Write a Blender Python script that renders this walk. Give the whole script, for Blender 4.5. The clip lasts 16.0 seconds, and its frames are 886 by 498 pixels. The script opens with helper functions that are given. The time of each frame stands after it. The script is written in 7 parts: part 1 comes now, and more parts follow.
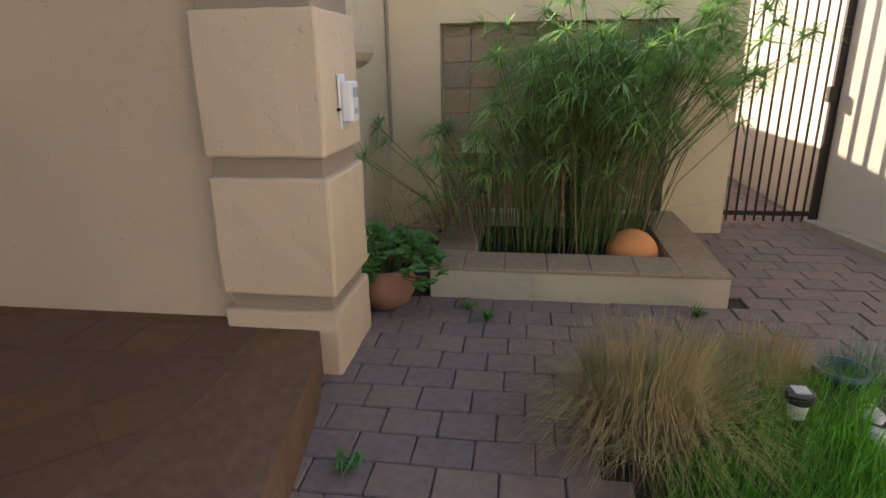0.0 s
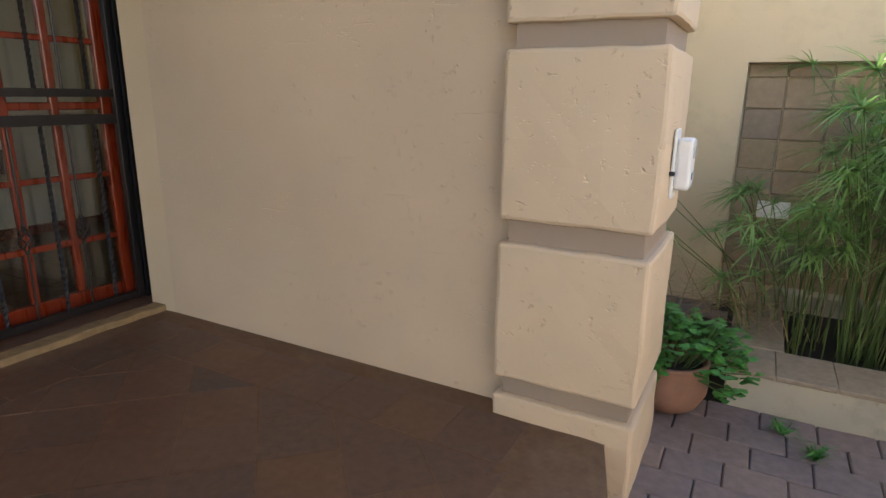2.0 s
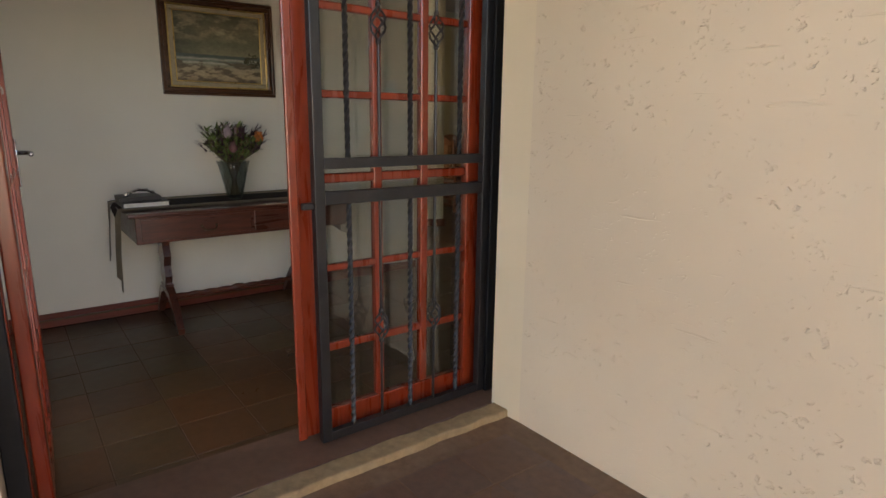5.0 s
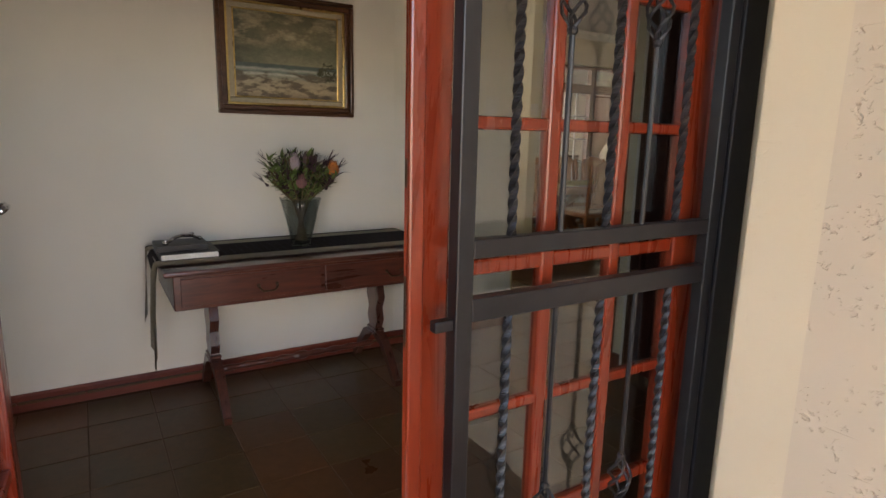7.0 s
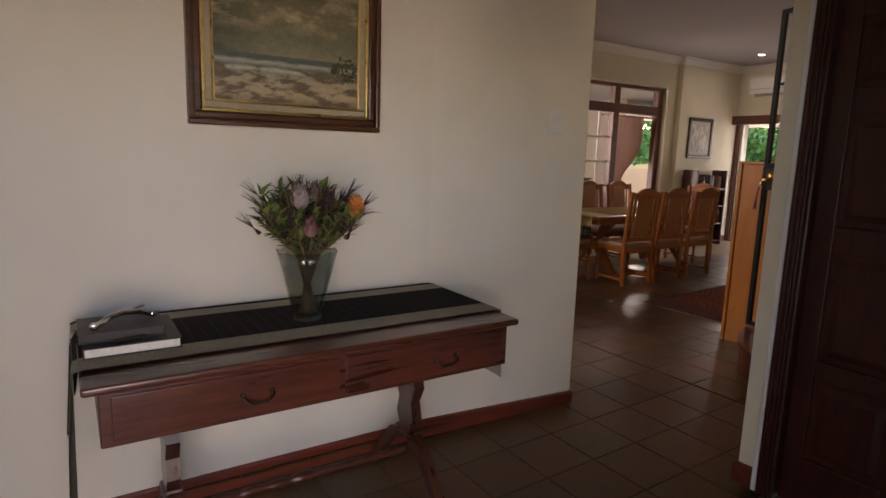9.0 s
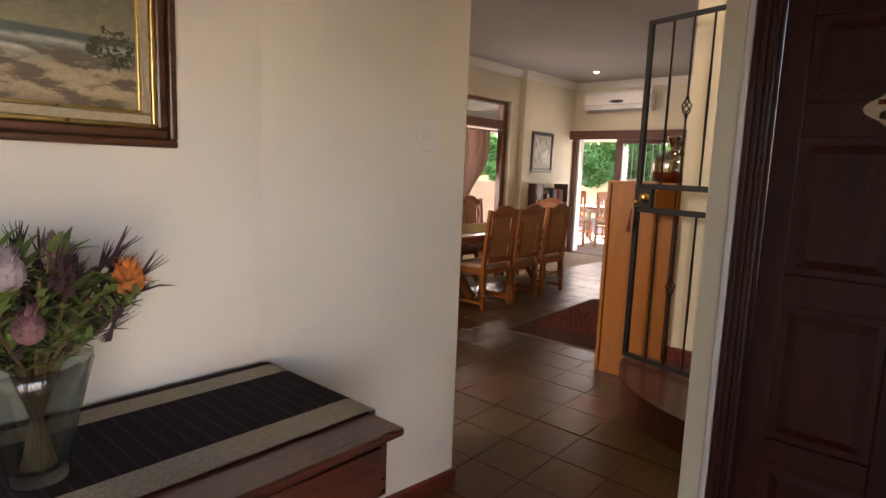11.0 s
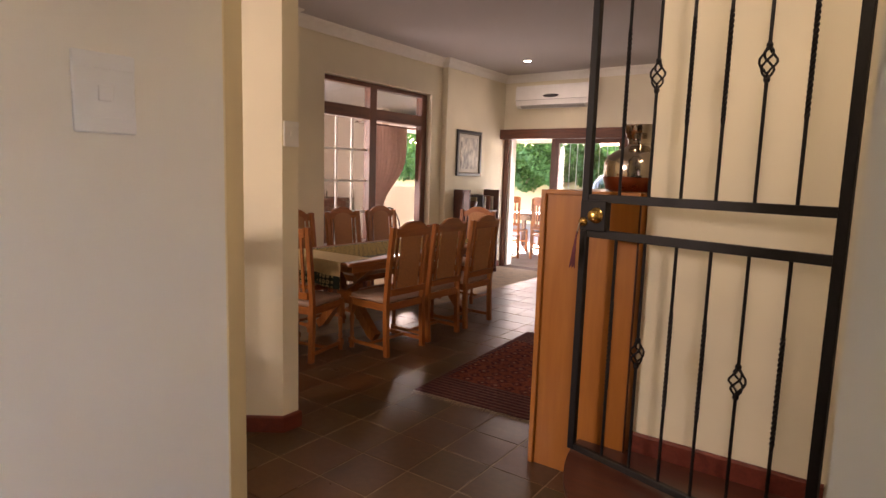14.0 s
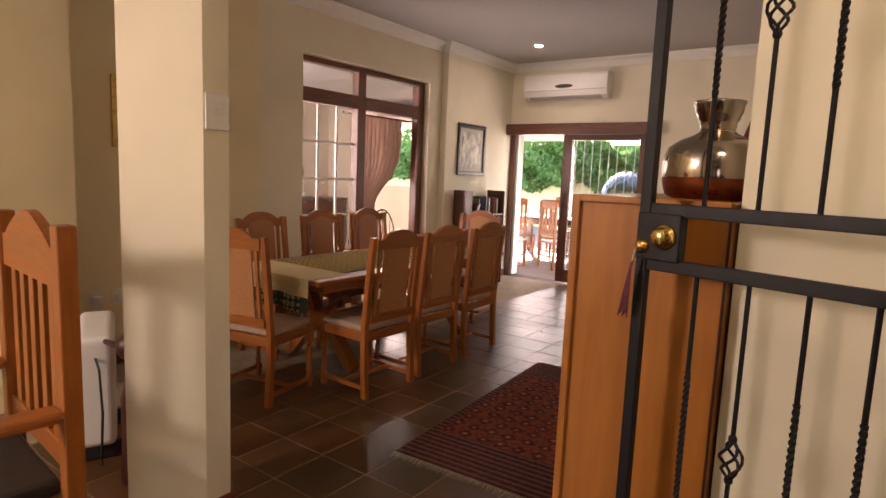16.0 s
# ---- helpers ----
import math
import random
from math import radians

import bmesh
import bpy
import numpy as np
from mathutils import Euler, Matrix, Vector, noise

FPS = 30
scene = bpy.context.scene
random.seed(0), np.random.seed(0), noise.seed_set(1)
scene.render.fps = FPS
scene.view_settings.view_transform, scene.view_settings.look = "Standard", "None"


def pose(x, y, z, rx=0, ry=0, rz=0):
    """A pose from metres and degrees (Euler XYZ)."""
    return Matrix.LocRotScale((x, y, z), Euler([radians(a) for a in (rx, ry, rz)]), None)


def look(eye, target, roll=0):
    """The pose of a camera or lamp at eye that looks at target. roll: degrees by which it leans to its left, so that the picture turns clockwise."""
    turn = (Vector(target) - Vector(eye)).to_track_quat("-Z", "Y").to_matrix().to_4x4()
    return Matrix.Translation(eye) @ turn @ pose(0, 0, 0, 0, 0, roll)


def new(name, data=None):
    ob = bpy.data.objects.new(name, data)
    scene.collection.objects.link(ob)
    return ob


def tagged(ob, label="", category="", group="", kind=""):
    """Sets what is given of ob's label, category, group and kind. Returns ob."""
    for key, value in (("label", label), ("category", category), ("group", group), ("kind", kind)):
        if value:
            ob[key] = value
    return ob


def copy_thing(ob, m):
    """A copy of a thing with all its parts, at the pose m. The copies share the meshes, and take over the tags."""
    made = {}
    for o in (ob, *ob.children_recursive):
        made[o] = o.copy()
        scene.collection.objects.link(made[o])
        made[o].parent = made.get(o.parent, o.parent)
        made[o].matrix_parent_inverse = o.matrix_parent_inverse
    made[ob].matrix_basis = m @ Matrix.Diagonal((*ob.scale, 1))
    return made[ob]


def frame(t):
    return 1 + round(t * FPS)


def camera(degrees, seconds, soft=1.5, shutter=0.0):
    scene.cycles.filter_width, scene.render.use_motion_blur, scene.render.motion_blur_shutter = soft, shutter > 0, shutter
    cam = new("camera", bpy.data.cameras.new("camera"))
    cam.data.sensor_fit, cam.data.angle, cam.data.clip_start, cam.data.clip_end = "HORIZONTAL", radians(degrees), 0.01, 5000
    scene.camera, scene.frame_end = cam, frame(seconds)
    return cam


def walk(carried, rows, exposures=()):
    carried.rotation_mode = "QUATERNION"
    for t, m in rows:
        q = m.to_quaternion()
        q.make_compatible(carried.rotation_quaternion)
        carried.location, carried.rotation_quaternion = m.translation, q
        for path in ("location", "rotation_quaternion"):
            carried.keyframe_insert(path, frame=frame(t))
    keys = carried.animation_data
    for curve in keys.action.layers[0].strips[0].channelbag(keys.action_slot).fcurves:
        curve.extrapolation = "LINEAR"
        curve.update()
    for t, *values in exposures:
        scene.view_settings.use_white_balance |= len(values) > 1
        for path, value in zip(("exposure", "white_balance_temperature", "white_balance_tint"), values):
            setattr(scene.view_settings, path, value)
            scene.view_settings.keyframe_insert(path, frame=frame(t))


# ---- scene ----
cam = camera(74.5, 16.0)
METRES, EYE, TILT, LEAN, TURN = 6.9, 1.3, 0.0, 0.0, 7.5
PATH = [
    (0, (0.163, -0.127, 1.128), (-0.107, 1.758, 0.516), -0.9),
    (0.5, (0.073, 0.014, 1.145), (-0.385, 1.869, 0.554), -0.4),
    (1, (-0.051, 0.108, 1.138), (-0.702, 1.914, 0.575), -0.1),
    (1.5, (-0.214, 0.19, 1.166), (-1.011, 1.942, 0.624), 0.4),
    (2, (-0.368, 0.258, 1.185), (-1.287, 1.96, 0.673), 0.7),
    (2.5, (-0.524, 0.345, 1.195), (-1.599, 1.955, 0.692), 0.8),
    (3, (-0.717, 0.42, 1.256), (-1.945, 1.909, 0.732), -0.1),
    (3.5, (-0.815, 0.462, 1.27), (-2.163, 1.854, 0.777), 0.3),
    (4, (-0.974, 0.453, 1.311), (-2.418, 1.747, 0.822), 0.3),
    (4.2, (-1.05, 0.46, 1.318), (-2.528, 1.722, 0.844), 0.3),
    (6.3, (-2.074, 0.665, 1.393), (-3.72, 1.726, 0.988), 1.3),
    (6.5, (-2.184, 0.717, 1.403), (-3.845, 1.754, 1.001), 1.2),
    (7, (-2.44, 0.774, 1.402), (-4.109, 1.806, 1.016), 1.3),
    (7.5, (-2.739, 0.867, 1.409), (-4.415, 1.895, 1.041), 1.3),
    (8, (-3.034, 0.926, 1.386), (-4.716, 1.95, 1.04), 1.2),
    (8.2, (-3.144, 0.944, 1.386), (-4.828, 1.969, 1.05), 1.4),
    (10.3, (-3.978, 1.309, 1.462), (-5.448, 2.632, 1.165), 2.3),
    (10.5, (-4.047, 1.36, 1.464), (-5.468, 2.736, 1.175), 2.3),
    (11, (-4.182, 1.467, 1.463), (-5.489, 2.955, 1.191), 2.2),
    (11.5, (-4.308, 1.647, 1.467), (-5.547, 3.195, 1.204), 2.1),
    (12, (-4.41, 1.864, 1.474), (-5.608, 3.445, 1.218), 1.9),
    (12.5, (-4.521, 2.077, 1.481), (-5.695, 3.677, 1.227), 1.9),
    (13, (-4.641, 2.325, 1.481), (-5.8, 3.936, 1.23), 1.9),
    (13.5, (-4.729, 2.547, 1.48), (-5.881, 4.162, 1.228), 1.9),
    (14, (-4.81, 2.794, 1.481), (-5.961, 4.41, 1.229), 1.8),
    (14.5, (-4.92, 2.97, 1.472), (-6.066, 4.59, 1.223), 2.2),
    (15, (-5.058, 3.19, 1.478), (-6.207, 4.807, 1.228), 2.3),
    (15.5, (-5.172, 3.376, 1.466), (-6.322, 4.993, 1.215), 2.5),
    (16, (-5.301, 3.584, 1.474), (-6.46, 5.194, 1.22), 2.4),
]
walk(cam, [(t, look(eye, target, roll)) for t, eye, target, roll in PATH],
     [(0, 1.4, 7250, 18), (1.5, 1.75, 7100, 17), (3.0, 2.2, 6950, 15), (4.2, 2.4, 6900, 15), (6.5, 3.1, 6850, 17), (7.5, 3.15, 6850, 22), (8.2, 3.1, 6950, 26), (10.5, 3.8, 7150, 27), (12.5, 3.9, 7200, 29), (14.5, 4.0, 7350, 34), (16, 4.1, 7300, 33)])

# ---- light ----
world = bpy.data.worlds.new("sky")
scene.world = world
world.use_nodes = True
_nt = world.node_tree
_sky = _nt.nodes.new("ShaderNodeTexSky")
_sky.sky_type, _sky.sun_disc = "NISHITA", False
SUN_EL, SUN_AZ = 26.0, (-0.55, 0.835)
_sky.sun_elevation = radians(SUN_EL)
_sky.sun_rotation = math.atan2(SUN_AZ[0], SUN_AZ[1])
_nt.links.new(_sky.outputs[0], _nt.nodes["Background"].inputs[0])
_nt.nodes["Background"].inputs[1].default_value = 0.15


def lamp(name, kind, energy, m, colour=(1, 1, 1), size=0.1, size_y=0.1):
    data = bpy.data.lights.new(name, kind)
    data.energy, data.color = energy, colour
    if kind == "AREA":
        data.shape, data.size, data.size_y = "RECTANGLE", size, size_y
    if kind == "SUN":
        data.angle = radians(size)
    if kind == "SPOT":
        data.spot_size, data.spot_blend, data.shadow_soft_size = radians(size), 0.6, 0.04
    ob = new(name, data)
    ob.matrix_world = m
    return ob


_c = math.cos(radians(SUN_EL))
_l = math.hypot(*SUN_AZ)
_way = Vector((SUN_AZ[0] / _l * _c, SUN_AZ[1] / _l * _c, math.sin(radians(SUN_EL))))
lamp("sun", "SUN", 5.0, look(_way * 30, (0, 0, 0)), (1, 0.93, 0.82), size=0.6)
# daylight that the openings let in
lamp("patio_door_daylight", "AREA", 1.7, look((-8.7, 11.5, 1.15), (-8.0, 6.0, 0.6)), (0.95, 0.98, 1.0), size=1.9, size_y=2.0)
lamp("hall_door_daylight", "AREA", 0.68, look((-3.62, 0.9, 0.8), (-5.96, 1.7, 0.7)), (0.97, 0.98, 1.0), size=0.85, size_y=1.2)
lamp("lounge_window_daylight", "AREA", 8, look((-8.8, 0.3, 2.45), (-7.9, 4.8, 1.0)), (1, 0.95, 0.86), size=0.7, size_y=0.8)
lamp("glazed_door_daylight", "AREA", 0.8, look((-10.0, 8.4, 1.72), (-7.5, 8.0, 1.5)), (1, 0.93, 0.86), size=1.6, size_y=0.75)
# added fill lamp to brighten the sunroom; its south wall has no window
lamp("sunroom_window_daylight", "AREA", 17, look((-11.8, 6.5, 1.6), (-12.8, 11.0, 1.5)), (1, 0.93, 0.88), size=2.4, size_y=1.8)
# added fill lamp, no window here; throws the gate's shadow on the wall
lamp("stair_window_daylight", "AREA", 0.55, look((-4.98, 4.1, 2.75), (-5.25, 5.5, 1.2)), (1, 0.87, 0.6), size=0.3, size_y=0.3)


# ---- materials ----
def rgb(c, k=1.0):
    return (c[0] * k, c[1] * k, c[2] * k, 1)


class Mat:
    """A small wrapper round a node material."""

    def __init__(self, name, colour, rough=0.6, metal=0.0, spec=0.5):
        self.m = bpy.data.materials.new(name)
        self.m.use_nodes = True
        self.nt = self.m.node_tree
        self.b = self.nt.nodes["Principled BSDF"]
        self.set("Base Color", rgb(colour))
        self.set("Roughness", rough)
        self.set("Metallic", metal)
        self.set("Specular IOR Level", spec)

    def set(self, k, v):
        self.b.inputs[k].default_value = v
        return self

    def node(self, kind, **inputs):
        n = self.nt.nodes.new(kind)
        for k, v in inputs.items():
            n.inputs[k.replace("_", " ")].default_value = v
        return n

    def link(self, a, b):
        self.nt.links.new(a, b)

    def coords(self, scale=(1, 1, 1), world=False, random=False):
        t = self.node("ShaderNodeTexCoord")
        mp = self.node("ShaderNodeMapping")
        mp.inputs["Scale"].default_value = scale
        if world:
            g = self.node("ShaderNodeNewGeometry")
            self.link(g.outputs["Position"], mp.inputs["Vector"])
        else:
            self.link(t.outputs["Object"], mp.inputs["Vector"])
        if random:
            o = self.node("ShaderNodeObjectInfo")
            mul = self.node("ShaderNodeMath")
            mul.operation = "MULTIPLY"
            mul.inputs[1].default_value = 37.0
            self.link(o.outputs["Random"], mul.inputs[0])
            self.link(mul.outputs[0], mp.inputs["Location"])
        return mp.outputs[0]

    def noise(self, scale, vec, detail=4, rough=0.55, distortion=0.0):
        n = self.node("ShaderNodeTexNoise", Scale=scale, Detail=detail, Roughness=rough, Distortion=distortion)
        self.link(vec, n.inputs["Vector"])
        return n.outputs[0]

    def ramp(self, fac, *stops):
        r = self.node("ShaderNodeValToRGB")
        el = r.color_ramp.elements
        while len(el) < len(stops):
            el.new(0.5)
        for e, (p, c) in zip(el, stops):
            e.position = p
            e.color = rgb(c) if not isinstance(c, (int, float)) else (c, c, c, 1)
        self.link(fac, r.inputs[0])
        return r.outputs[0]

    def mix(self, fac, a, b, mode="MIX"):
        n = self.node("ShaderNodeMix")
        n.data_type, n.blend_type = "RGBA", mode
        if isinstance(fac, float):
            n.inputs[0].default_value = fac
        else:
            self.link(fac, n.inputs[0])
        for s, v in ((6, a), (7, b)):
            if isinstance(v, tuple):
                n.inputs[s].default_value = rgb(v)
            else:
                self.link(v, n.inputs[s])
        return n.outputs[2]

    def colour(self, out):
        self.link(out, self.b.inputs["Base Color"])
        return self

    def rough(self, fac, lo, hi):
        self.link(self.ramp(fac, (0.25, lo), (0.75, hi)), self.b.inputs["Roughness"])
        return self

    def translucent(self, share, colour):
        """Thin leaf or cloth: lets part of the light through."""
        t = self.node("ShaderNodeBsdfTranslucent")
        t.inputs["Color"].default_value = rgb(colour)
        x = self.node("ShaderNodeMixShader")
        x.inputs[0].default_value = share
        self.link(self.b.outputs[0], x.inputs[1])
        self.link(t.outputs[0], x.inputs[2])
        self.link(x.outputs[0], self.nt.nodes["Material Output"].inputs[0])
        return self

    def bump(self, *layers):
        prev = None
        for height, strength, dist in layers:
            n = self.node("ShaderNodeBump", Strength=strength, Distance=dist)
            self.link(height, n.inputs["Height"])
            if prev:
                self.link(prev, n.inputs["Normal"])
            prev = n.outputs[0]
        self.link(prev, self.b.inputs["Normal"])
        return self


def plaster(name, base, pits, dirt=0.0):
    """Trowelled plaster: fine grain, pits and drag marks, faint stains."""
    M = Mat(name, base, 0.9, spec=0.15)
    v = M.coords(world=True)
    big = M.noise(0.9, v, 3)
    fine = M.noise(60, v, 3)
    c = M.mix(M.ramp(big, (0.3, 0.0), (0.7, 1.0)), tuple(x * 0.9 for x in base), tuple(min(1, x * 1.06) for x in base))
    if dirt:
        st = M.ramp(M.noise(2.6, v, 6, 0.7), (0.52, 0.0), (0.78, 1.0))
        c = M.mix(st, c, tuple(x * (1 - dirt) for x in base))
    M.colour(c)
    layers = [(big, 0.25, 0.02), (fine, 0.12, 0.002)]
    if pits:
        # gouges and small pits in patches, and scattered trowel scratches
        for scale, stretch, edge, gate_lo, depth in ((14.0, (1.15, 1.15, 1.25), 0.21, 0.46, 0.008), (30.0, (1, 1, 1.1), 0.26, 0.48, 0.0045)):
            pv = M.coords(stretch, world=True)
            hole = M.node("ShaderNodeTexVoronoi", Scale=scale)
            M.link(M.mix(0.13, pv, M.noise_vec(pv, 24), "ADD"), hole.inputs["Vector"])
            pit = M.ramp(hole.outputs["Distance"], (edge * 0.35, 0.0), (edge, 1.0))
            keep = M.ramp(M.noise(5.0 if scale < 20 else 8.0, v, 3), (gate_lo, 1.0), (gate_lo + 0.07, 0.0))
            hollow = M.mix(keep, pit, (1.0, 1.0, 1.0), "LIGHTEN")
            layers.append((hollow, 0.62 * pits, depth))
        for turn, long in ((0.9, 2.2), (-0.5, 3.0), (2.2, 2.6)):
            sv = M.node("ShaderNodeMapping")
            sv.inputs["Rotation"].default_value = (turn, turn, 0)
            sv.inputs["Scale"].default_value = (long, long, 42)
            M.link(v, sv.inputs["Vector"])
            drag = M.ramp(M.noise(1.0, M.mix(0.4, sv.outputs[0], M.noise_vec(sv.outputs[0], 0.6), "ADD"), 2), (0.235, 0.0), (0.275, 1.0))
            layers.append((drag, 0.55 * pits, 0.005))
        M.colour(c)
    M.bump(*layers)
    return M.m


def _noise_vec(self, vec, scale):
    n = self.node("ShaderNodeTexNoise", Scale=scale, Detail=3.0)
    self.link(vec, n.inputs["Vector"])
    return n.outputs[1]


Mat.noise_vec = _noise_vec


def wood(name, dark, light, axis=2, rough=0.4, grain=9.0, coat=0.0, wear=0.0):
    """Grain runs along the local axis."""
    M = Mat(name, light, rough, spec=0.4)
    s = [grain, grain, grain]
    s[axis] = grain * 0.09
    v = M.coords(tuple(s), random=True)
    g = M.noise(2.0, v, 6, 0.6, 1.2)
    f = M.noise(14.0, v, 3)
    c = M.ramp(g, (0.3, dark), (0.52, tuple((a + b) / 2 for a, b in zip(dark, light))), (0.72, light))
    c = M.mix(0.25, c, M.ramp(f, (0.35, dark), (0.65, light)))
    if wear:
        w = M.ramp(M.noise(3.5, M.coords(), 6, 0.7), (0.56, 0.0), (0.75, 1.0))
        c = M.mix(w, c, tuple(min(1, x * (1 + wear) + 0.02) for x in light))
    M.colour(c).rough(g, rough * 0.8, min(1, rough * 1.25))
    M.bump((g, 0.08, 0.003), (f, 0.05, 0.001))
    if coat:
        M.set("Coat Weight", coat).set("Coat Roughness", 0.18)
    return M.m


def plain(name, base, rough=0.6, metal=0.0, var=0.12, scale=12.0, bump=0.1, spec=0.5, random=False, thin=0.0):
    M = Mat(name, base, rough, metal, spec)
    v = M.coords(random=random)
    n = M.noise(scale, v, 5)
    M.colour(M.ramp(n, (0.3, tuple(x * (1 - var) for x in base)), (0.7, tuple(min(1, x * (1 + var)) for x in base))))
    M.rough(n, max(0.02, rough * 0.85), min(1, rough * 1.15))
    if bump:
        M.bump((M.noise(scale * 6, v, 3), bump, 0.002))
    if thin:
        M.translucent(thin, tuple(min(1, x * 1.4) for x in base))
    return M.m


def tile(name, colours, rough, stain=(0.2, 0.17, 0.13), amount=0.5, spec=0.5, chip=0.35):
    """Slate or clay tile: colour from piece to piece, cloudy stain and cleft relief."""
    M = Mat(name, colours[0], rough, spec=spec)
    o = M.node("ShaderNodeObjectInfo")
    g = M.node("ShaderNodeNewGeometry")
    add = M.node("ShaderNodeMath")
    add.operation = "ADD"
    M.link(o.outputs["Random"], add.inputs[0])
    M.link(g.outputs["Random Per Island"], add.inputs[1])
    fr = M.node("ShaderNodeMath")
    fr.operation = "FRACT"
    M.link(add.outputs[0], fr.inputs[0])
    v = M.coords(world=True)
    c = M.ramp(fr.outputs[0], *[(i / max(1, len(colours) - 1), col) for i, col in enumerate(colours)])
    cloud = M.noise(3.2, v, 6, 0.65)
    c = M.mix(M.ramp(cloud, (0.42, 0.0), (0.72, amount)), c, stain)
    fine = M.noise(26, v, 5, 0.6)
    c = M.mix(0.35, c, M.ramp(fine, (0.3, tuple(x * 0.6 for x in colours[0])), (0.7, tuple(min(1, x * 1.5) for x in colours[0]))))
    M.colour(c).rough(cloud, rough * 0.75, min(1, rough * 1.35))
    M.bump((M.noise(7, v, 4), chip, 0.006), (fine, 0.15, 0.002))
    return M.m


def glass(name, tint=(0.95, 0.97, 0.96), rough=0.0, ior=1.45):
    M = Mat(name, tint, rough)
    M.set("Transmission Weight", 1.0).set("IOR", ior)
    return M.m


def thin_glass(name):
    """A pane: clear with a mirror sheen that grows towards grazing."""
    m = bpy.data.materials.new(name)
    m.use_nodes = True
    nt = m.node_tree
    nt.nodes.remove(nt.nodes["Principled BSDF"])
    a, b, x, w, f = (nt.nodes.new(k) for k in ("ShaderNodeBsdfTransparent", "ShaderNodeBsdfGlossy", "ShaderNodeMixShader", "ShaderNodeLayerWeight", "ShaderNodeMapRange"))
    a.inputs[0].default_value = (0.8, 0.83, 0.82, 1)
    b.inputs["Roughness"].default_value = 0.01
    w.inputs[0].default_value = 0.25
    f.inputs[3].default_value, f.inputs[4].default_value = 0.05, 0.45
    nt.links.new(w.outputs["Facing"], f.inputs[0])
    nt.links.new(f.outputs[0], x.inputs[0])
    nt.links.new(a.outputs[0], x.inputs[1])
    nt.links.new(b.outputs[0], x.inputs[2])
    nt.links.new(x.outputs[0], nt.nodes["Material Output"].inputs[0])
    return m


def glow(name, colour, strength):
    M = Mat(name, colour)
    M.set("Emission Color", rgb(colour)).set("Emission Strength", strength)
    return M.m


OUT_PLASTER = plaster("beige_plaster", (0.64, 0.49, 0.345), 0.9)
PIER_PLASTER = plaster("pier_plaster", (0.67, 0.515, 0.355), 1.0)
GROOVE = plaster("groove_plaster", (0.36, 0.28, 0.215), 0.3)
YARD_PLASTER = plaster("yard_plaster", (0.66, 0.54, 0.36), 0.5, 0.2)
WHITE_WALL = plaster("boundary_wall_paint", (0.72, 0.66, 0.54), 0.2, 0.1)
PLANTER_PLASTER = plaster("planter_plaster", (0.5, 0.44, 0.33), 0.9, 0.35)
YELLOW = plaster("yellow_lounge_paint", (0.8, 0.69, 0.45), 0.0)
CREAM = plaster("cream_wall_paint", (0.77, 0.71, 0.55), 0.0)
HALL_WHITE = plaster("hall_wall_paint", (0.78, 0.735, 0.64), 0.0)
STRIP_PLASTER = plaster("door_strip_plaster", (0.67, 0.52, 0.35), 0.2)
# white ceilings' dimness is put into the colour as grey
DIMMED_CEILING = plain("dimmed_ceiling_paint", (0.48, 0.455, 0.445), 0.85, var=0.03, scale=1.5, bump=0.03)
CORNICE = plain("cornice_paint", (0.8, 0.78, 0.72), 0.7, var=0.03)
GROUT = plain("grout", (0.085, 0.05, 0.028), 0.9, scale=25)
PALE_GROUT = plain("pale_grout", (0.26, 0.19, 0.12), 0.9, var=0.25, scale=9)
PORCH_TILE = tile("porch_tile", [(0.13, 0.068, 0.042), (0.09, 0.062, 0.05), (0.15, 0.07, 0.04), (0.065, 0.058, 0.056), (0.17, 0.084, 0.044), (0.115, 0.064, 0.042)], 0.5, (0.16, 0.088, 0.05), 0.85)
SCREED = tile("worn_screed", [(0.155, 0.088, 0.05), (0.155, 0.088, 0.05)], 0.75, (0.25, 0.175, 0.115), 0.9, 0.3, 0.6)
SLATE = tile("slate_floor_tile", [(0.085, 0.037, 0.014), (0.125, 0.046, 0.015), (0.042, 0.036, 0.015), (0.10, 0.06, 0.022), (0.07, 0.03, 0.012), (0.052, 0.046, 0.018)], 0.33, (0.12, 0.05, 0.017), 0.55, spec=0.38, chip=0.22)
PAVER = tile("clay_paver", [(0.20, 0.155, 0.145), (0.24, 0.175, 0.15), (0.18, 0.15, 0.145), (0.26, 0.19, 0.155), (0.21, 0.16, 0.15)], 0.85, (0.27, 0.215, 0.17), 0.45, 0.2)
NICHE_TILE = tile("sandstone_tile", [(0.30, 0.22, 0.15), (0.38, 0.29, 0.19), (0.26, 0.21, 0.17), (0.42, 0.31, 0.17), (0.32, 0.28, 0.22)], 0.8, (0.33, 0.25, 0.16), 0.4, 0.2)
COPING = tile("coping_slab", [(0.30, 0.235, 0.17), (0.32, 0.25, 0.18), (0.28, 0.225, 0.165)], 0.85, (0.33, 0.27, 0.2), 0.4, 0.2)
RED_WOOD = wood("red_varnished_wood", (0.15, 0.016, 0.005), (0.25, 0.032, 0.009), 2, 0.28, 9, 0.6)
RED_WOOD_Y = wood("red_varnished_rail", (0.10, 0.011, 0.004), (0.23, 0.028, 0.009), 1, 0.32, 9, 0.5)
DARK_DOOR = wood("dark_mahogany_door", (0.022, 0.005, 0.003), (0.075, 0.014, 0.006), 2, 0.46, 8, 0.12)
MAHOGANY = wood("mahogany", (0.035, 0.012, 0.008), (0.13, 0.034, 0.018), 1, 0.3, 8, 0.5)
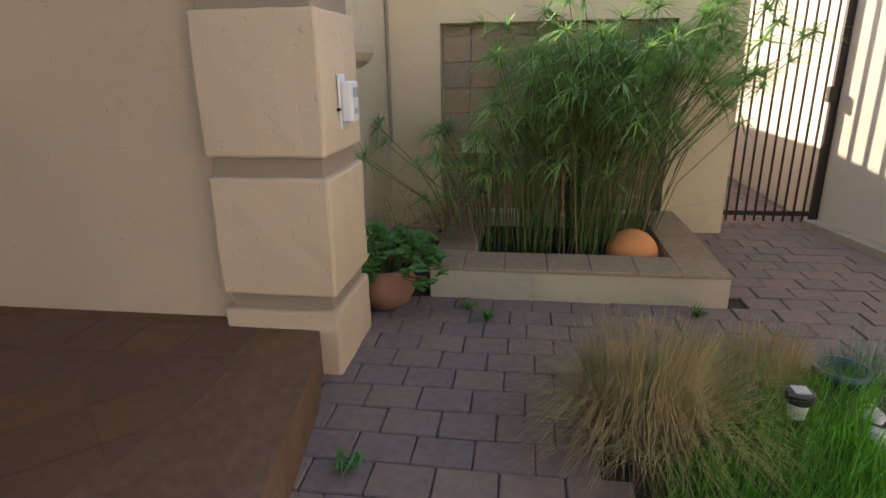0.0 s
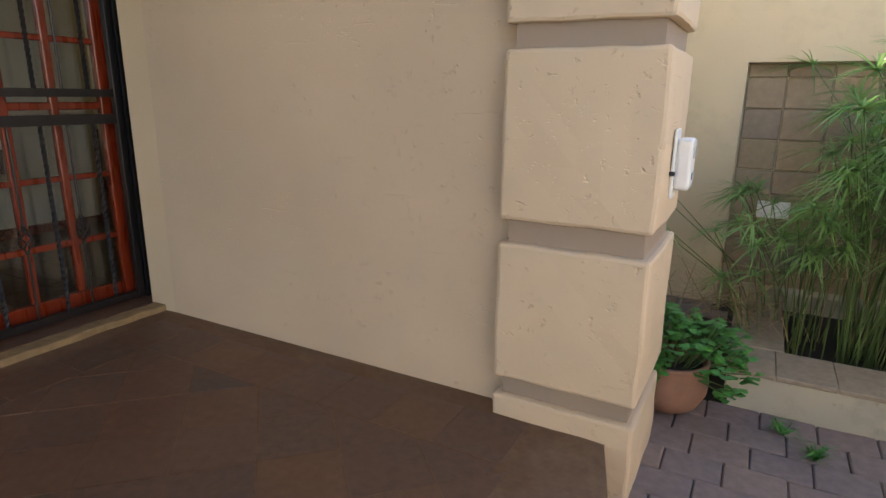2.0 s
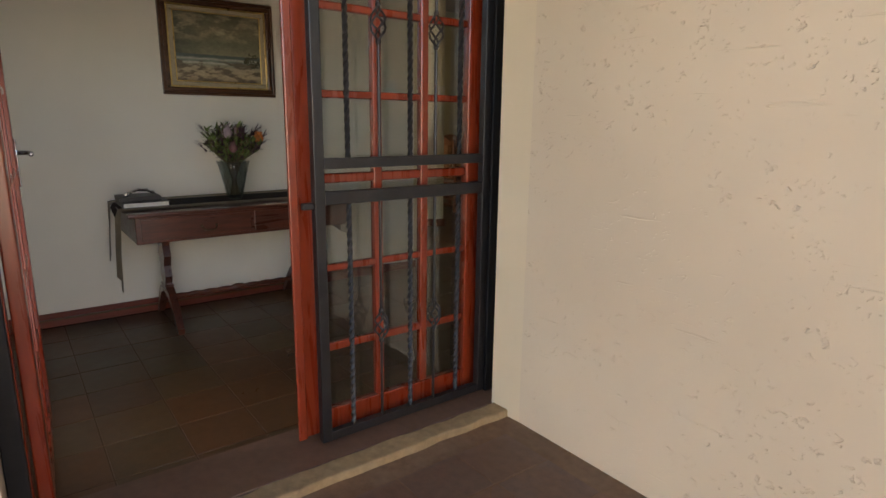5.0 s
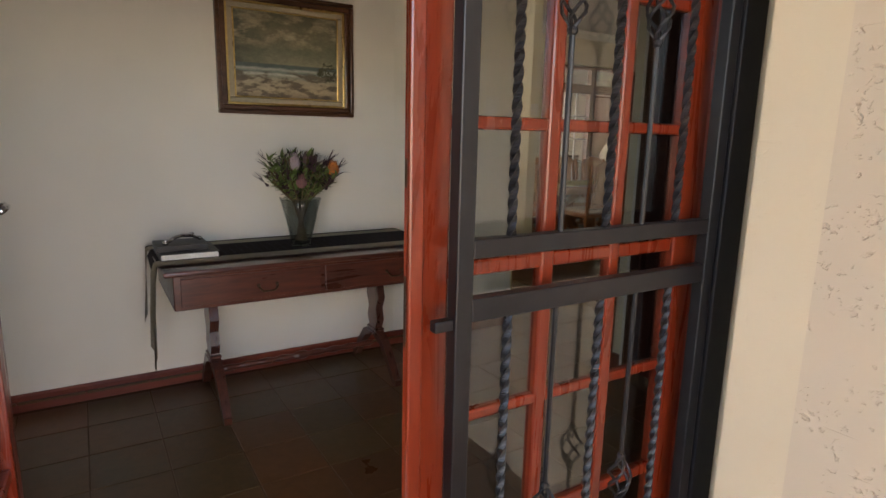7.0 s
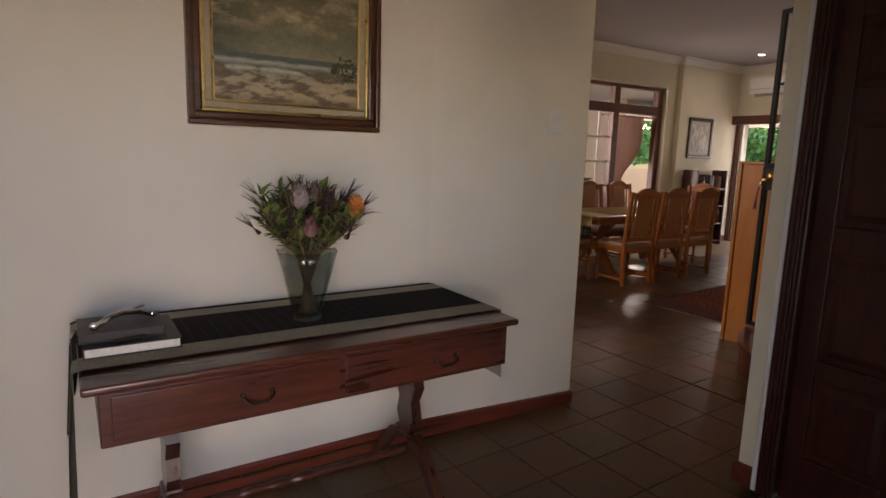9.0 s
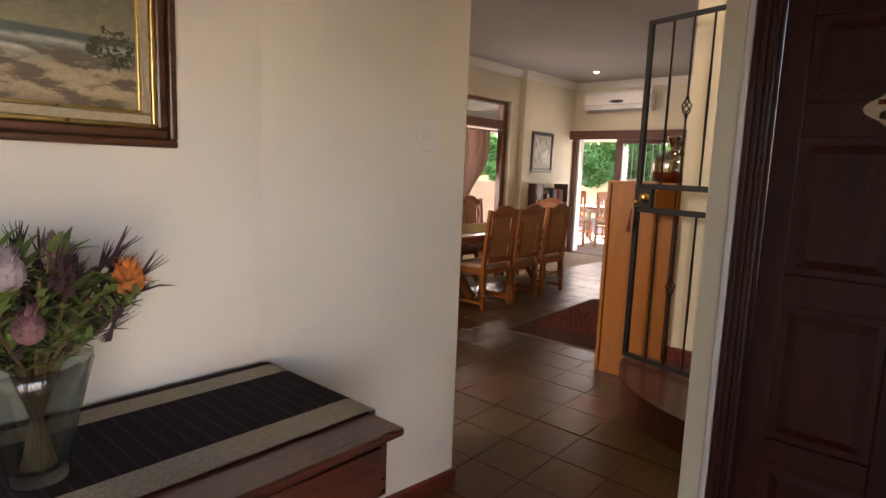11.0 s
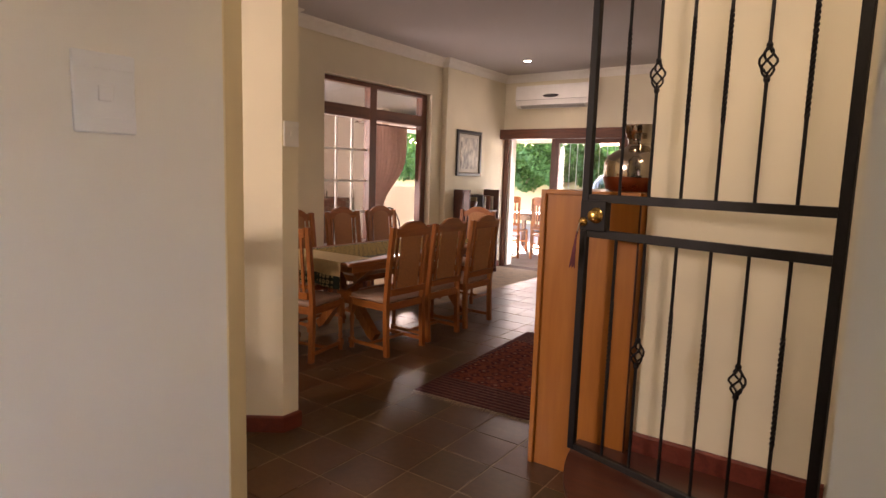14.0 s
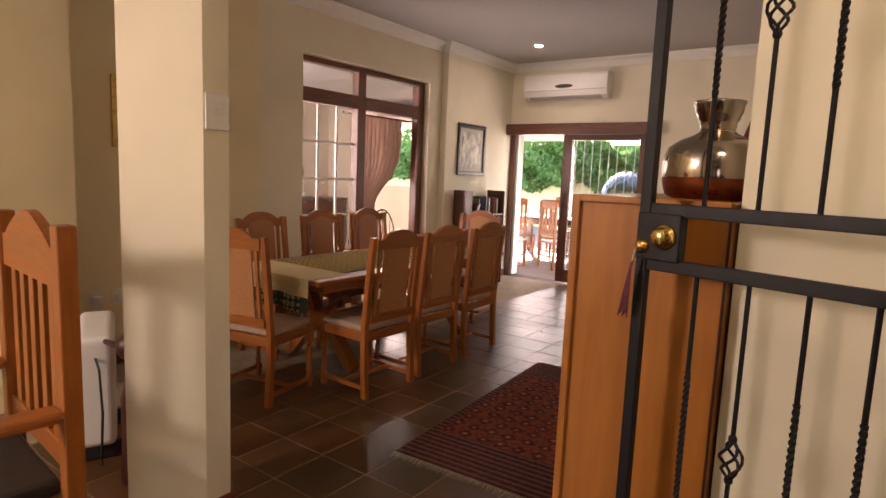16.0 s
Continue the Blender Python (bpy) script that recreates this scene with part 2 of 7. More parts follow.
MAHOGANY_Z = wood("mahogany_leg", (0.03, 0.01, 0.007), (0.10, 0.028, 0.016), 2, 0.3, 8, 0.5)
SKIRT = wood("skirting_wood", (0.09, 0.017, 0.01), (0.2, 0.04, 0.022), 1, 0.45, 6)
OAK = wood("oregon_pine", (0.20, 0.055, 0.010), (0.42, 0.135, 0.026), 2, 0.38, 9, 0.35)
OAK_Y = wood("oregon_pine_long", (0.20, 0.055, 0.010), (0.42, 0.135, 0.026), 1, 0.35, 7, 0.4)
OAK_X = wood("oregon_pine_cross", (0.20, 0.055, 0.010), (0.42, 0.135, 0.026), 0, 0.38, 9, 0.35)
CAB_WOOD = wood("honey_veneer", (0.32, 0.108, 0.014), (0.43, 0.16, 0.025), 2, 0.42, 4, 0.25)
FRAME_WOOD = wood("brown_frame_wood", (0.08, 0.026, 0.014), (0.2, 0.068, 0.034), 2, 0.42, 7, 0.3)
FRAME_WOOD_Y = wood("brown_frame_rail", (0.08, 0.026, 0.014), (0.2, 0.068, 0.034), 1, 0.42, 7, 0.3)
FRAME_WOOD_X = wood("brown_frame_head", (0.08, 0.026, 0.014), (0.2, 0.068, 0.034), 0, 0.42, 7, 0.3)
STEP_WOOD = wood("stair_wood", (0.05, 0.014, 0.009), (0.12, 0.035, 0.02), 0, 0.35, 6, 0.4)
IRON = plain("black_iron", (0.009, 0.008, 0.009), 0.5, 0.0, 0.3, 30, 0.15, spec=0.3)
IRON_GREY = plain("worn_gunmetal_steel", (0.014, 0.012, 0.012), 0.38, 0.1, 0.3, 18, 0.12)
BROWN_STEEL = plain("brown_painted_steel", (0.035, 0.022, 0.016), 0.5, 0.2, 0.3, 20)
BRASS = plain("brass", (0.75, 0.5, 0.16), 0.22, 1.0, 0.08, 20, 0.02)
BRONZE = plain("aged_brass", (0.10, 0.075, 0.045), 0.4, 1.0, 0.2, 20)
CHROME = plain("chrome", (0.8, 0.8, 0.82), 0.1, 1.0, 0.03, 20, 0)
SILVER = plain("silvered_metal", (0.5, 0.44, 0.36), 0.14, 1.0, 0.1, 10, 0.02)
WHITE_PLASTIC = plain("white_plastic", (0.78, 0.77, 0.74), 0.4, var=0.04, scale=6, bump=0.02)
GREY_PLASTIC = plain("grey_plastic", (0.42, 0.42, 0.41), 0.5, var=0.06)
BLACK_PLASTIC = plain("black_plastic", (0.02, 0.02, 0.022), 0.4)
PANE = thin_glass("window_pane")
VASE_GLASS = glass("vase_glass")
WATER = glass("vase_water", (0.8, 0.85, 0.78), 0.0, 1.33)
TERRACOTTA = plain("terracotta", (0.31, 0.16, 0.10), 0.85, var=0.2, scale=9, bump=0.25)
BALL_CLAY = plain("orange_clay", (0.66, 0.27, 0.10), 0.75, var=0.1, scale=9, bump=0.15)
SOIL = plain("soil", (0.035, 0.025, 0.018), 0.95, var=0.4, scale=30, bump=0.8)
LEAF = plain("mint_leaf", (0.05, 0.19, 0.03), 0.5, var=0.35, scale=14, bump=0.1, random=True)
PAPYRUS = plain("papyrus_green", (0.19, 0.34, 0.1), 0.55, var=0.45, scale=6, bump=0, thin=0.3)
PAPYRUS_STEM = plain("papyrus_stem", (0.085, 0.13, 0.035), 0.6, var=0.5, scale=5, bump=0)
DRY_STEM = plain("dry_stem", (0.30, 0.21, 0.11), 0.8, var=0.3, scale=6, bump=0)
DRY_GRASS = plain("dry_tussock_grass", (0.36, 0.29, 0.14), 0.8, var=0.5, scale=9, bump=0, thin=0.25)
GREEN_GRASS = plain("lawn_grass", (0.11, 0.36, 0.03), 0.6, var=0.45, scale=8, bump=0, thin=0.35)
IVY = plain("ivy_leaf", (0.085, 0.19, 0.04), 0.45, var=0.5, scale=5, bump=0, thin=0.3)
SEAT_CLOTH = plain("rose_seat_cloth", (0.42, 0.28, 0.2), 0.9, var=0.08, scale=40, bump=0.3)
CANE = plain("woven_cane", (0.40, 0.17, 0.06), 0.7, var=0.22, scale=90, bump=0.4)
CURTAIN = plain("mauve_curtain_cloth", (0.58, 0.46, 0.41), 0.85, var=0.1, scale=20, bump=0.15, thin=0.42)
LEATHER = plain("black_leather", (0.02, 0.016, 0.014), 0.5)


# ---- building blocks ----
def thing(name, label, category, group="", kind="", at=(0, 0, 0), turn=0.0):
    ob = new(name)
    ob.empty_display_size = 0.1
    ob.matrix_world = pose(*at, 0, 0, turn)
    return tagged(ob, label, category, group, kind)


def part(name, bm, material, parent=None, label="", smooth=False, category="", kind=""):
    me = bpy.data.meshes.new(name)
    bmesh.ops.recalc_face_normals(bm, faces=bm.faces)
    bm.to_mesh(me)
    bm.free()
    me.materials.append(material)
    if smooth:
        for p in me.polygons:
            p.use_smooth = True
    ob = new(name, me)
    if parent is not None:
        ob.parent = parent
    return tagged(ob, label, category, "", kind)


def solo(name, bm, material, label, category, group="", kind="", smooth=False):
    ob = part(name, bm, material, None, label, smooth, category, kind)
    return tagged(ob, "", "", group)


def box(bm, x0, x1, y0, y1, z0, z1, bevel=0.0, seg=1, m=None):
    g = bmesh.ops.create_cube(bm, size=1.0)
    vs = g["verts"]
    for v in vs:
        v.co = Vector(((x0 + x1) / 2 + v.co.x * (x1 - x0), (y0 + y1) / 2 + v.co.y * (y1 - y0), (z0 + z1) / 2 + v.co.z * (z1 - z0)))
    if bevel:
        es = list({e for v in vs for e in v.link_edges})
        r = bmesh.ops.bevel(bm, geom=es, offset=bevel, segments=seg, affect="EDGES", profile=0.5)
        vs = list({v for f in r["faces"] for v in f.verts} | {v for v in vs if v.is_valid})
    if m is not None:
        bmesh.ops.transform(bm, matrix=m, verts=vs)
    return bm


def cube(x0, x1, y0, y1, z0, z1, bevel=0.0, seg=1, m=None):
    return box(bmesh.new(), x0, x1, y0, y1, z0, z1, bevel, seg, m)


def prism(bm, pts, z0, z1):
    """A plan outline raised from z0 to z1."""
    lo = [bm.verts.new((x, y, z0)) for x, y in pts]
    hi = [bm.verts.new((x, y, z1)) for x, y in pts]
    n = len(pts)
    bm.faces.new(lo[::-1])
    bm.faces.new(hi)
    for i in range(n):
        bm.faces.new((lo[i], lo[(i + 1) % n], hi[(i + 1) % n], hi[i]))
    return bm


def slab(bm, pts, depth, place):
    """An outline in (u, w), given depth, put down by place(u, w, d)."""
    a = [bm.verts.new(place(u, w, 0)) for u, w in pts]
    b = [bm.verts.new(place(u, w, depth)) for u, w in pts]
    n = len(pts)
    bm.faces.new(a[::-1])
    bm.faces.new(b)
    for i in range(n):
        bm.faces.new((a[i], a[(i + 1) % n], b[(i + 1) % n], b[i]))
    return bm


def lathe(bm, profile, seg=24, at=(0, 0, 0), close=True):
    """Turns (radius, z) rows round z."""
    rings = []
    for r, z in profile:
        rings.append([bm.verts.new((at[0] + r * math.cos(2 * math.pi * i / seg), at[1] + r * math.sin(2 * math.pi * i / seg), at[2] + z)) for i in range(seg)])
    for a, b in zip(rings, rings[1:]):
        for i in range(seg):
            bm.faces.new((a[i], a[(i + 1) % seg], b[(i + 1) % seg], b[i]))
    if close:
        bm.faces.new(rings[0][::-1])
        bm.faces.new(rings[-1])
    return bm


def tube(bm, pts, r, seg=6, r1=None, twist=0.0, square=False):
    """A rod along points, tapered to r1; twist turns a square section."""
    pts = [Vector(p) for p in pts]
    rings = []
    n = len(pts)
    up = Vector((0, 0, 1))
    seg = 4 if square else seg
    for i, p in enumerate(pts):
        d = (pts[min(i + 1, n - 1)] - pts[max(i - 1, 0)]).normalized()
        ref = up if abs(d.z) < 0.95 else Vector((1, 0, 0))
        a = d.cross(ref).normalized()
        b = d.cross(a)
        rr = r if r1 is None else r + (r1 - r) * i / (n - 1)
        ang = twist * i
        rings.append([bm.verts.new(p + (a * math.cos(ang + 2 * math.pi * k / seg + math.pi / 4) + b * math.sin(ang + 2 * math.pi * k / seg + math.pi / 4)) * rr) for k in range(seg)])
    for a, b in zip(rings, rings[1:]):
        for k in range(seg):
            bm.faces.new((a[k], a[(k + 1) % seg], b[(k + 1) % seg], b[k]))
    bm.faces.new(rings[0][::-1])
    bm.faces.new(rings[-1])
    return bm


def ball(bm, r, at, u=14, v=9, squash=1.0):
    g = bmesh.ops.create_uvsphere(bm, u_segments=u, v_segments=v, radius=r)
    for w in g["verts"]:
        w.co = Vector((w.co.x + at[0], w.co.y + at[1], w.co.z * squash + at[2]))
    return bm


def basket(bm, x, y, z, h=0.11, r=0.025):
    """A forged basket knot of four twisted wires between two collars."""
    for k in range(4):
        pts = []
        for i in range(9):
            s = i / 8
            a = k * math.pi / 2 + s * math.pi * 1.1
            rr = 0.006 + r * math.sin(math.pi * s)
            pts.append((x + rr * math.cos(a), y + rr * math.sin(a), z - h / 2 + h * s))
        tube(bm, pts, 0.0045, 5)
    for zz in (z - h / 2 - 0.008, z + h / 2 + 0.008):
        ball(bm, 0.012, (x, y, zz), 8, 6)
    return bm


def twisted(bm, x, y, z0, z1, r=0.0085, turns=9.0):
    n = max(6, int((z1 - z0) / 0.0065))
    tube(bm, [(x, y, z0 + (z1 - z0) * i / n) for i in range(n + 1)], r, twist=turns * 2 * math.pi * (z1 - z0) / n, square=True)
    return bm


def rod(bm, x, y, z0, z1, r=0.006):
    return tube(bm, [(x, y, z0), (x, y, z1)], r, 8)


def wall(name, pts, z0, z1, material, label="painted plaster wall"):
    return solo(name, prism(bmesh.new(), pts, z0, z1), material, label, "wall", kind="structure")


def rect(x0, x1, y0, y1):
    return [(x0, y0), (x1, y0), (x1, y1), (x0, y1)]


PAVE, CEIL = -0.22, 3.08

# ---- large structure: yard ----
solo("ground", cube(-60, 60, -60, 80, -0.6, -0.275), SOIL, "bare brown soil round the house", "ground", kind="structure")
# porch
_porch = bmesh.new()
prism(_porch, [(-3.3, -2.6), (-0.45, -2.6), (-0.5, 0.9), (-0.53, 1.1), (-0.643, 1.85), (-0.72, 2.12), (-0.72, 2.3), (-3.3, 2.3)], -0.3, -0.002)
solo("porch_floor", _porch, SCREED, "worn tiled porch slab with a chipped screed edge", "porch floor", kind="structure")
wall("wall_porch_north", rect(-3.12, -0.86, 2.23, 2.48), -0.3, 3.4, OUT_PLASTER, "beige trowelled plaster porch wall with pits")
wall("wall_splay", [(-3.12, 2.23), (-3.12, 2.6), (-3.45, 2.6), (-3.45, 2.36), (-3.29, 2.36), (-3.29, 2.215)], -0.3, 3.4, STRIP_PLASTER, "cream plaster strip beside the entrance door")
wall("wall_front_south", rect(-3.45, -3.2, -2.6, 0.38), -0.3, 3.4, OUT_PLASTER, "beige plaster wall beside the entrance")
wall("wall_front_head", rect(-3.45, -3.2, 0.38, 2.23), 2.14, 3.4, OUT_PLASTER, "beige plaster above the entrance door")
wall("wall_front_north", rect(-3.45, -3.2, 2.6, 3.5), -0.3, 3.4, OUT_PLASTER)
# unseen slab over the porch, added to darken the wall below
solo("porch_roof", cube(-3.19, -0.6, -4.0, 2.66, 2.952, 3.07), DIMMED_CEILING, "unseen white slab added on the pier to shade the porch", "roof", kind="structure")
wall("wall_yard_west", rect(-1.15, -0.95, 2.48, 4.65), -0.3, 2.0, YARD_PLASTER, "cream plaster side wall of the planted corner")
solo("garden_soil", cube(-0.95, 3.2, -3.0, 7.5, -0.3, -0.236), SOIL, "dark soil bed under the garden paving", "ground", kind="structure")
# back wall with the niche
wall("wall_niche_left", rect(-1.15, -0.52, 4.65, 4.9), -0.3, 1.97, YARD_PLASTER, "cream plaster wall beside the stone niche")
wall("wall_niche_right", rect(1.26, 1.74, 4.65, 4.9), -0.3, 1.97, YARD_PLASTER, "cream plaster wall end beside the gate")
wall("wall_niche_head", rect(-0.52, 1.26, 4.65, 4.9), 1.41, 1.97, YARD_PLASTER, "cream plaster wall above the stone niche")
wall("wall_niche_back", rect(-0.52, 1.26, 4.77, 4.9), -0.3, 1.41, YARD_PLASTER)
# boundary wall
wall("wall_boundary", [(2.58, 4.9), (2.58, 14.0), (2.85, 14.0), (2.85, 4.9), (3.3, 2.6), (3.9, -3.0), (3.65, -3.0), (3.05, 2.6)], -0.3, 2.3, WHITE_WALL, "whitewashed boundary wall in sun and shade")
# out of view; height chosen to place its shadow edge on the boundary wall
wall("wall_passage_west", rect(1.3, 1.5, 4.9, 14.0), -0.3, 1.36, YARD_PLASTER, "cream side wall of the gated passage")
wall("wall_passage_end", rect(1.5, 2.6, 13.8, 14.0), -0.3, 2.4, WHITE_WALL)
wall("wall_garden_south", rect(-0.6, 4.0, -3.2, -3.0), -0.3, 2.2, WHITE_WALL)
# rest of the outer skin: unseen house roof, widened to shade the yard
solo("house_roof", cube(-12.0, -2.9, -8.0, 11.47, 3.42, 3.55), TERRACOTTA, "tiled house roof", "roof", kind="structure")

# ---- large structure: hall, dining room, lounge ----
solo("floor", slab(bmesh.new(), [(-0.6, -0.3), (11.47, -0.3), (11.47, -0.006), (4.5, -0.003), (2.5, -0.063), (-0.6, -0.063)], 7.4, lambda u, w, d: (-10.6 + d, u, w)), GROUT, "grouted bed of the slate floor", "floor", kind="structure")
solo("ceiling", cube(-10.3, -3.45, -0.6, 11.22, CEIL, CEIL + 0.12), DIMMED_CEILING, "white painted ceiling", "ceiling", kind="structure")
PW, HX, HY = -5.96, -5.865, 3.507
wall("wall_hall_west", [(PW, -0.25), (PW, 2.55), (HX, HY - 0.004), (PW - 0.23, 3.776), (PW - 0.23, -0.25)], -0.07, CEIL, HALL_WHITE, "off-white hall wall with a splayed end")
wall("wall_hall_end", [(HX, HY - 0.004), (HX, HY), (PW - 0.23, 3.78), (PW - 0.23, 3.776)], -0.07, CEIL, YELLOW, "ochre yellow splayed end of the hall wall")
wall("wall_hall_south", rect(PW, -3.45, -0.45, -0.25), 0, CEIL, CREAM)
wall("wall_hall_inner", rect(-3.60, -3.45, -0.25, 0.34), 0, CEIL, CREAM)
wall("wall_hall_inner_head", rect(-3.60, -3.45, 0.34, 2.36), 2.16, CEIL, CREAM)
wall("wall_hall_inner_north", rect(-3.60, -3.45, 2.36, 3.5), 0, CEIL, CREAM)
wall("wall_hall_north_end", rect(-4.81, -4.716, 3.5, 3.68), 0, CEIL, CREAM, "cream wall end beside the dark door")
wall("wall_hall_north_head", rect(-4.716, -3.79, 3.5, 3.68), 2.12, CEIL, CREAM)
wall("wall_hall_north", rect(-3.79, -3.45, 3.5, 3.68), 0, CEIL, CREAM)
wall("wall_stair_side", rect(-4.81, -4.61, 3.68, 5.5), 0, CEIL, CREAM)
wall("wall_stair", rect(-5.6, -4.4, 5.5, 5.72), 0, CEIL, CREAM, "cream wall behind the indoor gate")
wall("wall_dining_east", rect(-5.6, -5.4, 5.72, 11.22), 0, CEIL, CREAM)
wall("column", [(-7.62, 4.67), (-7.36, 4.86), (-7.36, 4.97), (-7.5, 5.04), (-7.68, 5.04), (-7.7, 4.74)], 0, CEIL, CREAM, "cream plastered column between lounge and dining room")
# dining west wall with the glazed doors
wall("wall_west_a", rect(-9.85, -9.62, 5.15, 6.78), 0, CEIL, YELLOW, "pale yellow painted wall")
wall("wall_west_b", rect(-9.98, -9.75, 6.78, 7.38), 0, CEIL, CREAM)
wall("wall_west_head", rect(-9.98, -9.75, 7.38, 9.36), 2.57, CEIL, CREAM)
wall("wall_west_c", rect(-9.98, -9.75, 9.36, 9.60), 0, CEIL, CREAM)
wall("wall_west_d", rect(-9.9, -9.66, 9.60, 11.22), 0, CEIL, CREAM)
wall("wall_lounge_return", rect(-9.4, -9.2, -0.45, 5.15), 0, CEIL, YELLOW, "pale yellow painted wall")
wall("wall_lounge_jog", rect(-9.85, -9.4, 4.95, 5.15), 0, CEIL, YELLOW, "pale yellow painted wall")
wall("wall_lounge_south", rect(-9.2, PW - 0.23, -0.45, -0.25), 0, CEIL, CREAM)
# north wall with the sliding door
wall("wall_north_a", rect(-9.98, -9.66, 11.22, 11.45), 0, CEIL, CREAM)
wall("wall_north_head", rect(-9.66, -7.55, 11.22, 11.45), 2.22, CEIL, CREAM)
wall("wall_north_b", rect(-7.55, -5.4, 11.22, 11.45), 0, CEIL, CREAM)


def run(name, pts, profile, material, label, cat):
    """A moulding with a (out, z) profile along a plan line; out is to the left of the way."""
    bm = bmesh.new()
    rows = []
    n = len(pts)
    for i, p in enumerate(pts):
        p = Vector(p)
        d0 = (p - Vector(pts[i - 1])).normalized() if i else None
        d1 = (Vector(pts[i + 1]) - p).normalized() if i < n - 1 else None
        d0, d1 = d0 or d1, d1 or d0
        n0, n1 = Vector((-d0.y, d0.x)), Vector((-d1.y, d1.x))
        mi = (n0 + n1).normalized()
        mi = mi / max(0.3, mi.dot(n0))
        rows.append([bm.verts.new((p.x + mi.x * o, p.y + mi.y * o, z)) for o, z in profile])
    k = len(profile)
    for a, b in zip(rows, rows[1:]):
        for j in range(k):
            bm.faces.new((a[j], a[(j + 1) % k], b[(j + 1) % k], b[j]))
    bm.faces.new(rows[0])
    bm.faces.new(rows[-1][::-1])
    return solo(name, bm, material, label, cat, kind="structure")


SK = [(-0.002, 0.002), (0.018, 0.002), (0.018, 0.085), (0.012, 0.095), (-0.002, 0.095)]
CO = [(-0.002, CEIL - 0.11), (0.02, CEIL - 0.11), (0.035, CEIL - 0.085), (0.06, CEIL - 0.045), (0.10, CEIL - 0.02), (0.11, CEIL - 0.002), (-0.002, CEIL - 0.002)]
SKL = "dark red varnished wooden skirting"
run("baseboard_hall_west", [(PW - 0.23, 3.78), (HX, HY), (PW, 2.55), (PW, -0.25)], [(o, z - 0.06) for o, z in SK], SKIRT, SKL, "skirting")
run("baseboard_hall_north", [(-4.74, 3.5), (-4.81, 3.5), (-4.81, 5.0)][::-1], [(-o, z) for o, z in SK], SKIRT, SKL, "skirting")
run("baseboard_column", [(-7.7, 4.74), (-7.62, 4.67), (-7.36, 4.86), (-7.36, 4.97), (-7.5, 5.04)], [(-o, z) for o, z in SK], SKIRT, SKL, "skirting")
run("baseboard_stair", [(-5.6, 5.5), (-4.82, 5.5)], [(-o, z + 0.2) for o, z in SK], SKIRT, SKL, "skirting")
run("baseboard_west", [(-9.66, 11.2), (-9.66, 9.60), (-9.75, 9.60), (-9.75, 9.37)], SK, SKIRT, SKL, "skirting")
run("baseboard_west_south", [(-9.75, 7.37), (-9.75, 6.78), (-9.62, 6.78), (-9.62, 5.15)], SK, SKIRT, SKL, "skirting")
run("cornice_west", [(-5.6, 11.22), (-9.66, 11.22), (-9.66, 9.60), (-9.75, 9.60), (-9.75, 6.78), (-9.62, 6.78), (-9.62, 5.15), (-9.2, 5.15)], CO, CORNICE, "white moulded plaster cornice", "cornice")
run("cornice_east", [(-5.6, 5.5), (-5.6, 11.22)], CO, CORNICE, "white moulded plaster cornice", "cornice")


# ---- porch and yard things ----
def pier():
    """Rusticated pier of stacked plaster blocks with recessed bands."""
    p = thing("porch_pier", "rusticated beige plaster pier with recessed bands beside the porch", "pier", kind="structure")
    x0, x1, y0, y1 = -1.158, -0.63, 2.13, 2.66
    rng = random.Random(4)
    for lo, hi in ((-0.27, 0.083), (0.155, 0.678), (0.762, 1.334), (1.411, 1.98), (2.05, 2.6), (2.67, 2.95)):
        bm = cube(x0, x1, y0, y1, lo, hi, 0.014, 2)
        bmesh.ops.subdivide_edges(bm, edges=[e for e in bm.edges if e.calc_length() > 0.2], cuts=5, use_grid_fill=True)
        for v in bm.verts:
            n = noise.noise(v.co * 7) * 0.006 + noise.noise(v.co * 23) * 0.003
            v.co.x += n
            v.co.y += noise.noise(v.co * 9 + Vector((3, 1, 5))) * 0.006
            v.co.z += noise.noise(v.co * 8 + Vector((9, 2, 1))) * 0.005
        part("block", bm, PIER_PLASTER, p)
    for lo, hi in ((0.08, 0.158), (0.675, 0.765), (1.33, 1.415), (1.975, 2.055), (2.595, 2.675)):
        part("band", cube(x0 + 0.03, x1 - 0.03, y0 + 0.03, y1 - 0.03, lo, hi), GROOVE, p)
    return p


pier()


def doorbell():
    p = thing("intercom", "white plastic intercom box on a slim backplate", "intercom", at=(-0.628, 2.36, 0.97))
    part("backplate", cube(0, 0.012, -0.035, 0.05, -0.115, 0.115, 0.005, 2), WHITE_PLASTIC, p)
    part("body", cube(0.012, 0.062, -0.03, 0.075, -0.085, 0.085, 0.012, 3), WHITE_PLASTIC, p)
    part("button", cube(0.062, 0.068, -0.005, 0.03, -0.05, -0.025, 0.003), GREY_PLASTIC, p, "pale grey call button")
    part("grille", cube(0.062, 0.066, -0.01, 0.05, 0.02, 0.06, 0.002), GREY_PLASTIC, p, "pale grey speaker grille")
    part("sensor", cube(-0.001, 0.016, -0.055, -0.043, -0.035, -0.022, 0.002), BLACK_PLASTIC, p, "small dark sensor dot")


doorbell()


def ledge():
    bm = bmesh.new()
    prof = [(0, 0), (0.05, 0.01), (0.11, 0.05), (0.14, 0.10), (0.14, 0.145), (0, 0.16)]
    slab(bm, prof, 0.42, lambda u, w, d: (-0.953 + u, 3.3 + d, 1.09 + w))
    return solo("window_ledge", bm, PIER_PLASTER, "moulded cream plaster ledge on the yard wall", "ledge", kind="structure")


ledge()
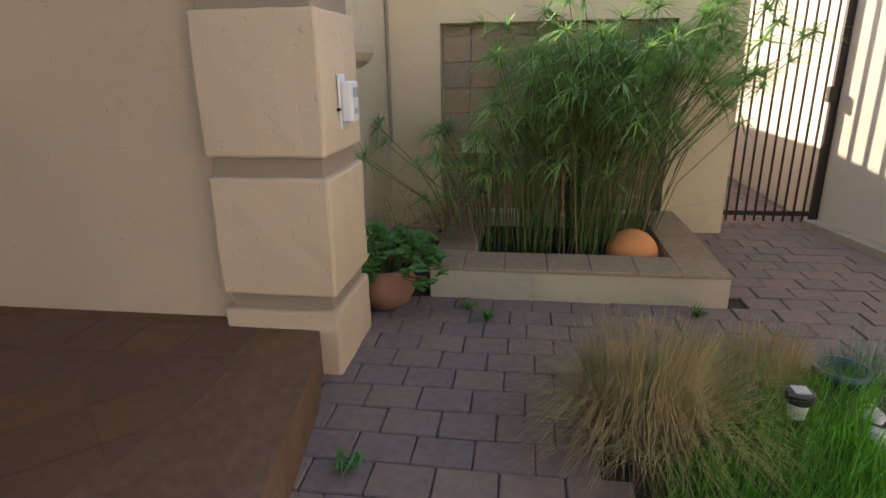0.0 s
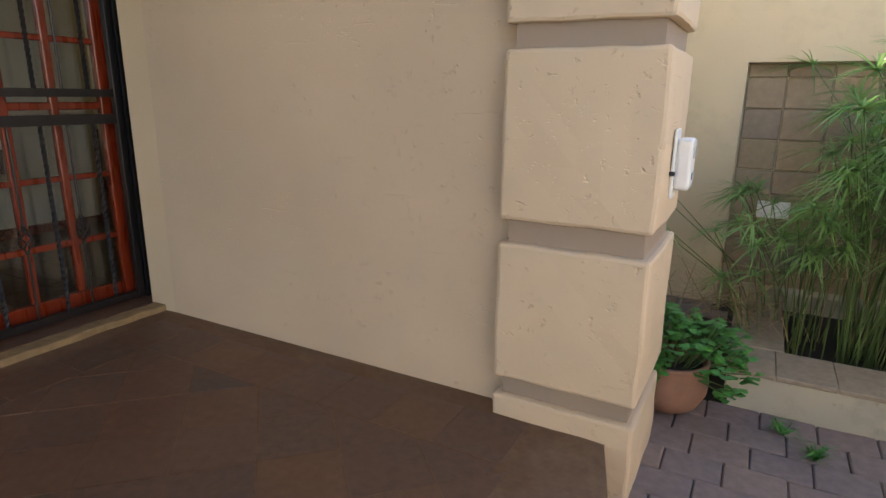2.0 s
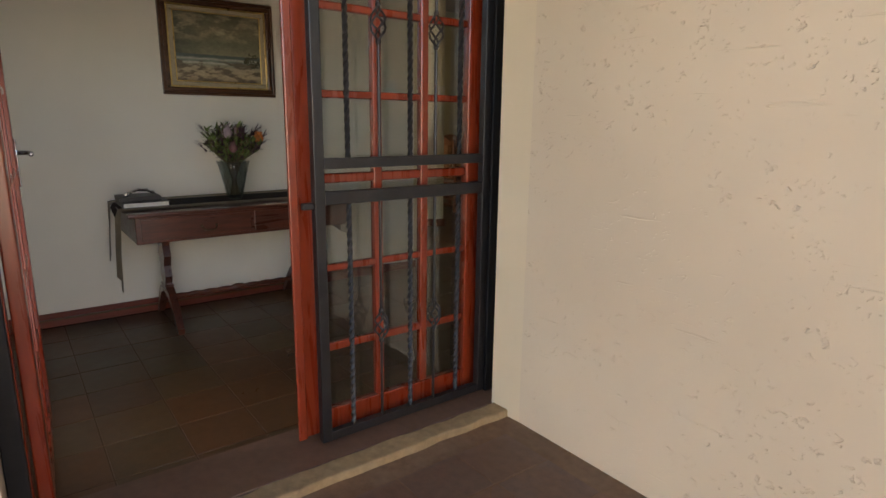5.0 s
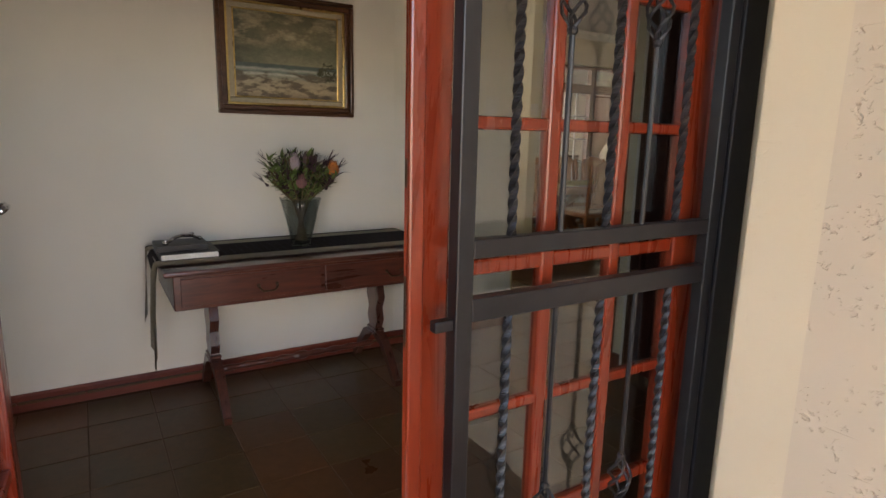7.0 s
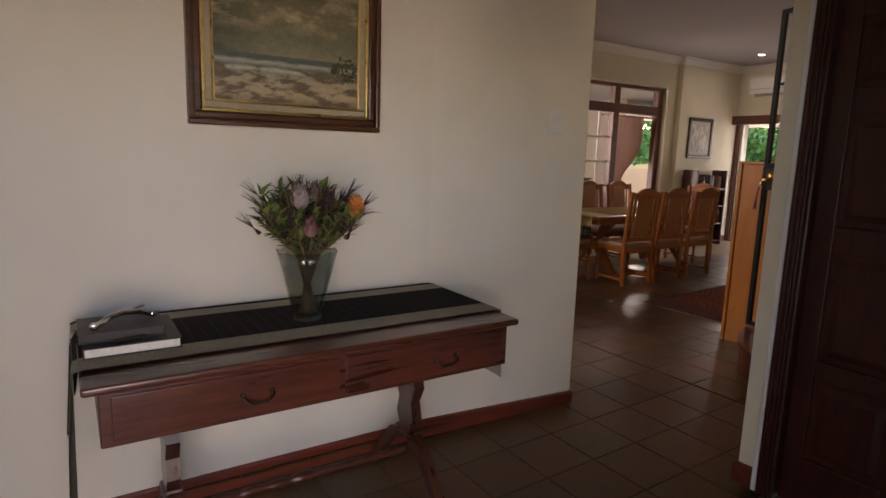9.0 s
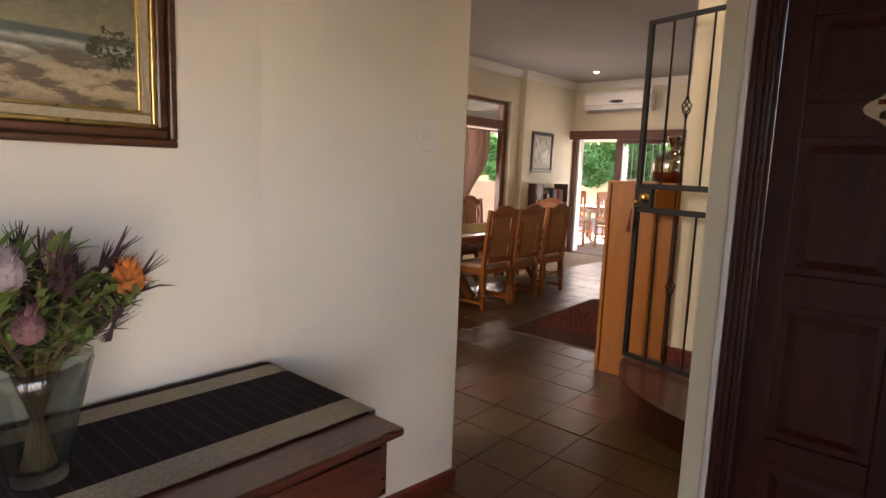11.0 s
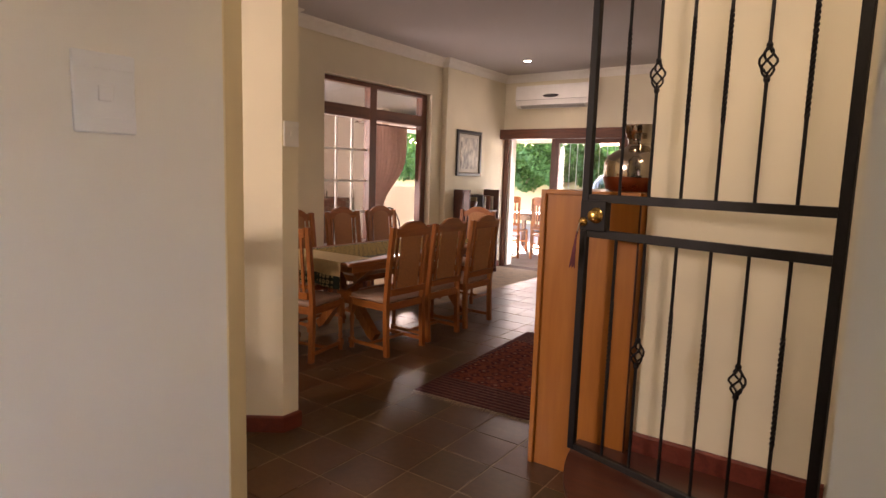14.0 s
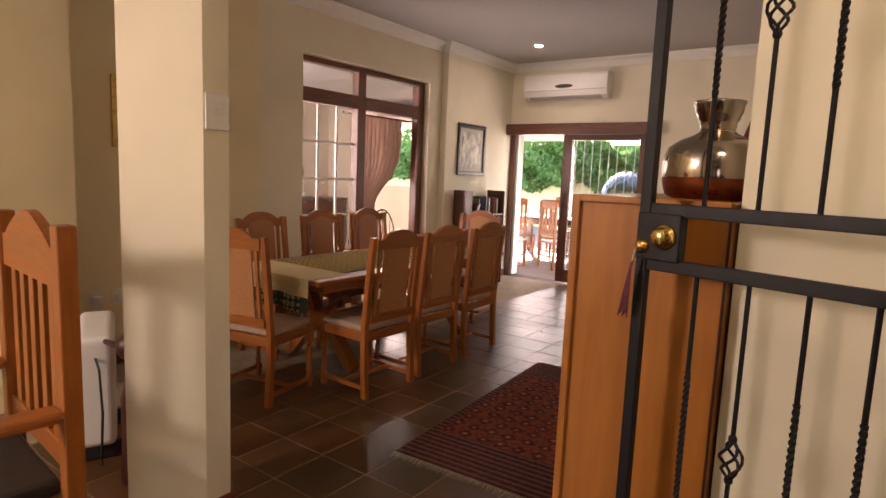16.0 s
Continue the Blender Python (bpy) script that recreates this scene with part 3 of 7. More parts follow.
solo("downpipe", tube(bmesh.new(), [(-0.93, 4.62, 2.9), (-0.93, 4.62, 0.5)], 0.012, 8), GROOVE, "thin painted conduit in the yard corner", "pipe", kind="structure")


solo("vent_cover", cube(-0.35, -0.16, 4.625, 4.648, 0.42, 0.53, 0.006, 2), WHITE_PLASTIC, "small white vent cover low on the yard wall", "vent")


def planter():
    """Low plastered planter box with slab coping round a sunken bed."""
    p = thing("planter_box", "low plastered planter box with stone slab coping", "planter", at=(-0.38, 3.09, PAVE))
    W, D, H = 1.70, 1.56, 0.195

    for x0, x1, y0, y1 in ((0, W, 0, 0.30), (0, 0.24, 0.30, D), (W - 0.26, W, 0.30, D), (0.24, W - 0.26, D - 0.12, D)):
        bm = cube(x0, x1, y0, y1, -0.04, H - 0.02, 0.006, 1)
        bmesh.ops.subdivide_edges(bm, edges=[e for e in bm.edges if e.calc_length() > 0.4], cuts=10, use_grid_fill=True)
        for v in bm.verts:
            v.co += Vector((0, noise.noise(v.co * 6) * 0.006, noise.noise(v.co * 9) * 0.003))
        part("wall", bm, PLANTER_PLASTER, p)
    rng = random.Random(3)
    xs = [0, 0.2, 0.44, 0.69, 0.94, 1.2, 1.44, W]
    for a, b in zip(xs, xs[1:]):
        part("coping_slab", cube(a + 0.001, b - 0.001, -0.012, 0.30, H - 0.022, H + rng.uniform(0, 0.004), 0.004), COPING, p)
    ys = [0.30, 0.55, 0.82, 1.1, D - 0.1]
    for a, b in zip(ys, ys[1:]):
        part("coping_slab", cube(-0.01, 0.24, a + 0.001, b - 0.001, H - 0.022, H + rng.uniform(0, 0.004), 0.004), COPING, p)
        part("coping_slab", cube(W - 0.26, W + 0.01, a + 0.001, b - 0.001, H - 0.022, H + rng.uniform(0, 0.004), 0.004), COPING, p)
    part("soil", cube(0.23, W - 0.25, 0.29, D - 0.11, -0.02, 0.05), SOIL, p, "dark damp soil")


planter()
solo("clay_ball", ball(bmesh.new(), 0.165, (0.87, 3.62, -0.085), 32, 20), BALL_CLAY, "round orange clay ball lying in the planter", "garden ornament", smooth=True)


def blade(bm, base, tip, w, bend=0.0, n=4, up=None):
    """A flat tapered leaf from base to tip that sags by bend."""
    base, tip = Vector(base), Vector(tip)
    d = tip - base
    side = d.cross(up or Vector((0, 0, 1)))
    if side.length < 1e-5:
        side = Vector((1, 0, 0))
    side.normalize()
    prev = None
    for i in range(n + 1):
        s = i / n
        p = base + d * s - Vector((0, 0, bend * s * s))
        ww = w * (1 - s) ** 0.7 if i < n else 0.0004
        a, b = bm.verts.new(p - side * ww), bm.verts.new(p + side * ww)
        if prev:
            bm.faces.new((prev[0], prev[1], b, a))
        prev = (a, b)


def strips(name, rows, material, parent=None, label="", **more):
    """Many thin tapered blades in one mesh, built from arrays of points."""
    verts, faces = [], []
    for pts, w in rows:
        k = len(pts)
        d = Vector(pts[-1]) - Vector(pts[0])
        side = d.cross(Vector((0.3, 0.2, 1.0)))
        side = side.normalized() if side.length > 1e-6 else Vector((1, 0, 0))
        i0 = len(verts)
        for i, p in enumerate(pts):
            ww = w * (1 - 0.92 * (i / (k - 1)) ** 1.5)
            p = Vector(p)
            verts.append(p - side * ww)
            verts.append(p + side * ww)
        for i in range(k - 1):
            a = i0 + 2 * i
            faces.append((a, a + 1, a + 3, a + 2))
    me = bpy.data.meshes.new(name)
    me.from_pydata([tuple(v) for v in verts], [], faces)
    me.materials.append(material)
    ob = new(name, me)
    if parent is not None:
        ob.parent = parent
    return tagged(ob, label, more.get("category", ""), "", more.get("kind", ""))


def papyrus(at, count, spread, height, lean, seed, label):
    """A clump of reeds: bare stems, each with an umbrella of drooping rays."""
    rng = random.Random(seed)
    p = thing("papyrus_plant", label, "papyrus", group="papyrus in the planter", at=at)
    stems, dry, rays = bmesh.new(), bmesh.new(), []
    for i in range(count):
        bx, by = rng.uniform(-1, 1) * spread[0], rng.uniform(-1, 1) * spread[1]
        h = height * (rng.uniform(0.72, 1.05) if rng.random() < 0.75 else rng.uniform(0.45, 0.75))
        lx = bx * lean + rng.gauss(0.1 if height > 1 else -0.15, 0.2)
        ly = by * lean + rng.gauss(-0.05, 0.12)
        tip = Vector((bx + lx * h, by + ly * h, h))
        mid = Vector((bx + lx * h * 0.3, by + ly * h * 0.3, h * 0.55))
        dead = rng.random() < 0.12
        tube(dry if dead else stems, [(bx, by, 0), mid, tip], 0.0042, 5, 0.0026)
        if dead and rng.random() < 0.5:
            continue
        n = rng.randint(26, 38)
        L = rng.uniform(0.15, 0.27)
        tilt = Vector((lx, ly, 0)) * 0.6
        for k in range(n):
            a = rng.uniform(0, 2 * math.pi)
            el = rng.uniform(-0.35, 1.0)
            d = Vector((math.cos(a) * math.cos(el), math.sin(a) * math.cos(el), math.sin(el))) + tilt
            ll = L * rng.uniform(0.7, 1.1)
            q = [tip + d * ll * s - Vector((0, 0, ll * 0.42 * s * s)) for s in (0, 0.35, 0.7, 1.0)]
            rays.append((q, rng.uniform(0.004, 0.0068)))
    tagged(part("stem", stems, PAPYRUS_STEM, p, "thin green reed stems"), kind="stuff")
    tagged(part("dry_stem", dry, DRY_STEM, p, "straw-coloured dead stems"), kind="stuff")
    strips("leaves", rays, PAPYRUS, p, "feathery green leaf umbrellas", kind="stuff")
    return p


papyrus((0.44, 3.9, PAVE + 0.05), 170, (0.32, 0.3), 1.34, 0.5, 11, "tall green papyrus reeds growing in the planter box")
papyrus((0.78, 4.05, PAVE + 0.05), 120, (0.26, 0.28), 1.56, 0.95, 12, "tall green papyrus reeds leaning over the planter edge")
papyrus((-0.12, 3.9, PAVE + 0.05), 40, (0.2, 0.24), 0.85, 1.4, 13, "short papyrus reeds beside the yard wall")
strips("dry_reeds", [([(-0.5 + random.uniform(-.2, .5), 3.75 + random.uniform(-.3, .4), 0.0), (-0.6 + random.uniform(-.2, .5), 3.6 + random.uniform(-.3, .4), random.uniform(.1, .3)), (-0.75 + random.uniform(-.1, .6), 3.5 + random.uniform(-.3, .5), random.uniform(0, .22))], 0.004) for _ in range(70)], DRY_STEM, None, "tangle of dead straw-coloured reed stalks", category="dead reeds", kind="stuff")
strips("arching_reeds", [([(1.05, 4.0, 0.1), (1.5, 3.6, h), (1.9, 3.2, h - 0.05), (2.05, 3.05, h - 0.2)], 0.003) for h in (0.32, 0.1, 0.02)], DRY_STEM, None, "long arching dry reed stalks over the planter edge", category="dead reeds", kind="stuff")


def leafy_pot():
    p = thing("flower_pot", "squat terracotta pot with bushy green mint", "potted plant", at=(-0.62, 2.95, PAVE))
    part("pot", lathe(bmesh.new(), [(0.09, 0), (0.14, 0.03), (0.175, 0.10), (0.18, 0.16), (0.165, 0.22), (0.175, 0.235), (0.175, 0.25), (0.155, 0.25), (0.15, 0.2)], 28), TERRACOTTA, p, smooth=True)
    part("soil", lathe(bmesh.new(), [(0.15, 0.18), (0.155, 0.215)], 24), SOIL, p)
    rng = random.Random(8)
    bm, st = bmesh.new(), bmesh.new()
    for i in range(75):
        a, r = rng.uniform(0, 6.28), 0.3 * math.sqrt(rng.random())
        h = 0.46 - r * r * 2.2 + rng.uniform(-0.08, 0.06)
        c = Vector((math.cos(a) * r + 0.05, math.sin(a) * r * 0.85, h))
        tube(st, [(c.x * 0.4, c.y * 0.4, 0.2), c], 0.003, 4)
        for k in range(9):
            b = rng.uniform(0, 6.28)
            d = Vector((math.cos(b), math.sin(b), rng.uniform(-0.25, 0.35))) * rng.uniform(0.035, 0.06)
            sd = d.cross(Vector((0, 0, 1))).normalized() * d.length * 0.42
            q = c + Vector((rng.uniform(-.02, .02), rng.uniform(-.02, .02), rng.uniform(-.05, .02)))
            lift = Vector((0, 0, 0.008))
            bm.faces.new([bm.verts.new(v) for v in (q, q + d * 0.4 + sd + lift, q + d * 0.8 + sd * 0.7, q + d, q + d * 0.8 - sd * 0.7, q + d * 0.4 - sd + lift)])
    part("leaves", bm, LEAF, p, "bright green mint leaves")
    tagged(part("stem", st, PAPYRUS_STEM, p), kind="stuff")


leafy_pot()
for wx, wy in ((-0.13, 2.93), (-0.02, 2.78), (1.12, 2.95), (-0.42, 1.52)):
    rng = random.Random(int(wx * 100))
    strips("weed", [([(wx, wy, PAVE), (wx + rng.uniform(-.05, .05), wy + rng.uniform(-.05, .05), PAVE + rng.uniform(.02, .06)), (wx + rng.uniform(-.09, .09), wy + rng.uniform(-.09, .09), PAVE + rng.uniform(.01, .07))], 0.007) for _ in range(22)], LEAF, None, "small green weed sprouting between the pavers", category="weed", kind="stuff")


def tussock(at, r, h, n, seed, label, material=None):
    rng = random.Random(seed)
    rows = []
    for i in range(n):
        a = rng.uniform(0, 6.28)
        b = rng.uniform(0, 0.12) + r * 0.2 * rng.random()
        out = r * rng.uniform(0.1, 1.0)
        hh = h * rng.uniform(0.45, 1.25) * (1.2 - 0.55 * out / r)
        c, s = math.cos(a), math.sin(a)
        w = rng.gauss(0, 0.28)
        p0 = (at[0] + c * b, at[1] + s * b, at[2])
        p1 = (at[0] + c * (b + out * 0.25), at[1] + s * (b + out * 0.25), at[2] + hh * 0.6)
        p2 = (at[0] + c * (b + out * 0.62) - s * w * out * 0.5, at[1] + s * (b + out * 0.62) + c * w * out * 0.5, at[2] + hh * 0.95)
        p3 = (at[0] + c * (b + out) - s * w * out, at[1] + s * (b + out) + c * w * out, at[2] + hh * (0.95 - 0.45 * rng.random() * out / r))
        rows.append(((p0, p1, p2, p3), rng.uniform(0.0011, 0.0022)))
    return strips("grass_tussock", rows, material or DRY_GRASS, None, label, category="grass", kind="stuff")


tussock((0.62, 1.85, -0.25), 0.52, 0.4, 2400, 5, "dry straw-coloured ornamental grass tussock")
tussock((1.18, 2.28, -0.27), 0.3, 0.26, 900, 6, "smaller dry straw-coloured grass tussock")


def lawn():
    rng = random.Random(9)
    rows = []
    for i in range(26000):
        x, y = rng.uniform(0.42, 2.0), rng.uniform(0.7, 2.55)
        if x < 0.55 + 0.1 * math.sin(y * 5) or x > 1.42 + (y - 1.66) * 0.32 + 0.05 * math.sin(9 * y):
            continue
        if (x - 0.70) ** 2 + (y - 1.85) ** 2 < 0.03 or y > 2.35 + 0.1 * math.sin(8 * x):
            continue
        h = rng.uniform(0.06, 0.2)
        a = rng.uniform(0, 6.28)
        dx, dy = math.cos(a) * h * 0.6, math.sin(a) * h * 0.6
        rows.append((((x, y, -0.268), (x + dx * 0.3, y + dy * 0.3, -0.268 + h * 0.7), (x + dx, y + dy, -0.268 + h)), rng.uniform(0.0016, 0.003)))
    strips("lawn", rows, GREEN_GRASS, None, "patch of bright green grass", category="grass", kind="stuff")


lawn()


def solar_lamp():
    p = thing("solar_garden_light", "small solar garden light with a dark cap", "garden light", at=(1.2, 1.93, -0.262))
    part("stake", lathe(bmesh.new(), [(0.006, -0.03), (0.012, 0.02), (0.012, 0.10)], 12), BLACK_PLASTIC, p)
    part("lens", lathe(bmesh.new(), [(0.03, 0.10), (0.038, 0.17)], 20), WHITE_PLASTIC, p, "frosted white lens")
    part("cap", lathe(bmesh.new(), [(0.046, 0.165), (0.05, 0.175), (0.05, 0.205), (0.04, 0.21)], 24), BLACK_PLASTIC, p, "black plastic cap")
    part("solar_panel", cube(-0.028, 0.028, -0.028, 0.028, 0.21, 0.214), GREY_PLASTIC, p)


solar_lamp()
TEAL = plain("teal_glaze", (0.02, 0.07, 0.08), 0.3, var=0.25)
STONE = plain("white_painted_stone", (0.6, 0.58, 0.56), 0.85, var=0.25, scale=20, bump=0.5)
LICHEN = plain("frosted_foliage", (0.28, 0.33, 0.24), 0.8, var=0.4, scale=20, bump=0.3)


def rock(name, at, size, material, label, seed):
    bm = bmesh.new()
    bmesh.ops.create_icosphere(bm, subdivisions=3, radius=1.0)
    for v in bm.verts:
        k = 1 + 0.28 * noise.noise(v.co * 1.4 + Vector((seed * 3.1, 0, 0))) + 0.1 * noise.noise(v.co * 5)
        v.co = Vector((v.co.x * size[0] * k + at[0], v.co.y * size[1] * k + at[1], v.co.z * size[2] * k + at[2]))
    return solo(name, bm, material, label, "stone", "edging stones" if "white" in label else "", smooth=True)


for i in range(7):
    y = 1.45 + i * 0.16
    rock("edging_stone", (1.45 + (y - 1.66) * 0.25, y, -0.25), (0.06, 0.075, 0.045), STONE, "rough white-painted edging stone beside the lawn", i)
solo("garden_pot", lathe(bmesh.new(), [(0.08, -0.262), (0.10, -0.22), (0.115, -0.16), (0.11, -0.13), (0.095, -0.13), (0.085, -0.19)], 24, (1.52, 2.28, 0)), TEAL, "dark teal glazed pot among the plants", "pot", smooth=True)
tussock((1.68, 2.38, -0.27), 0.22, 0.2, 420, 21, "silvery foliage plant behind the teal pot", LICHEN)
tussock((1.42, 2.15, -0.27), 0.12, 0.1, 260, 22, "silvery groundcover beside the teal pot", LICHEN)


def yard_gate():
    """Brown steel bar gate, standing at the passage mouth."""
    p = thing("yard_gate", "brown steel bar gate closing the side passage", "gate", at=(1.78, 4.96, PAVE))
    W, H = 0.78, 2.25
    part("frame", box(cube(0, 0.03, -0.015, 0.015, 0.07, H), W - 0.035, W, -0.02, 0.02, 0.03, H), BROWN_STEEL, p)
    for z in (0.075, H - 0.05):
        part("rail", cube(0.03, W - 0.035, -0.012, 0.012, z, z + 0.04, 0.003), BROWN_STEEL, p)
    for i in range(9):
        x = 0.03 + (i + 0.7) * (W - 0.07) / 9.4
        bm = tube(bmesh.new(), [(x, -0.018, 0.03), (x, -0.018, H + 0.1)], 0.0105, square=True)
        part("bar", bm, BROWN_STEEL, p)
    part("lock", cube(W - 0.06, W + 0.02, -0.03, 0.03, 1.0, 1.12, 0.004), BROWN_STEEL, p)


yard_gate()
def refuse_bin():
    p = thing("refuse_bin", "black plastic refuse bin standing in the passage", "bin", at=(1.86, 6.6, PAVE))
    bm = cube(-0.24, 0.24, -0.26, 0.26, 0.06, 0.92, 0.02, 2)
    for v in bm.verts:
        k = 0.82 + 0.18 * v.co.z / 0.92
        v.co.x, v.co.y = v.co.x * k, v.co.y * k
    part("body", bm, BLACK_PLASTIC, p)
    part("lid", cube(-0.26, 0.26, -0.3, 0.28, 0.921, 0.965, 0.015, 2), BLACK_PLASTIC, p)
    for s in (-1, 1):
        bm = lathe(bmesh.new(), [(0.02, -0.02), (0.09, -0.02), (0.1, 0.0), (0.09, 0.02), (0.02, 0.02)], 20)
        bmesh.ops.transform(bm, matrix=pose(s * 0.2, 0.24, 0.1, 0, 90), verts=bm.verts)
        part("wheel", bm, BLACK_PLASTIC, p)


refuse_bin()
solo("gate_post", cube(2.56, 2.60, 4.93, 4.99, -0.27, 2.2, 0.004), BROWN_STEEL, "brown steel gate post against the boundary wall", "gate post")
solo("kerb", prism(bmesh.new(), [(2.45, 4.9), (2.58, 4.9), (3.05, 2.6), (2.9, 2.6)], -0.27, -0.16), PLANTER_PLASTER, "low concrete kerb along the boundary wall", "kerb", kind="structure")


# ---- entrance: steel gate, glazed doors, sill ----
def sill():
    rng = random.Random(2)
    bm = cube(-3.285, -3.19, 0.38, 2.255, -0.05, 0.032, 0.008, 2)
    bmesh.ops.subdivide_edges(bm, edges=[e for e in bm.edges if e.calc_length() > 1.0], cuts=40)
    for v in bm.verts:
        v.co.x += noise.noise(v.co * 9) * 0.012
        v.co.z += noise.noise(v.co * 14) * 0.006
    solo("threshold", bm, tile("chipped_threshold", [(0.3, 0.2, 0.105), (0.3, 0.2, 0.105)], 0.85, (0.14, 0.095, 0.06), 0.9, 0.2, 0.8), "chipped plaster and tile door threshold", "threshold", kind="structure")


sill()
solo("threshold", cube(-3.60, -3.287, 0.38, 2.36, -0.07, 0.03, 0.004), PORCH_TILE, "dark tiled inner door threshold", "threshold", kind="structure")


def security_gate():
    """Closed leaf of the entrance gate with twisted bars and basket knots."""
    p = thing("security_gate", "dark steel security gate leaf with twisted bars and baskets", "security gate", at=(-3.41, 0, 0))
    y0, y1, z0, z1 = 1.397, 2.25, 0.045, 2.1
    part("stile", cube(-0.018, 0.018, y0, y0 + 0.042, z0, z1, 0.004, 2), IRON_GREY, p)
    part("stile", cube(-0.018, 0.018, y1 - 0.04, y1, z0, z1, 0.004, 2), IRON_GREY, p)
    for lo, hi in ((z0, z0 + 0.04), (1.018, 1.068), (1.153, 1.193), (z1 - 0.04, z1)):
        part("rail", cube(-0.016, 0.016, y0 + 0.042, y1 - 0.04, lo, hi, 0.003, 2), IRON_GREY, p)
    ys = (1.545, 1.685, 1.830, 1.957, 2.085)
    for i, y in enumerate(ys):
        for half, (lo, hi) in enumerate(((z0 + 0.04, 1.018), (1.193, z1 - 0.04))):
            if i % 2 == 0:
                part("twisted_bar", twisted(bmesh.new(), 0, y, lo, hi, 0.0112, 7.5), IRON_GREY, p)
            else:
                kz = 0.49 if half == 0 else 1.69
                bm = rod(rod(bmesh.new(), 0, y, lo, kz - 0.06, 0.0065), 0, y, kz + 0.06, hi, 0.0065)
                part("basket_bar", basket(bm, 0, y, kz, 0.115, 0.026), IRON_GREY, p)
    part("latch", cube(-0.012, 0.012, y0 - 0.045, y0, 1.005, 1.03, 0.004, 2), IRON_GREY, p, "worn steel latch tongue")


security_gate()
gf = thing("gate_frame", "dark steel gate frame fixed in the doorway", "door frame", kind="structure")
part("post", cube(-3.435, -3.385, 2.256, 2.352, 0.036, 2.135, 0.004, 2), IRON, gf)
part("post", cube(-3.435, -3.385, 0.382, 0.44, 0.036, 2.135, 0.004, 2), IRON, gf)
part("head", cube(-3.435, -3.385, 0.44, 2.256, 2.10, 2.135), IRON, gf)


def glazed_door(name, label, m, handle=False, edge=False):
    """A varnished leaf of three by six panes; local x is its width from the free edge."""
    p = thing(name, label, "door", group="entrance door leaves")
    p.matrix_world = m
    W, H, T = 0.95, 2.06, 0.044
    rows = [(0.0, 0.095), (0.35, 0.385), (0.69, 0.72), (1.047, 1.085), (1.372, 1.402), (1.69, 1.72), (H - 0.11, H)]
    cols = [(0.0, 0.09), (0.358, 0.40), (0.592, 0.632), (W - 0.105, W)]
    for a, b in (cols[0], cols[-1]):
        part("stile", cube(a, b, -T / 2, T / 2, 0, H, 0.006, 2), RED_WOOD, p)
    for a, b in (rows[0], rows[-1]):
        part("rail", cube(cols[0][1], cols[-1][0], -T / 2, T / 2, a, b, 0.005, 2), RED_WOOD, p)
    for a, b in rows[1:-1]:
        part("glazing_bar", cube(cols[0][1], cols[-1][0], -0.015, 0.015, a, b, 0.007, 2), RED_WOOD, p)
    for a, b in cols[1:-1]:
        part("glazing_bar", cube(a, b, -0.017, 0.017, rows[0][1], rows[-1][0], 0.007, 2), RED_WOOD, p)
    for (a, b), (c, d) in zip(rows, rows[1:]):
        for (e, f), (g, h) in zip(cols, cols[1:]):
            pane = part("pane", cube(f - 0.003, g + 0.003, -0.002, 0.002, b - 0.003, c + 0.003), PANE, p)
            pane.visible_shadow = False
    if edge:
        part("flush_bolt", cube(-0.003, 0.001, -0.012, 0.012, 0.9, 1.06, 0.001), BRONZE, p, "aged brass bolt plate")
        part("flush_bolt", cube(-0.003, 0.001, -0.012, 0.012, 1.25, 1.31, 0.001), BRONZE, p, "aged brass keeper plate")
        part("cover_strip", cube(-0.018, 0.02, -T / 2 - 0.016, -T / 2, 0, H, 0.006, 2), RED_WOOD, p)
    if handle:
        for s in (-1, 1):
            part("escutcheon", cube(0.035, 0.075, s * T / 2 - 0.004 + s * 0.004, s * T / 2 + 0.004 + s * 0.004, 1.0, 1.2, 0.004, 2), CHROME, p)
            hd = part("lever_handle", tube(bmesh.new(), [(0.055, s * T / 2, 1.14), (0.055, s * (T / 2 + 0.05), 1.14), (0.08, s * (T / 2 + 0.055), 1.14), (0.17, s * (T / 2 + 0.055), 1.14)], 0.010, 10), CHROME, p, "chrome lever handle", smooth=True)
    return p


# local x runs towards the hinge, local y towards the hall
glazed_door("glazed_door", "red varnished glazed door leaf, closed behind the gate", Matrix(((0, -1, 0, -3.505), (1, 0, 0, 1.345), (0, 0, 1, 0.042), (0, 0, 0, 1))), edge=True)
glazed_door("glazed_door", "red varnished glazed door leaf, swung open into the hall", pose(-4.48, 0.515, 0.042, 0, 0, -2.5), handle=True)
df = thing("door_1", "red varnished wooden frame of the entrance doors", "door frame", kind="structure")
part("jamb", cube(-3.56, -3.455, 2.28, 2.36, 0.036, 2.155, 0.006, 2), RED_WOOD, df)
part("jamb", cube(-3.56, -3.455, 0.385, 0.445, 0.036, 2.155, 0.006, 2), RED_WOOD, df)
part("head", cube(-3.56, -3.455, 0.445, 2.28, 2.105, 2.155, 0.006, 2), RED_WOOD_Y, df)


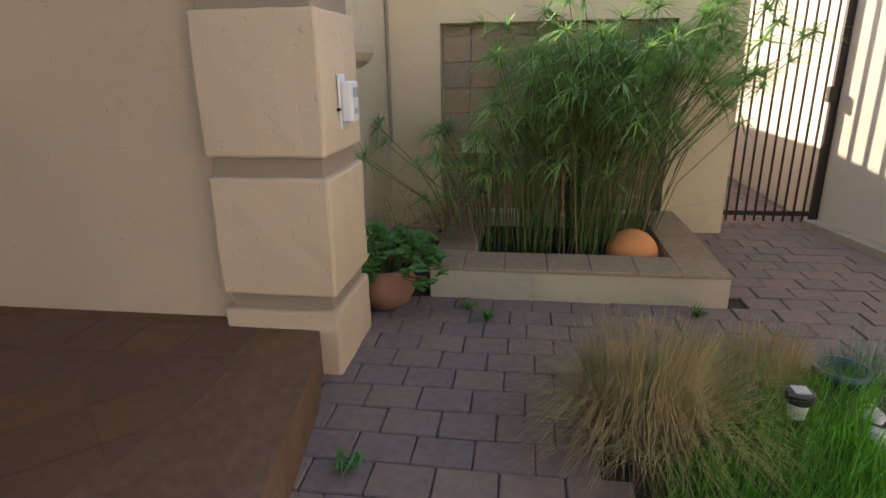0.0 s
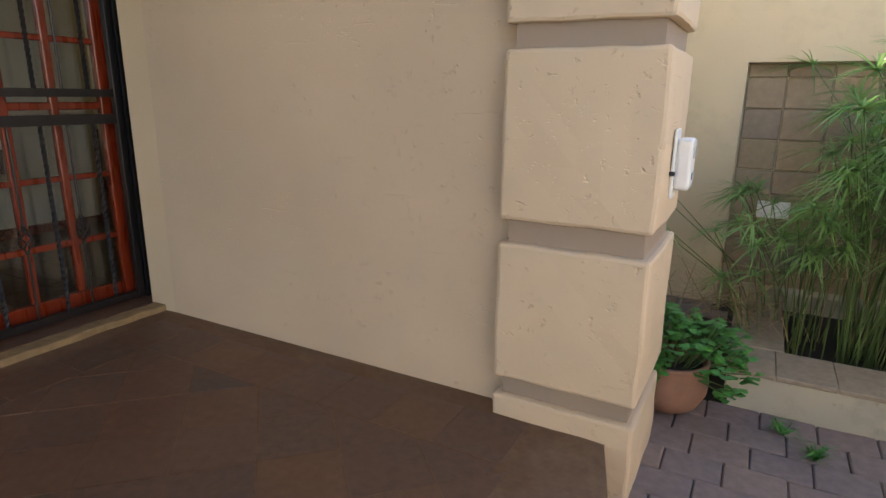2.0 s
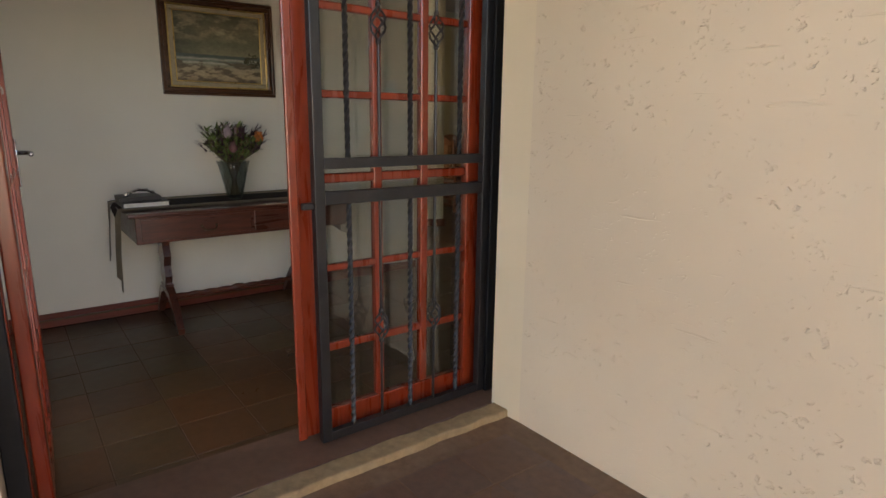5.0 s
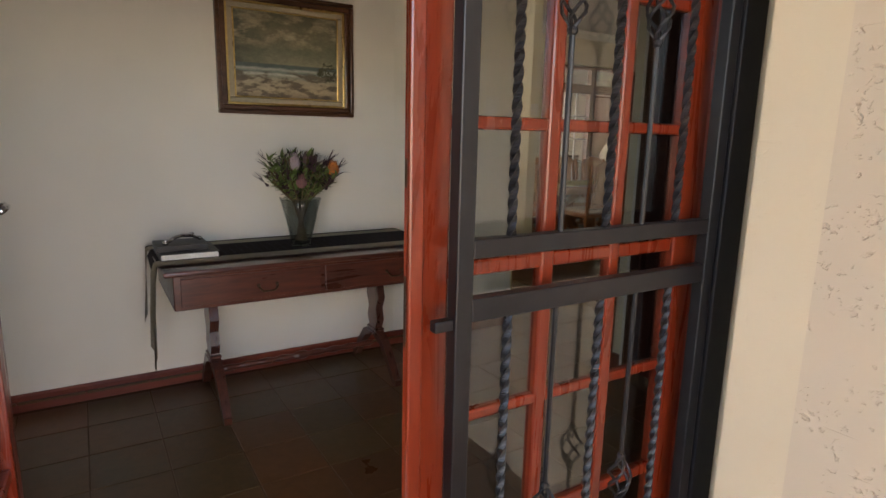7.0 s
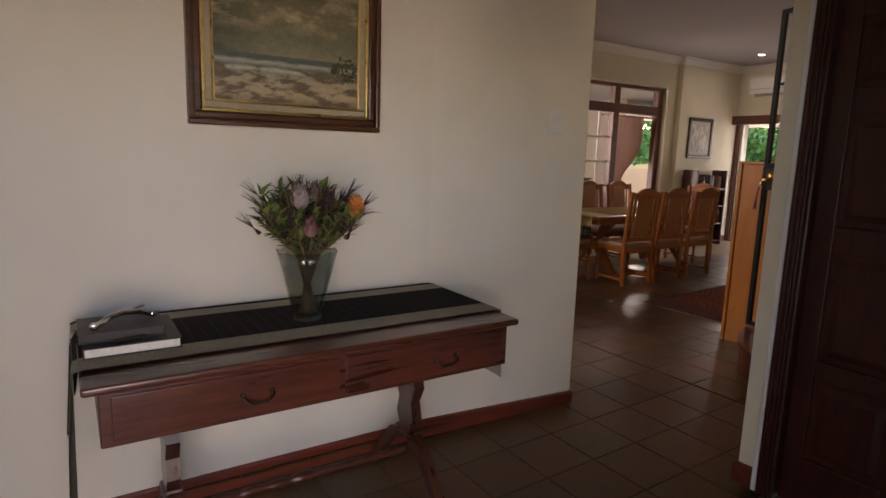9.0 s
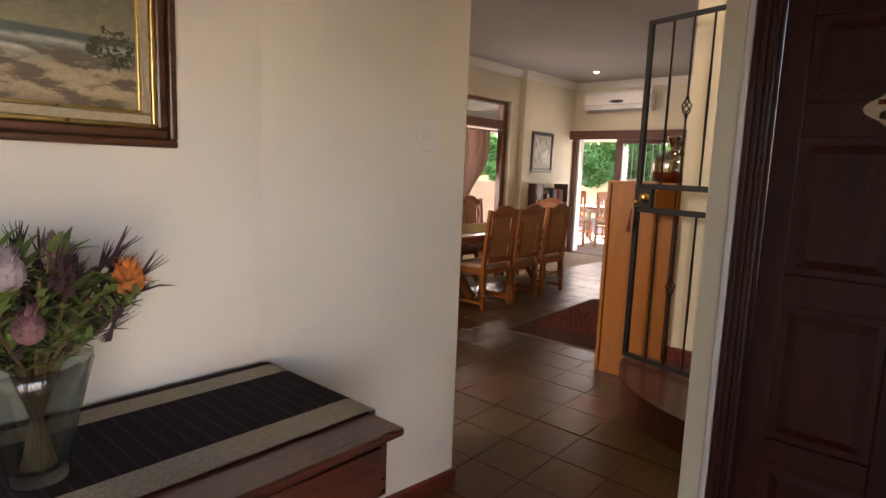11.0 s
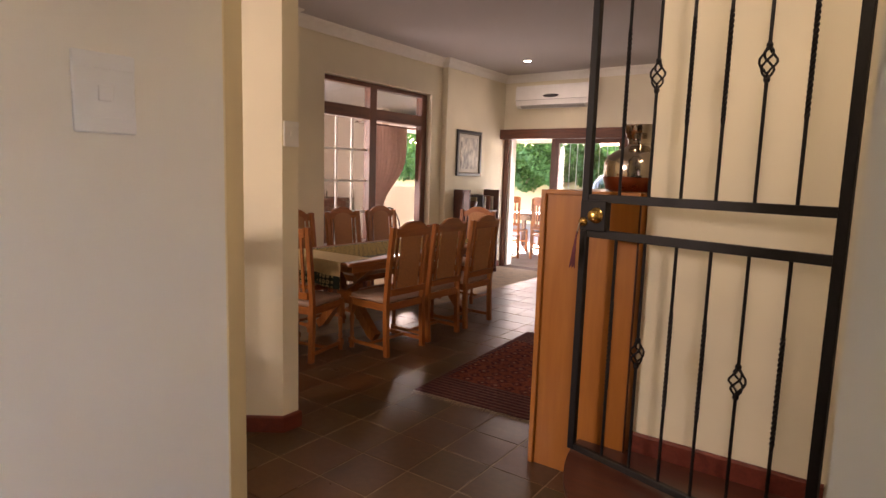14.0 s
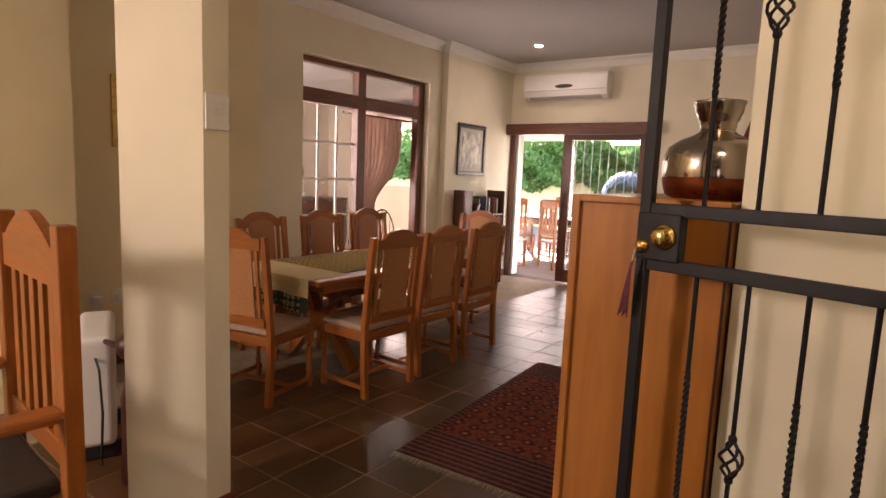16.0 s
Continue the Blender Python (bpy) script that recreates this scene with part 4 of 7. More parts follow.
# ---- hall ----
def picture(name, label, size, m, rings, art, group=""):
    """Framed picture; local x right, y up, z off the wall. rings: (width, depth, material, part name)."""
    p = thing(name, label, "picture", group)
    p.matrix_world = m
    a, b = size[0] / 2, size[1] / 2
    for w, d, mat, nm in rings:
        bm = bmesh.new()
        for x0, x1, y0, y1 in ((-a, a, b - w, b), (-a, a, -b, -b + w), (-a, -a + w, -b + w, b - w), (a - w, a, -b + w, b - w)):
            box(bm, x0, x1, y0, y1, 0.001, d, min(w, d) * 0.25, 2)
        part(nm, bm, mat, p)
        a, b = a - w, b - w
    part("canvas", cube(-a, a, -b, b, 0.003, 0.014), art, p)
    return p


def seascape():
    """Dunes, surf and clouded sky in oils, laid out on the canvas plane."""
    M = Mat("seascape_oil", (0.3, 0.3, 0.25), 0.4)
    v = M.coords()
    sep = M.node("ShaderNodeSeparateXYZ")
    M.link(v, sep.inputs[0])

    def level(out, lo, hi, wobble=None, amount=0.0):
        mp = M.node("ShaderNodeMapRange")
        mp.inputs[1].default_value, mp.inputs[2].default_value = lo, hi
        if wobble is None:
            M.link(out, mp.inputs[0])
        else:
            mad = M.node("ShaderNodeMath")
            mad.operation = "MULTIPLY_ADD"
            mad.inputs[1].default_value = amount
            M.link(wobble, mad.inputs[0])
            M.link(out, mad.inputs[2])
            M.link(mad.outputs[0], mp.inputs[0])
        return mp.outputs[0]

    brush = M.noise(9.0, M.coords((1.0, 2.6, 1)), 6, 0.65)
    # stormy sky, darker to the upper left, with lit cloud
    sky = M.ramp(level(sep.outputs[1], -0.05, 0.23), (0.0, (0.26, 0.25, 0.165)), (0.3, (0.17, 0.17, 0.11)), (0.62, (0.2, 0.18, 0.11)), (1.0, (0.1, 0.095, 0.055)))
    dark = M.ramp(level(sep.outputs[0], -0.3, 0.12, brush, 0.22), (0.25, 1.0), (0.75, 0.0))
    sky = M.mix(dark, sky, (0.085, 0.09, 0.06))
    cloud = M.ramp(M.noise(6.0, M.coords((1.0, 2.2, 1)), 5, 0.6), (0.47, 0.0), (0.6, 0.9))
    high = M.ramp(level(sep.outputs[1], 0.03, 0.2), (0.0, 0.0), (0.5, 1.0), (1.0, 0.5))
    sky = M.mix(M.mix(1.0, cloud, high, "MULTIPLY"), sky, (0.5, 0.43, 0.28))
    # sea, lines of surf, then sand with dark hummocks
    land = M.ramp(level(sep.outputs[1], -0.2325, -0.03, brush, 0.03), (0.0, (0.2, 0.15, 0.09)), (0.25, (0.46, 0.37, 0.24)), (0.52, (0.42, 0.35, 0.24)), (0.64, (0.3, 0.3, 0.23)), (0.7, (0.5, 0.49, 0.41)), (0.76, (0.14, 0.18, 0.16)), (0.84, (0.42, 0.43, 0.37)), (0.9, (0.09, 0.12, 0.115)))
    hump = M.ramp(M.noise(7.0, M.coords((1.3, 3.4, 1)), 5, 0.6), (0.47, 0.0), (0.56, 0.9))
    below = M.ramp(level(sep.outputs[1], -0.10, -0.075), (0.0, 1.0), (1.0, 0.0))
    land = M.mix(M.mix(1.0, hump, below, "MULTIPLY"), land, (0.115, 0.085, 0.055))
    c = M.mix(M.ramp(level(sep.outputs[1], -0.05, -0.044), (0.0, 0.0), (1.0, 1.0)), land, sky)
    dab = M.noise(40, M.coords((1, 1.6, 1)), 5, 0.7)
    c = M.mix(0.3, c, M.ramp(dab, (0.35, (0.2, 0.18, 0.15)), (0.65, (0.75, 0.7, 0.6))), "OVERLAY")
    M.colour(c)
    M.bump((dab, 0.3, 0.002))
    return M.m


GILT = plain("gilt", (0.62, 0.44, 0.16), 0.3, 1.0, 0.15, 30, 0.1)
LINEN = plain("linen_mount", (0.4, 0.33, 0.22), 0.9, var=0.1, scale=60, bump=0.3)
FRAME_DARK = wood("picture_frame_walnut", (0.04, 0.014, 0.006), (0.13, 0.05, 0.02), 0, 0.35, 12, 0.4)
ON_WEST = Matrix(((0, 0, 1, PW), (1, 0, 0, 0), (0, 1, 0, 0), (0, 0, 0, 1)))
sea = picture("oil_painting", "framed oil painting of dunes and surf in a walnut frame", (0.80, 0.665), Matrix.Translation((0, 1.848, 1.825)) @ ON_WEST, [(0.022, 0.045, FRAME_DARK, "outer_frame"), (0.03, 0.033, FRAME_DARK, "inner_frame"), (0.012, 0.028, GILT, "gilt_slip"), (0.028, 0.02, LINEN, "linen_mount"), (0.008, 0.024, GILT, "gilt_edge")], seascape())
# shrub on the dune in the painting
bm = bmesh.new()
rng = random.Random(3)
for i in range(170):
    a, r = rng.uniform(0, 6.28), 0.055 * math.sqrt(rng.random())
    x, y = min(0.285, 0.235 + math.cos(a) * r * 1.1), -0.075 + math.sin(a) * r * (1.0 if math.cos(a) > -0.3 else 0.5)
    bm.faces.new([bm.verts.new((x + rng.uniform(-.012, .012), y + rng.uniform(-.012, .012), 0.0146 + i * 1e-5)) for _ in range(3)])
part("painted_shrub", bm, plain("dark_olive_paint", (0.05, 0.05, 0.02), 0.5, var=0.4), sea, "dark olive painted bush")


def light_switch(m, name="light_switch", label="white plastic rocker light switch on the wall", finish=None):
    p = thing(name, label, "switch")
    p.matrix_world = m
    part("plate", cube(-0.05, 0.05, -0.068, 0.068, 0, 0.009, 0.004, 2), finish or WHITE_PLASTIC, p)
    part("cover_strip", cube(-0.049, 0.049, 0.04, 0.066, 0.009, 0.0105, 0.001), finish or WHITE_PLASTIC, p)
    part("cover_strip", cube(-0.049, 0.049, -0.066, -0.04, 0.009, 0.0105, 0.001), finish or WHITE_PLASTIC, p)
    part("rocker", cube(-0.012, 0.012, -0.014, 0.014, 0.009, 0.014, 0.003, 2), finish or WHITE_PLASTIC, p)
    return p


light_switch(pose(-5.891, 3.287, 1.602, 0, 0, -5.67) @ Matrix.Translation((-PW, 0, 0)) @ ON_WEST)


def console():
    """Long side table with a drawer front, lyre ends, splay feet and a turned stretcher."""
    p = thing("console_table", "dark mahogany console table with shaped trestle legs", "console table")
    x0, x1, y0, y1, zt = -5.93, -5.235, 1.06, 2.52, 0.765
    part("tabletop", cube(x0, x1, y0 - 0.02, y1 + 0.02, zt - 0.025, zt, 0.009, 3), MAHOGANY, p)
    part("apron", cube(x0 + 0.02, x1 - 0.025, y0 + 0.02, y1 - 0.02, 0.575, zt - 0.025, 0.004), MAHOGANY, p)
    for a, b in ((y0 + 0.05, (y0 + y1) / 2 - 0.012), ((y0 + y1) / 2 + 0.012, y1 - 0.05)):
        d = part("drawer_front", cube(x1 - 0.026, x1 - 0.014, a, b, 0.595, zt - 0.04, 0.003, 2), MAHOGANY, p)
        yc, hz = (a + b) / 2 + (0.06 if a < 1.5 else 0.06), 0.66
        bm = tube(bmesh.new(), [(x1 - 0.014, yc - 0.045, hz), (x1 + 0.008, yc - 0.045, hz - 0.006), (x1 + 0.012, yc - 0.03, hz - 0.026), (x1 + 0.012, yc + 0.03, hz - 0.026), (x1 + 0.008, yc + 0.045, hz - 0.006), (x1 - 0.014, yc + 0.045, hz)], 0.0042, 8)
        for s in (-1, 1):
            ball(bm, 0.009, (x1 - 0.012, yc + s * 0.045, hz), 10, 6)
        part("drawer_pull", bm, BRONZE, d, "aged brass drop handle", smooth=True)
    for y in (1.29, 2.24):
        xm = (x0 + x1) / 2
        prof = [(-0.075, 0.575), (0.075, 0.575), (0.06, 0.50), (0.085, 0.43), (0.05, 0.36), (0.07, 0.29), (0.045, 0.24), (0.06, 0.19), (-0.06, 0.19), (-0.045, 0.24), (-0.07, 0.29), (-0.05, 0.36), (-0.085, 0.43), (-0.06, 0.50)]
        part("trestle", slab(bmesh.new(), prof, 0.045, lambda u, w, d, y=y: (xm + u, y - 0.0225 + d, w)), MAHOGANY_Z, p)
        part("block", cube(xm - 0.16, xm + 0.16, y - 0.035, y + 0.035, 0.545, 0.575, 0.004), MAHOGANY_Z, p)
        for s in (-1, 1):
            pts = [(xm + s * 0.03, y, 0.20), (xm + s * 0.12, y, 0.165), (xm + s * 0.21, y, 0.07), (xm + s * 0.28, y, -0.025), (xm + s * 0.31, y, -0.03)]
            part("splay_foot", tube(bmesh.new(), pts, 0.036, r1=0.026, square=True), MAHOGANY_Z, p)
        for k in (0.20, 0.225):
            part("collar", cube(xm - 0.065, xm + 0.065, y - 0.03, y + 0.03, k - 0.008, k + 0.006, 0.004), MAHOGANY_Z, p)
    n = 60
    bm = bmesh.new()
    xm = (x0 + x1) / 2
    rings = []
    for i in range(n + 1):
        s = i / n
        r = 0.012 + 0.007 * abs(math.sin(s * math.pi * 9)) + (0.006 if 0.45 < s < 0.55 else 0)
        rings.append([bm.verts.new((xm + r * math.cos(k * math.pi / 5), 1.31 + s * 0.91, 0.13 + r * math.sin(k * math.pi / 5))) for k in range(10)])
    for a, b in zip(rings, rings[1:]):
        for k in range(10):
            bm.faces.new((a[k], a[(k + 1) % 10], b[(k + 1) % 10], b[k]))
    part("stretcher", bm, MAHOGANY, p, "turned bobbin stretcher", smooth=True)


console()


def woven(name, base, spots, band):
    """Plain weave with rows of small light stitches."""
    M = Mat(name, base, 0.95, spec=0.1)
    v = M.coords((1, 1, 1))
    ch = M.node("ShaderNodeTexChecker", Scale=260.0)
    M.link(v, ch.inputs[0])
    n = M.noise(180, v, 2)
    c = M.mix(0.3, base, M.ramp(n, (0.4, tuple(x * 0.5 for x in base)), (0.6, tuple(min(1, x * 1.5) for x in base))))
    if spots:
        w = M.node("ShaderNodeTexWave", Scale=7.0)
        w.bands_direction = "Y"
        M.link(v, w.inputs[0])
        row = M.ramp(w.outputs[1], (0.90, 0.0), (0.94, 1.0))
        dots = M.node("ShaderNodeTexWave", Scale=22.0)
        dots.bands_direction = "X"
        M.link(v, dots.inputs[0])
        d2 = M.ramp(dots.outputs[1], (0.55, 0.0), (0.7, 1.0))
        mul = M.node("ShaderNodeMath")
        mul.operation = "MULTIPLY"
        M.link(row, mul.inputs[0])
        M.link(d2, mul.inputs[1])
        c = M.mix(mul.outputs[0], c, band)
    M.colour(c)
    M.bump((ch.outputs[1], 0.2, 0.0015), (n, 0.3, 0.002))
    return M.m


RUN_DARK = woven("runner_dark_weave", (0.026, 0.019, 0.019), True, (0.048, 0.04, 0.06))
RUN_LIGHT = woven("runner_grey_weave", (0.33, 0.29, 0.225), False, (0, 0, 0))


def hall_runner():
    """Striped cloth that lies along the table and hangs over both ends."""
    p = thing("table_runner", "striped grey and black woven runner on the console table", "table runner")
    strips_ = [(-5.925, -5.896, RUN_DARK, "dark_edge"), (-5.895, -5.805, RUN_LIGHT, "grey_border"), (-5.804, -5.481, RUN_DARK, "dark_field"), (-5.48, -5.37, RUN_LIGHT, "grey_border")]
    for xa, xb, mat, nm in strips_:
        bm = bmesh.new()
        path = [(2.56, 0.52), (2.555, 0.60), (2.553, 0.70), (2.548, 0.768), (2.53, 0.770)] + [(2.5 - i * 0.1435, 0.770) for i in range(11)] + [(1.045, 0.770), (1.028, 0.765), (1.022, 0.70), (1.018, 0.60), (1.012, 0.50), (1.005, 0.40)]
        if nm != "grey_border":
            path = path[:-4]
        lower = [(xa - (0.1 if xb > -5.4 and z < 0.75 and y < 2 else 0), xb) for y, z in path]
        rows = []
        for i, ((y, z), (a, b)) in enumerate(zip(path, lower)):
            hang = max(0.0, 0.765 - z)
            row = []
            for k in range(7):
                x = a + (b - a) * k / 6
                yy = y + math.sin(x * 30) * 0.03 * hang * (1 if y > 2 else -1)
                if i == len(path) - 1 or i == 0:
                    z2 = z - 0.14 * max(0.0, (x + 5.9) / 0.53) * (1.0 if i else 0.4)
                else:
                    z2 = z
                row.append((bm.verts.new((x, yy, z2 + 0.002)), bm.verts.new((x, yy + (0.003 if y > 2.53 else -0.003 if y < 1.03 else 0), z2 + (0.0045 if 1.03 <= y <= 2.53 else 0.002)))))
            rows.append(row)
        for r0, r1 in zip(rows, rows[1:]):
            for k in range(6):
                bm.faces.new((r0[k][0], r0[k + 1][0], r1[k + 1][0], r1[k][0]))
                bm.faces.new((r0[k][1], r0[k + 1][1], r1[k + 1][1], r1[k][1]))
        part(nm, bm, mat, p, smooth=True)


hall_runner()


def vase():
    p = thing("flower_vase", "clear fluted glass vase with proteas and pincushions", "vase of flowers", at=(-5.585, 1.785, 0.7755))
    seg = 36
    bm = bmesh.new()
    outer = [(0.052, 0.0), (0.056, 0.012), (0.058, 0.03), (0.075, 0.12), (0.098, 0.215), (0.112, 0.262)]
    inner = [(0.106, 0.262), (0.092, 0.215), (0.069, 0.12), (0.05, 0.03), (0.02, 0.024)]
    rings = []
    for r, z in outer + inner:
        rings.append([bm.verts.new(((r + (0.003 * math.cos(12 * 2 * math.pi * i / seg) if z > 0.04 else 0)) * math.cos(2 * math.pi * i / seg), (r + (0.003 * math.cos(12 * 2 * math.pi * i / seg) if z > 0.04 else 0)) * math.sin(2 * math.pi * i / seg), z + (0.004 * math.cos(12 * 2 * math.pi * i / seg) if z > 0.25 else 0))) for i in range(seg)])
    for a, b in zip(rings, rings[1:]):
        for i in range(seg):
            bm.faces.new((a[i], a[(i + 1) % seg], b[(i + 1) % seg], b[i]))
    bm.faces.new(rings[0][::-1])
    bm.faces.new(rings[-1])
    part("glass", bm, PANE, p, smooth=True)
    rng = random.Random(17)
    st, lf, dk = bmesh.new(), [], []
    heads = []
    for i in range(46):
        a = rng.uniform(0, 6.28)
        sp = 0.215 * math.sqrt(rng.random())
        tip = Vector((math.cos(a) * sp * 0.95, math.sin(a) * sp * 1.05, 0.50 - sp * sp * 2.6 + rng.uniform(-0.06, 0.03)))
        foot = Vector((-math.cos(a) * 0.03, -math.sin(a) * 0.03, 0.03))
        mid = Vector((math.cos(a) * sp * 0.25, math.sin(a) * sp * 0.25, 0.25))
        tube(st, [foot, mid, tip], 0.0042, 5)
        heads.append(tip)
        for k in range(26):
            s = rng.uniform(0.42, 1.02)
            q = mid + (tip - mid) * ((s - 0.4) / 0.6)
            b = rng.uniform(0, 6.28)
            d = Vector((math.cos(b), math.sin(b), rng.uniform(0.1, 1.0))).normalized() * rng.uniform(0.045, 0.08)
            (dk if rng.random() < 0.24 else lf).append(((q, q + d * 0.5 + Vector((0, 0, 0.006)), q + d), 0.0085))
    for i in range(26):
        a = rng.uniform(0, 6.28)
        sp = rng.uniform(0.1, 0.2)
        tip = Vector((math.cos(a) * sp, math.sin(a) * sp * 1.1, 0.44 + rng.uniform(-0.1, 0.05)))
        for k in range(14):
            b = rng.uniform(0, 6.28)
            d = Vector((math.cos(a) + 0.5 * math.cos(b), math.sin(a) + 0.5 * math.sin(b), 0.9)).normalized() * 0.075
            dk.append(((tip - d * 0.4, tip, tip + d), 0.0055))
    tagged(part("stem", st, plain("cut_flower_stem", (0.12, 0.075, 0.03), 0.6, var=0.4), p), kind="stuff")
    strips("leaves", lf, plain("protea_leaf", (0.13, 0.18, 0.04), 0.6, var=0.4, scale=16, bump=0), p, "olive green leaves")
    strips("dark_leaves", dk, plain("purple_protea_leaf", (0.055, 0.022, 0.028), 0.6, var=0.3, scale=16, bump=0), p, "dark purple leaf tips")
    for (x, y, z), r, mat, nm, lb in (((0.07, -0.05, 0.46), 0.042, plain("pale_protea", (0.36, 0.27, 0.28), 0.9, var=0.2, scale=30, bump=0.5), "protea", "pale pink protea head"), ((0.12, -0.03, 0.36), 0.036, plain("mauve_protea", (0.20, 0.09, 0.09), 0.8, var=0.3, scale=30, bump=0.4), "protea", "mauve protea bud"), ((0.06, 0.17, 0.42), 0.042, plain("orange_pincushion", (0.62, 0.2, 0.04), 0.8, var=0.3, scale=30, bump=0.4), "pincushion", "orange pincushion bloom"), ((-0.06, 0.07, 0.47), 0.04, plain("pale_protea_b", (0.3, 0.2, 0.2), 0.9), "protea", "pale pink protea head")):
        bm = bmesh.new()
        ball(bm, r * 0.8, (x, y, z), 14, 10, 1.1)
        for k in range(130):
            b, e = rng.uniform(0, 6.28), rng.uniform(-0.3, 1.4)
            d = Vector((math.cos(b) * math.cos(e), math.sin(b) * math.cos(e), math.sin(e)))
            c = Vector((x, y, z))
            blade(bm, c + d * r * 0.6, c + d * r * 1.15 + Vector((0, 0, 0.008)), 0.0035, 0, 2)
        part(nm, bm, mat, p, lb)


vase()
GUEST_PAGE = plain("page_edges", (0.7, 0.68, 0.62), 0.9, var=0.1, scale=60)


def guest_book(y, z, w, h, d, name, label, inside=None):
    p = thing(name, label, "book", at=(-5.6, y, z))
    part("page_block", cube(-d / 2 + 0.006, d / 2 - 0.006, -w / 2 + 0.004, w / 2 - 0.006, 0.003, h - 0.003), inside or GUEST_PAGE, p)
    bm = cube(-d / 2, d / 2, -w / 2, w / 2, 0, 0.003)
    box(bm, -d / 2, d / 2, -w / 2, w / 2, h - 0.003, h)
    box(bm, -d / 2, d / 2, -w / 2, -w / 2 + 0.003, 0.003, h - 0.003)
    part("cover", bm, LEATHER, p)
    return p


guest_book(1.19, 0.7755, 0.27, 0.032, 0.30, "guest_book", "black guest book lying on the console table")
guest_book(1.165, 0.808, 0.24, 0.03, 0.2, "notebook", "black box file lying on the guest book", LEATHER)
bm = tube(bmesh.new(), [(-5.54, 1.09, 0.846), (-5.56, 1.13, 0.868), (-5.58, 1.17, 0.875), (-5.6, 1.22, 0.868), (-5.62, 1.26, 0.85)], 0.009, 10)
tube(bm, [(-5.56, 1.14, 0.87), (-5.50, 1.11, 0.866), (-5.48, 1.08, 0.868)], 0.006, 8)
tube(bm, [(-5.6, 1.2, 0.87), (-5.66, 1.21, 0.866), (-5.68, 1.24, 0.868)], 0.006, 8)
ball(bm, 0.014, (-5.54, 1.09, 0.849), 12, 8)
ball(bm, 0.012, (-5.62, 1.26, 0.851), 12, 8)
solo("silver_ornament", bm, CHROME, "small polished silver figurine lying on the books", "ornament", smooth=True)
solo("pen", tube(bmesh.new(), [(-5.47, 1.14, 0.8125), (-5.53, 1.27, 0.8125)], 0.005, 8), BLACK_PLASTIC, "black pen on the guest book", "pen")


def panel_door():
    """Dark panelled door, shut, in its moulded frame."""
    p = thing("door_2", "dark mahogany panelled door, shut, off the hall", "door", kind="structure")
    fr = [(-4.716, -4.645), (-3.835, -3.79)]
    for a, b in fr:
        part("frame", cube(a, b, 3.485, 3.66, 0.002, 2.115, 0.008, 2), DARK_DOOR, p)
    part("frame", cube(-4.645, -3.835, 3.485, 3.66, 2.06, 2.115, 0.008, 2), DARK_DOOR, p)
    for k, (d, w) in enumerate(((0.0, 0.018), (0.026, 0.014), (0.046, 0.01))):
        part("moulding", cube(-4.714 + d, -4.714 + d + w, 3.476 - 0.003 * k, 3.4849, 0.003, 2.1, 0.003, 2), DARK_DOOR, p)
    X0, X1, Y0, Y1 = -4.64, -3.84, 3.52, 3.56
    for a, b in ((X0, X0 + 0.075), ((X0 + X1) / 2 - 0.05, (X0 + X1) / 2 + 0.05), (X1 - 0.075, X1)):
        part("stile", cube(a, b, Y0, Y1, 0.012, 2.055, 0.004, 2), DARK_DOOR, p)
    rails = ((0.012, 0.22), (0.56, 0.64), (1.08, 1.18), (1.60, 1.70), (1.95, 2.055))
    for a, b in rails:
        for c, d in ((X0 + 0.075, (X0 + X1) / 2 - 0.05), ((X0 + X1) / 2 + 0.05, X1 - 0.075)):
            part("rail", cube(c, d, Y0, Y1, a, b, 0.004, 2), DARK_DOOR, p)
    for (a, b), (c, d) in zip(rails, rails[1:]):
        for e, f in ((X0 + 0.075, (X0 + X1) / 2 - 0.05), ((X0 + X1) / 2 + 0.05, X1 - 0.075)):
            bm = cube(e, f, Y0 + 0.014, Y1 - 0.014, b, c)
            g = bmesh.ops.create_cube(bm, size=1.0)
            for v in g["verts"]:
                k = 0.5 if v.co.y > 0 else 1.0
                ins = 0.022 if v.co.y > 0 else 0.05
                v.co = Vector(((e + ins) if v.co.x < 0 else (f - ins), Y0 + 0.0145 if v.co.y > 0 else Y0 + 0.003, (b + ins) if v.co.z < 0 else (c - ins)))
            part("panel", bm, DARK_DOOR, p)
    part("edge_bead", cube(-4.738, -4.716, 3.478, 3.499, 0.002, 2.13, 0.006, 2), WHITE_PLASTIC, p, "white painted edge bead")


panel_door()


sg = thing("door_sign", "small cream door plaque with a gilt edge", "sign", at=(-4.335, 3.519, 1.675))
SIGN = plain("cream_enamel", (0.62, 0.5, 0.33), 0.4, var=0.08)
pts = [(0.075 * math.cos(t) * (1 + 0.12 * math.cos(4 * t)), 0.05 * math.sin(t) * (1 + 0.12 * math.cos(4 * t))) for t in [i * math.pi / 16 for i in range(32)]]
part("rim", slab(bmesh.new(), [(u * 1.08, w * 1.1) for u, w in pts], 0.004, lambda u, w, d: (u, -d, w)), BRONZE, sg, "bronze rim")
part("plate", slab(bmesh.new(), pts, 0.006, lambda u, w, d: (u, -d, w)), SIGN, sg)
part("lettering", box(cube(-0.05, -0.012, -0.0072, -0.0062, 0.012, 0.026), -0.004, 0.05, -0.0072, -0.0062, 0.012, 0.026), RED_WOOD, sg, "brown lettering bars")
part("motif", lathe(bmesh.new(), [(0.002, 0), (0.014, 0.004), (0.012, 0.02), (0.004, 0.024)], 12, (-0.03, -0.012, -0.03)), BRONZE, sg)


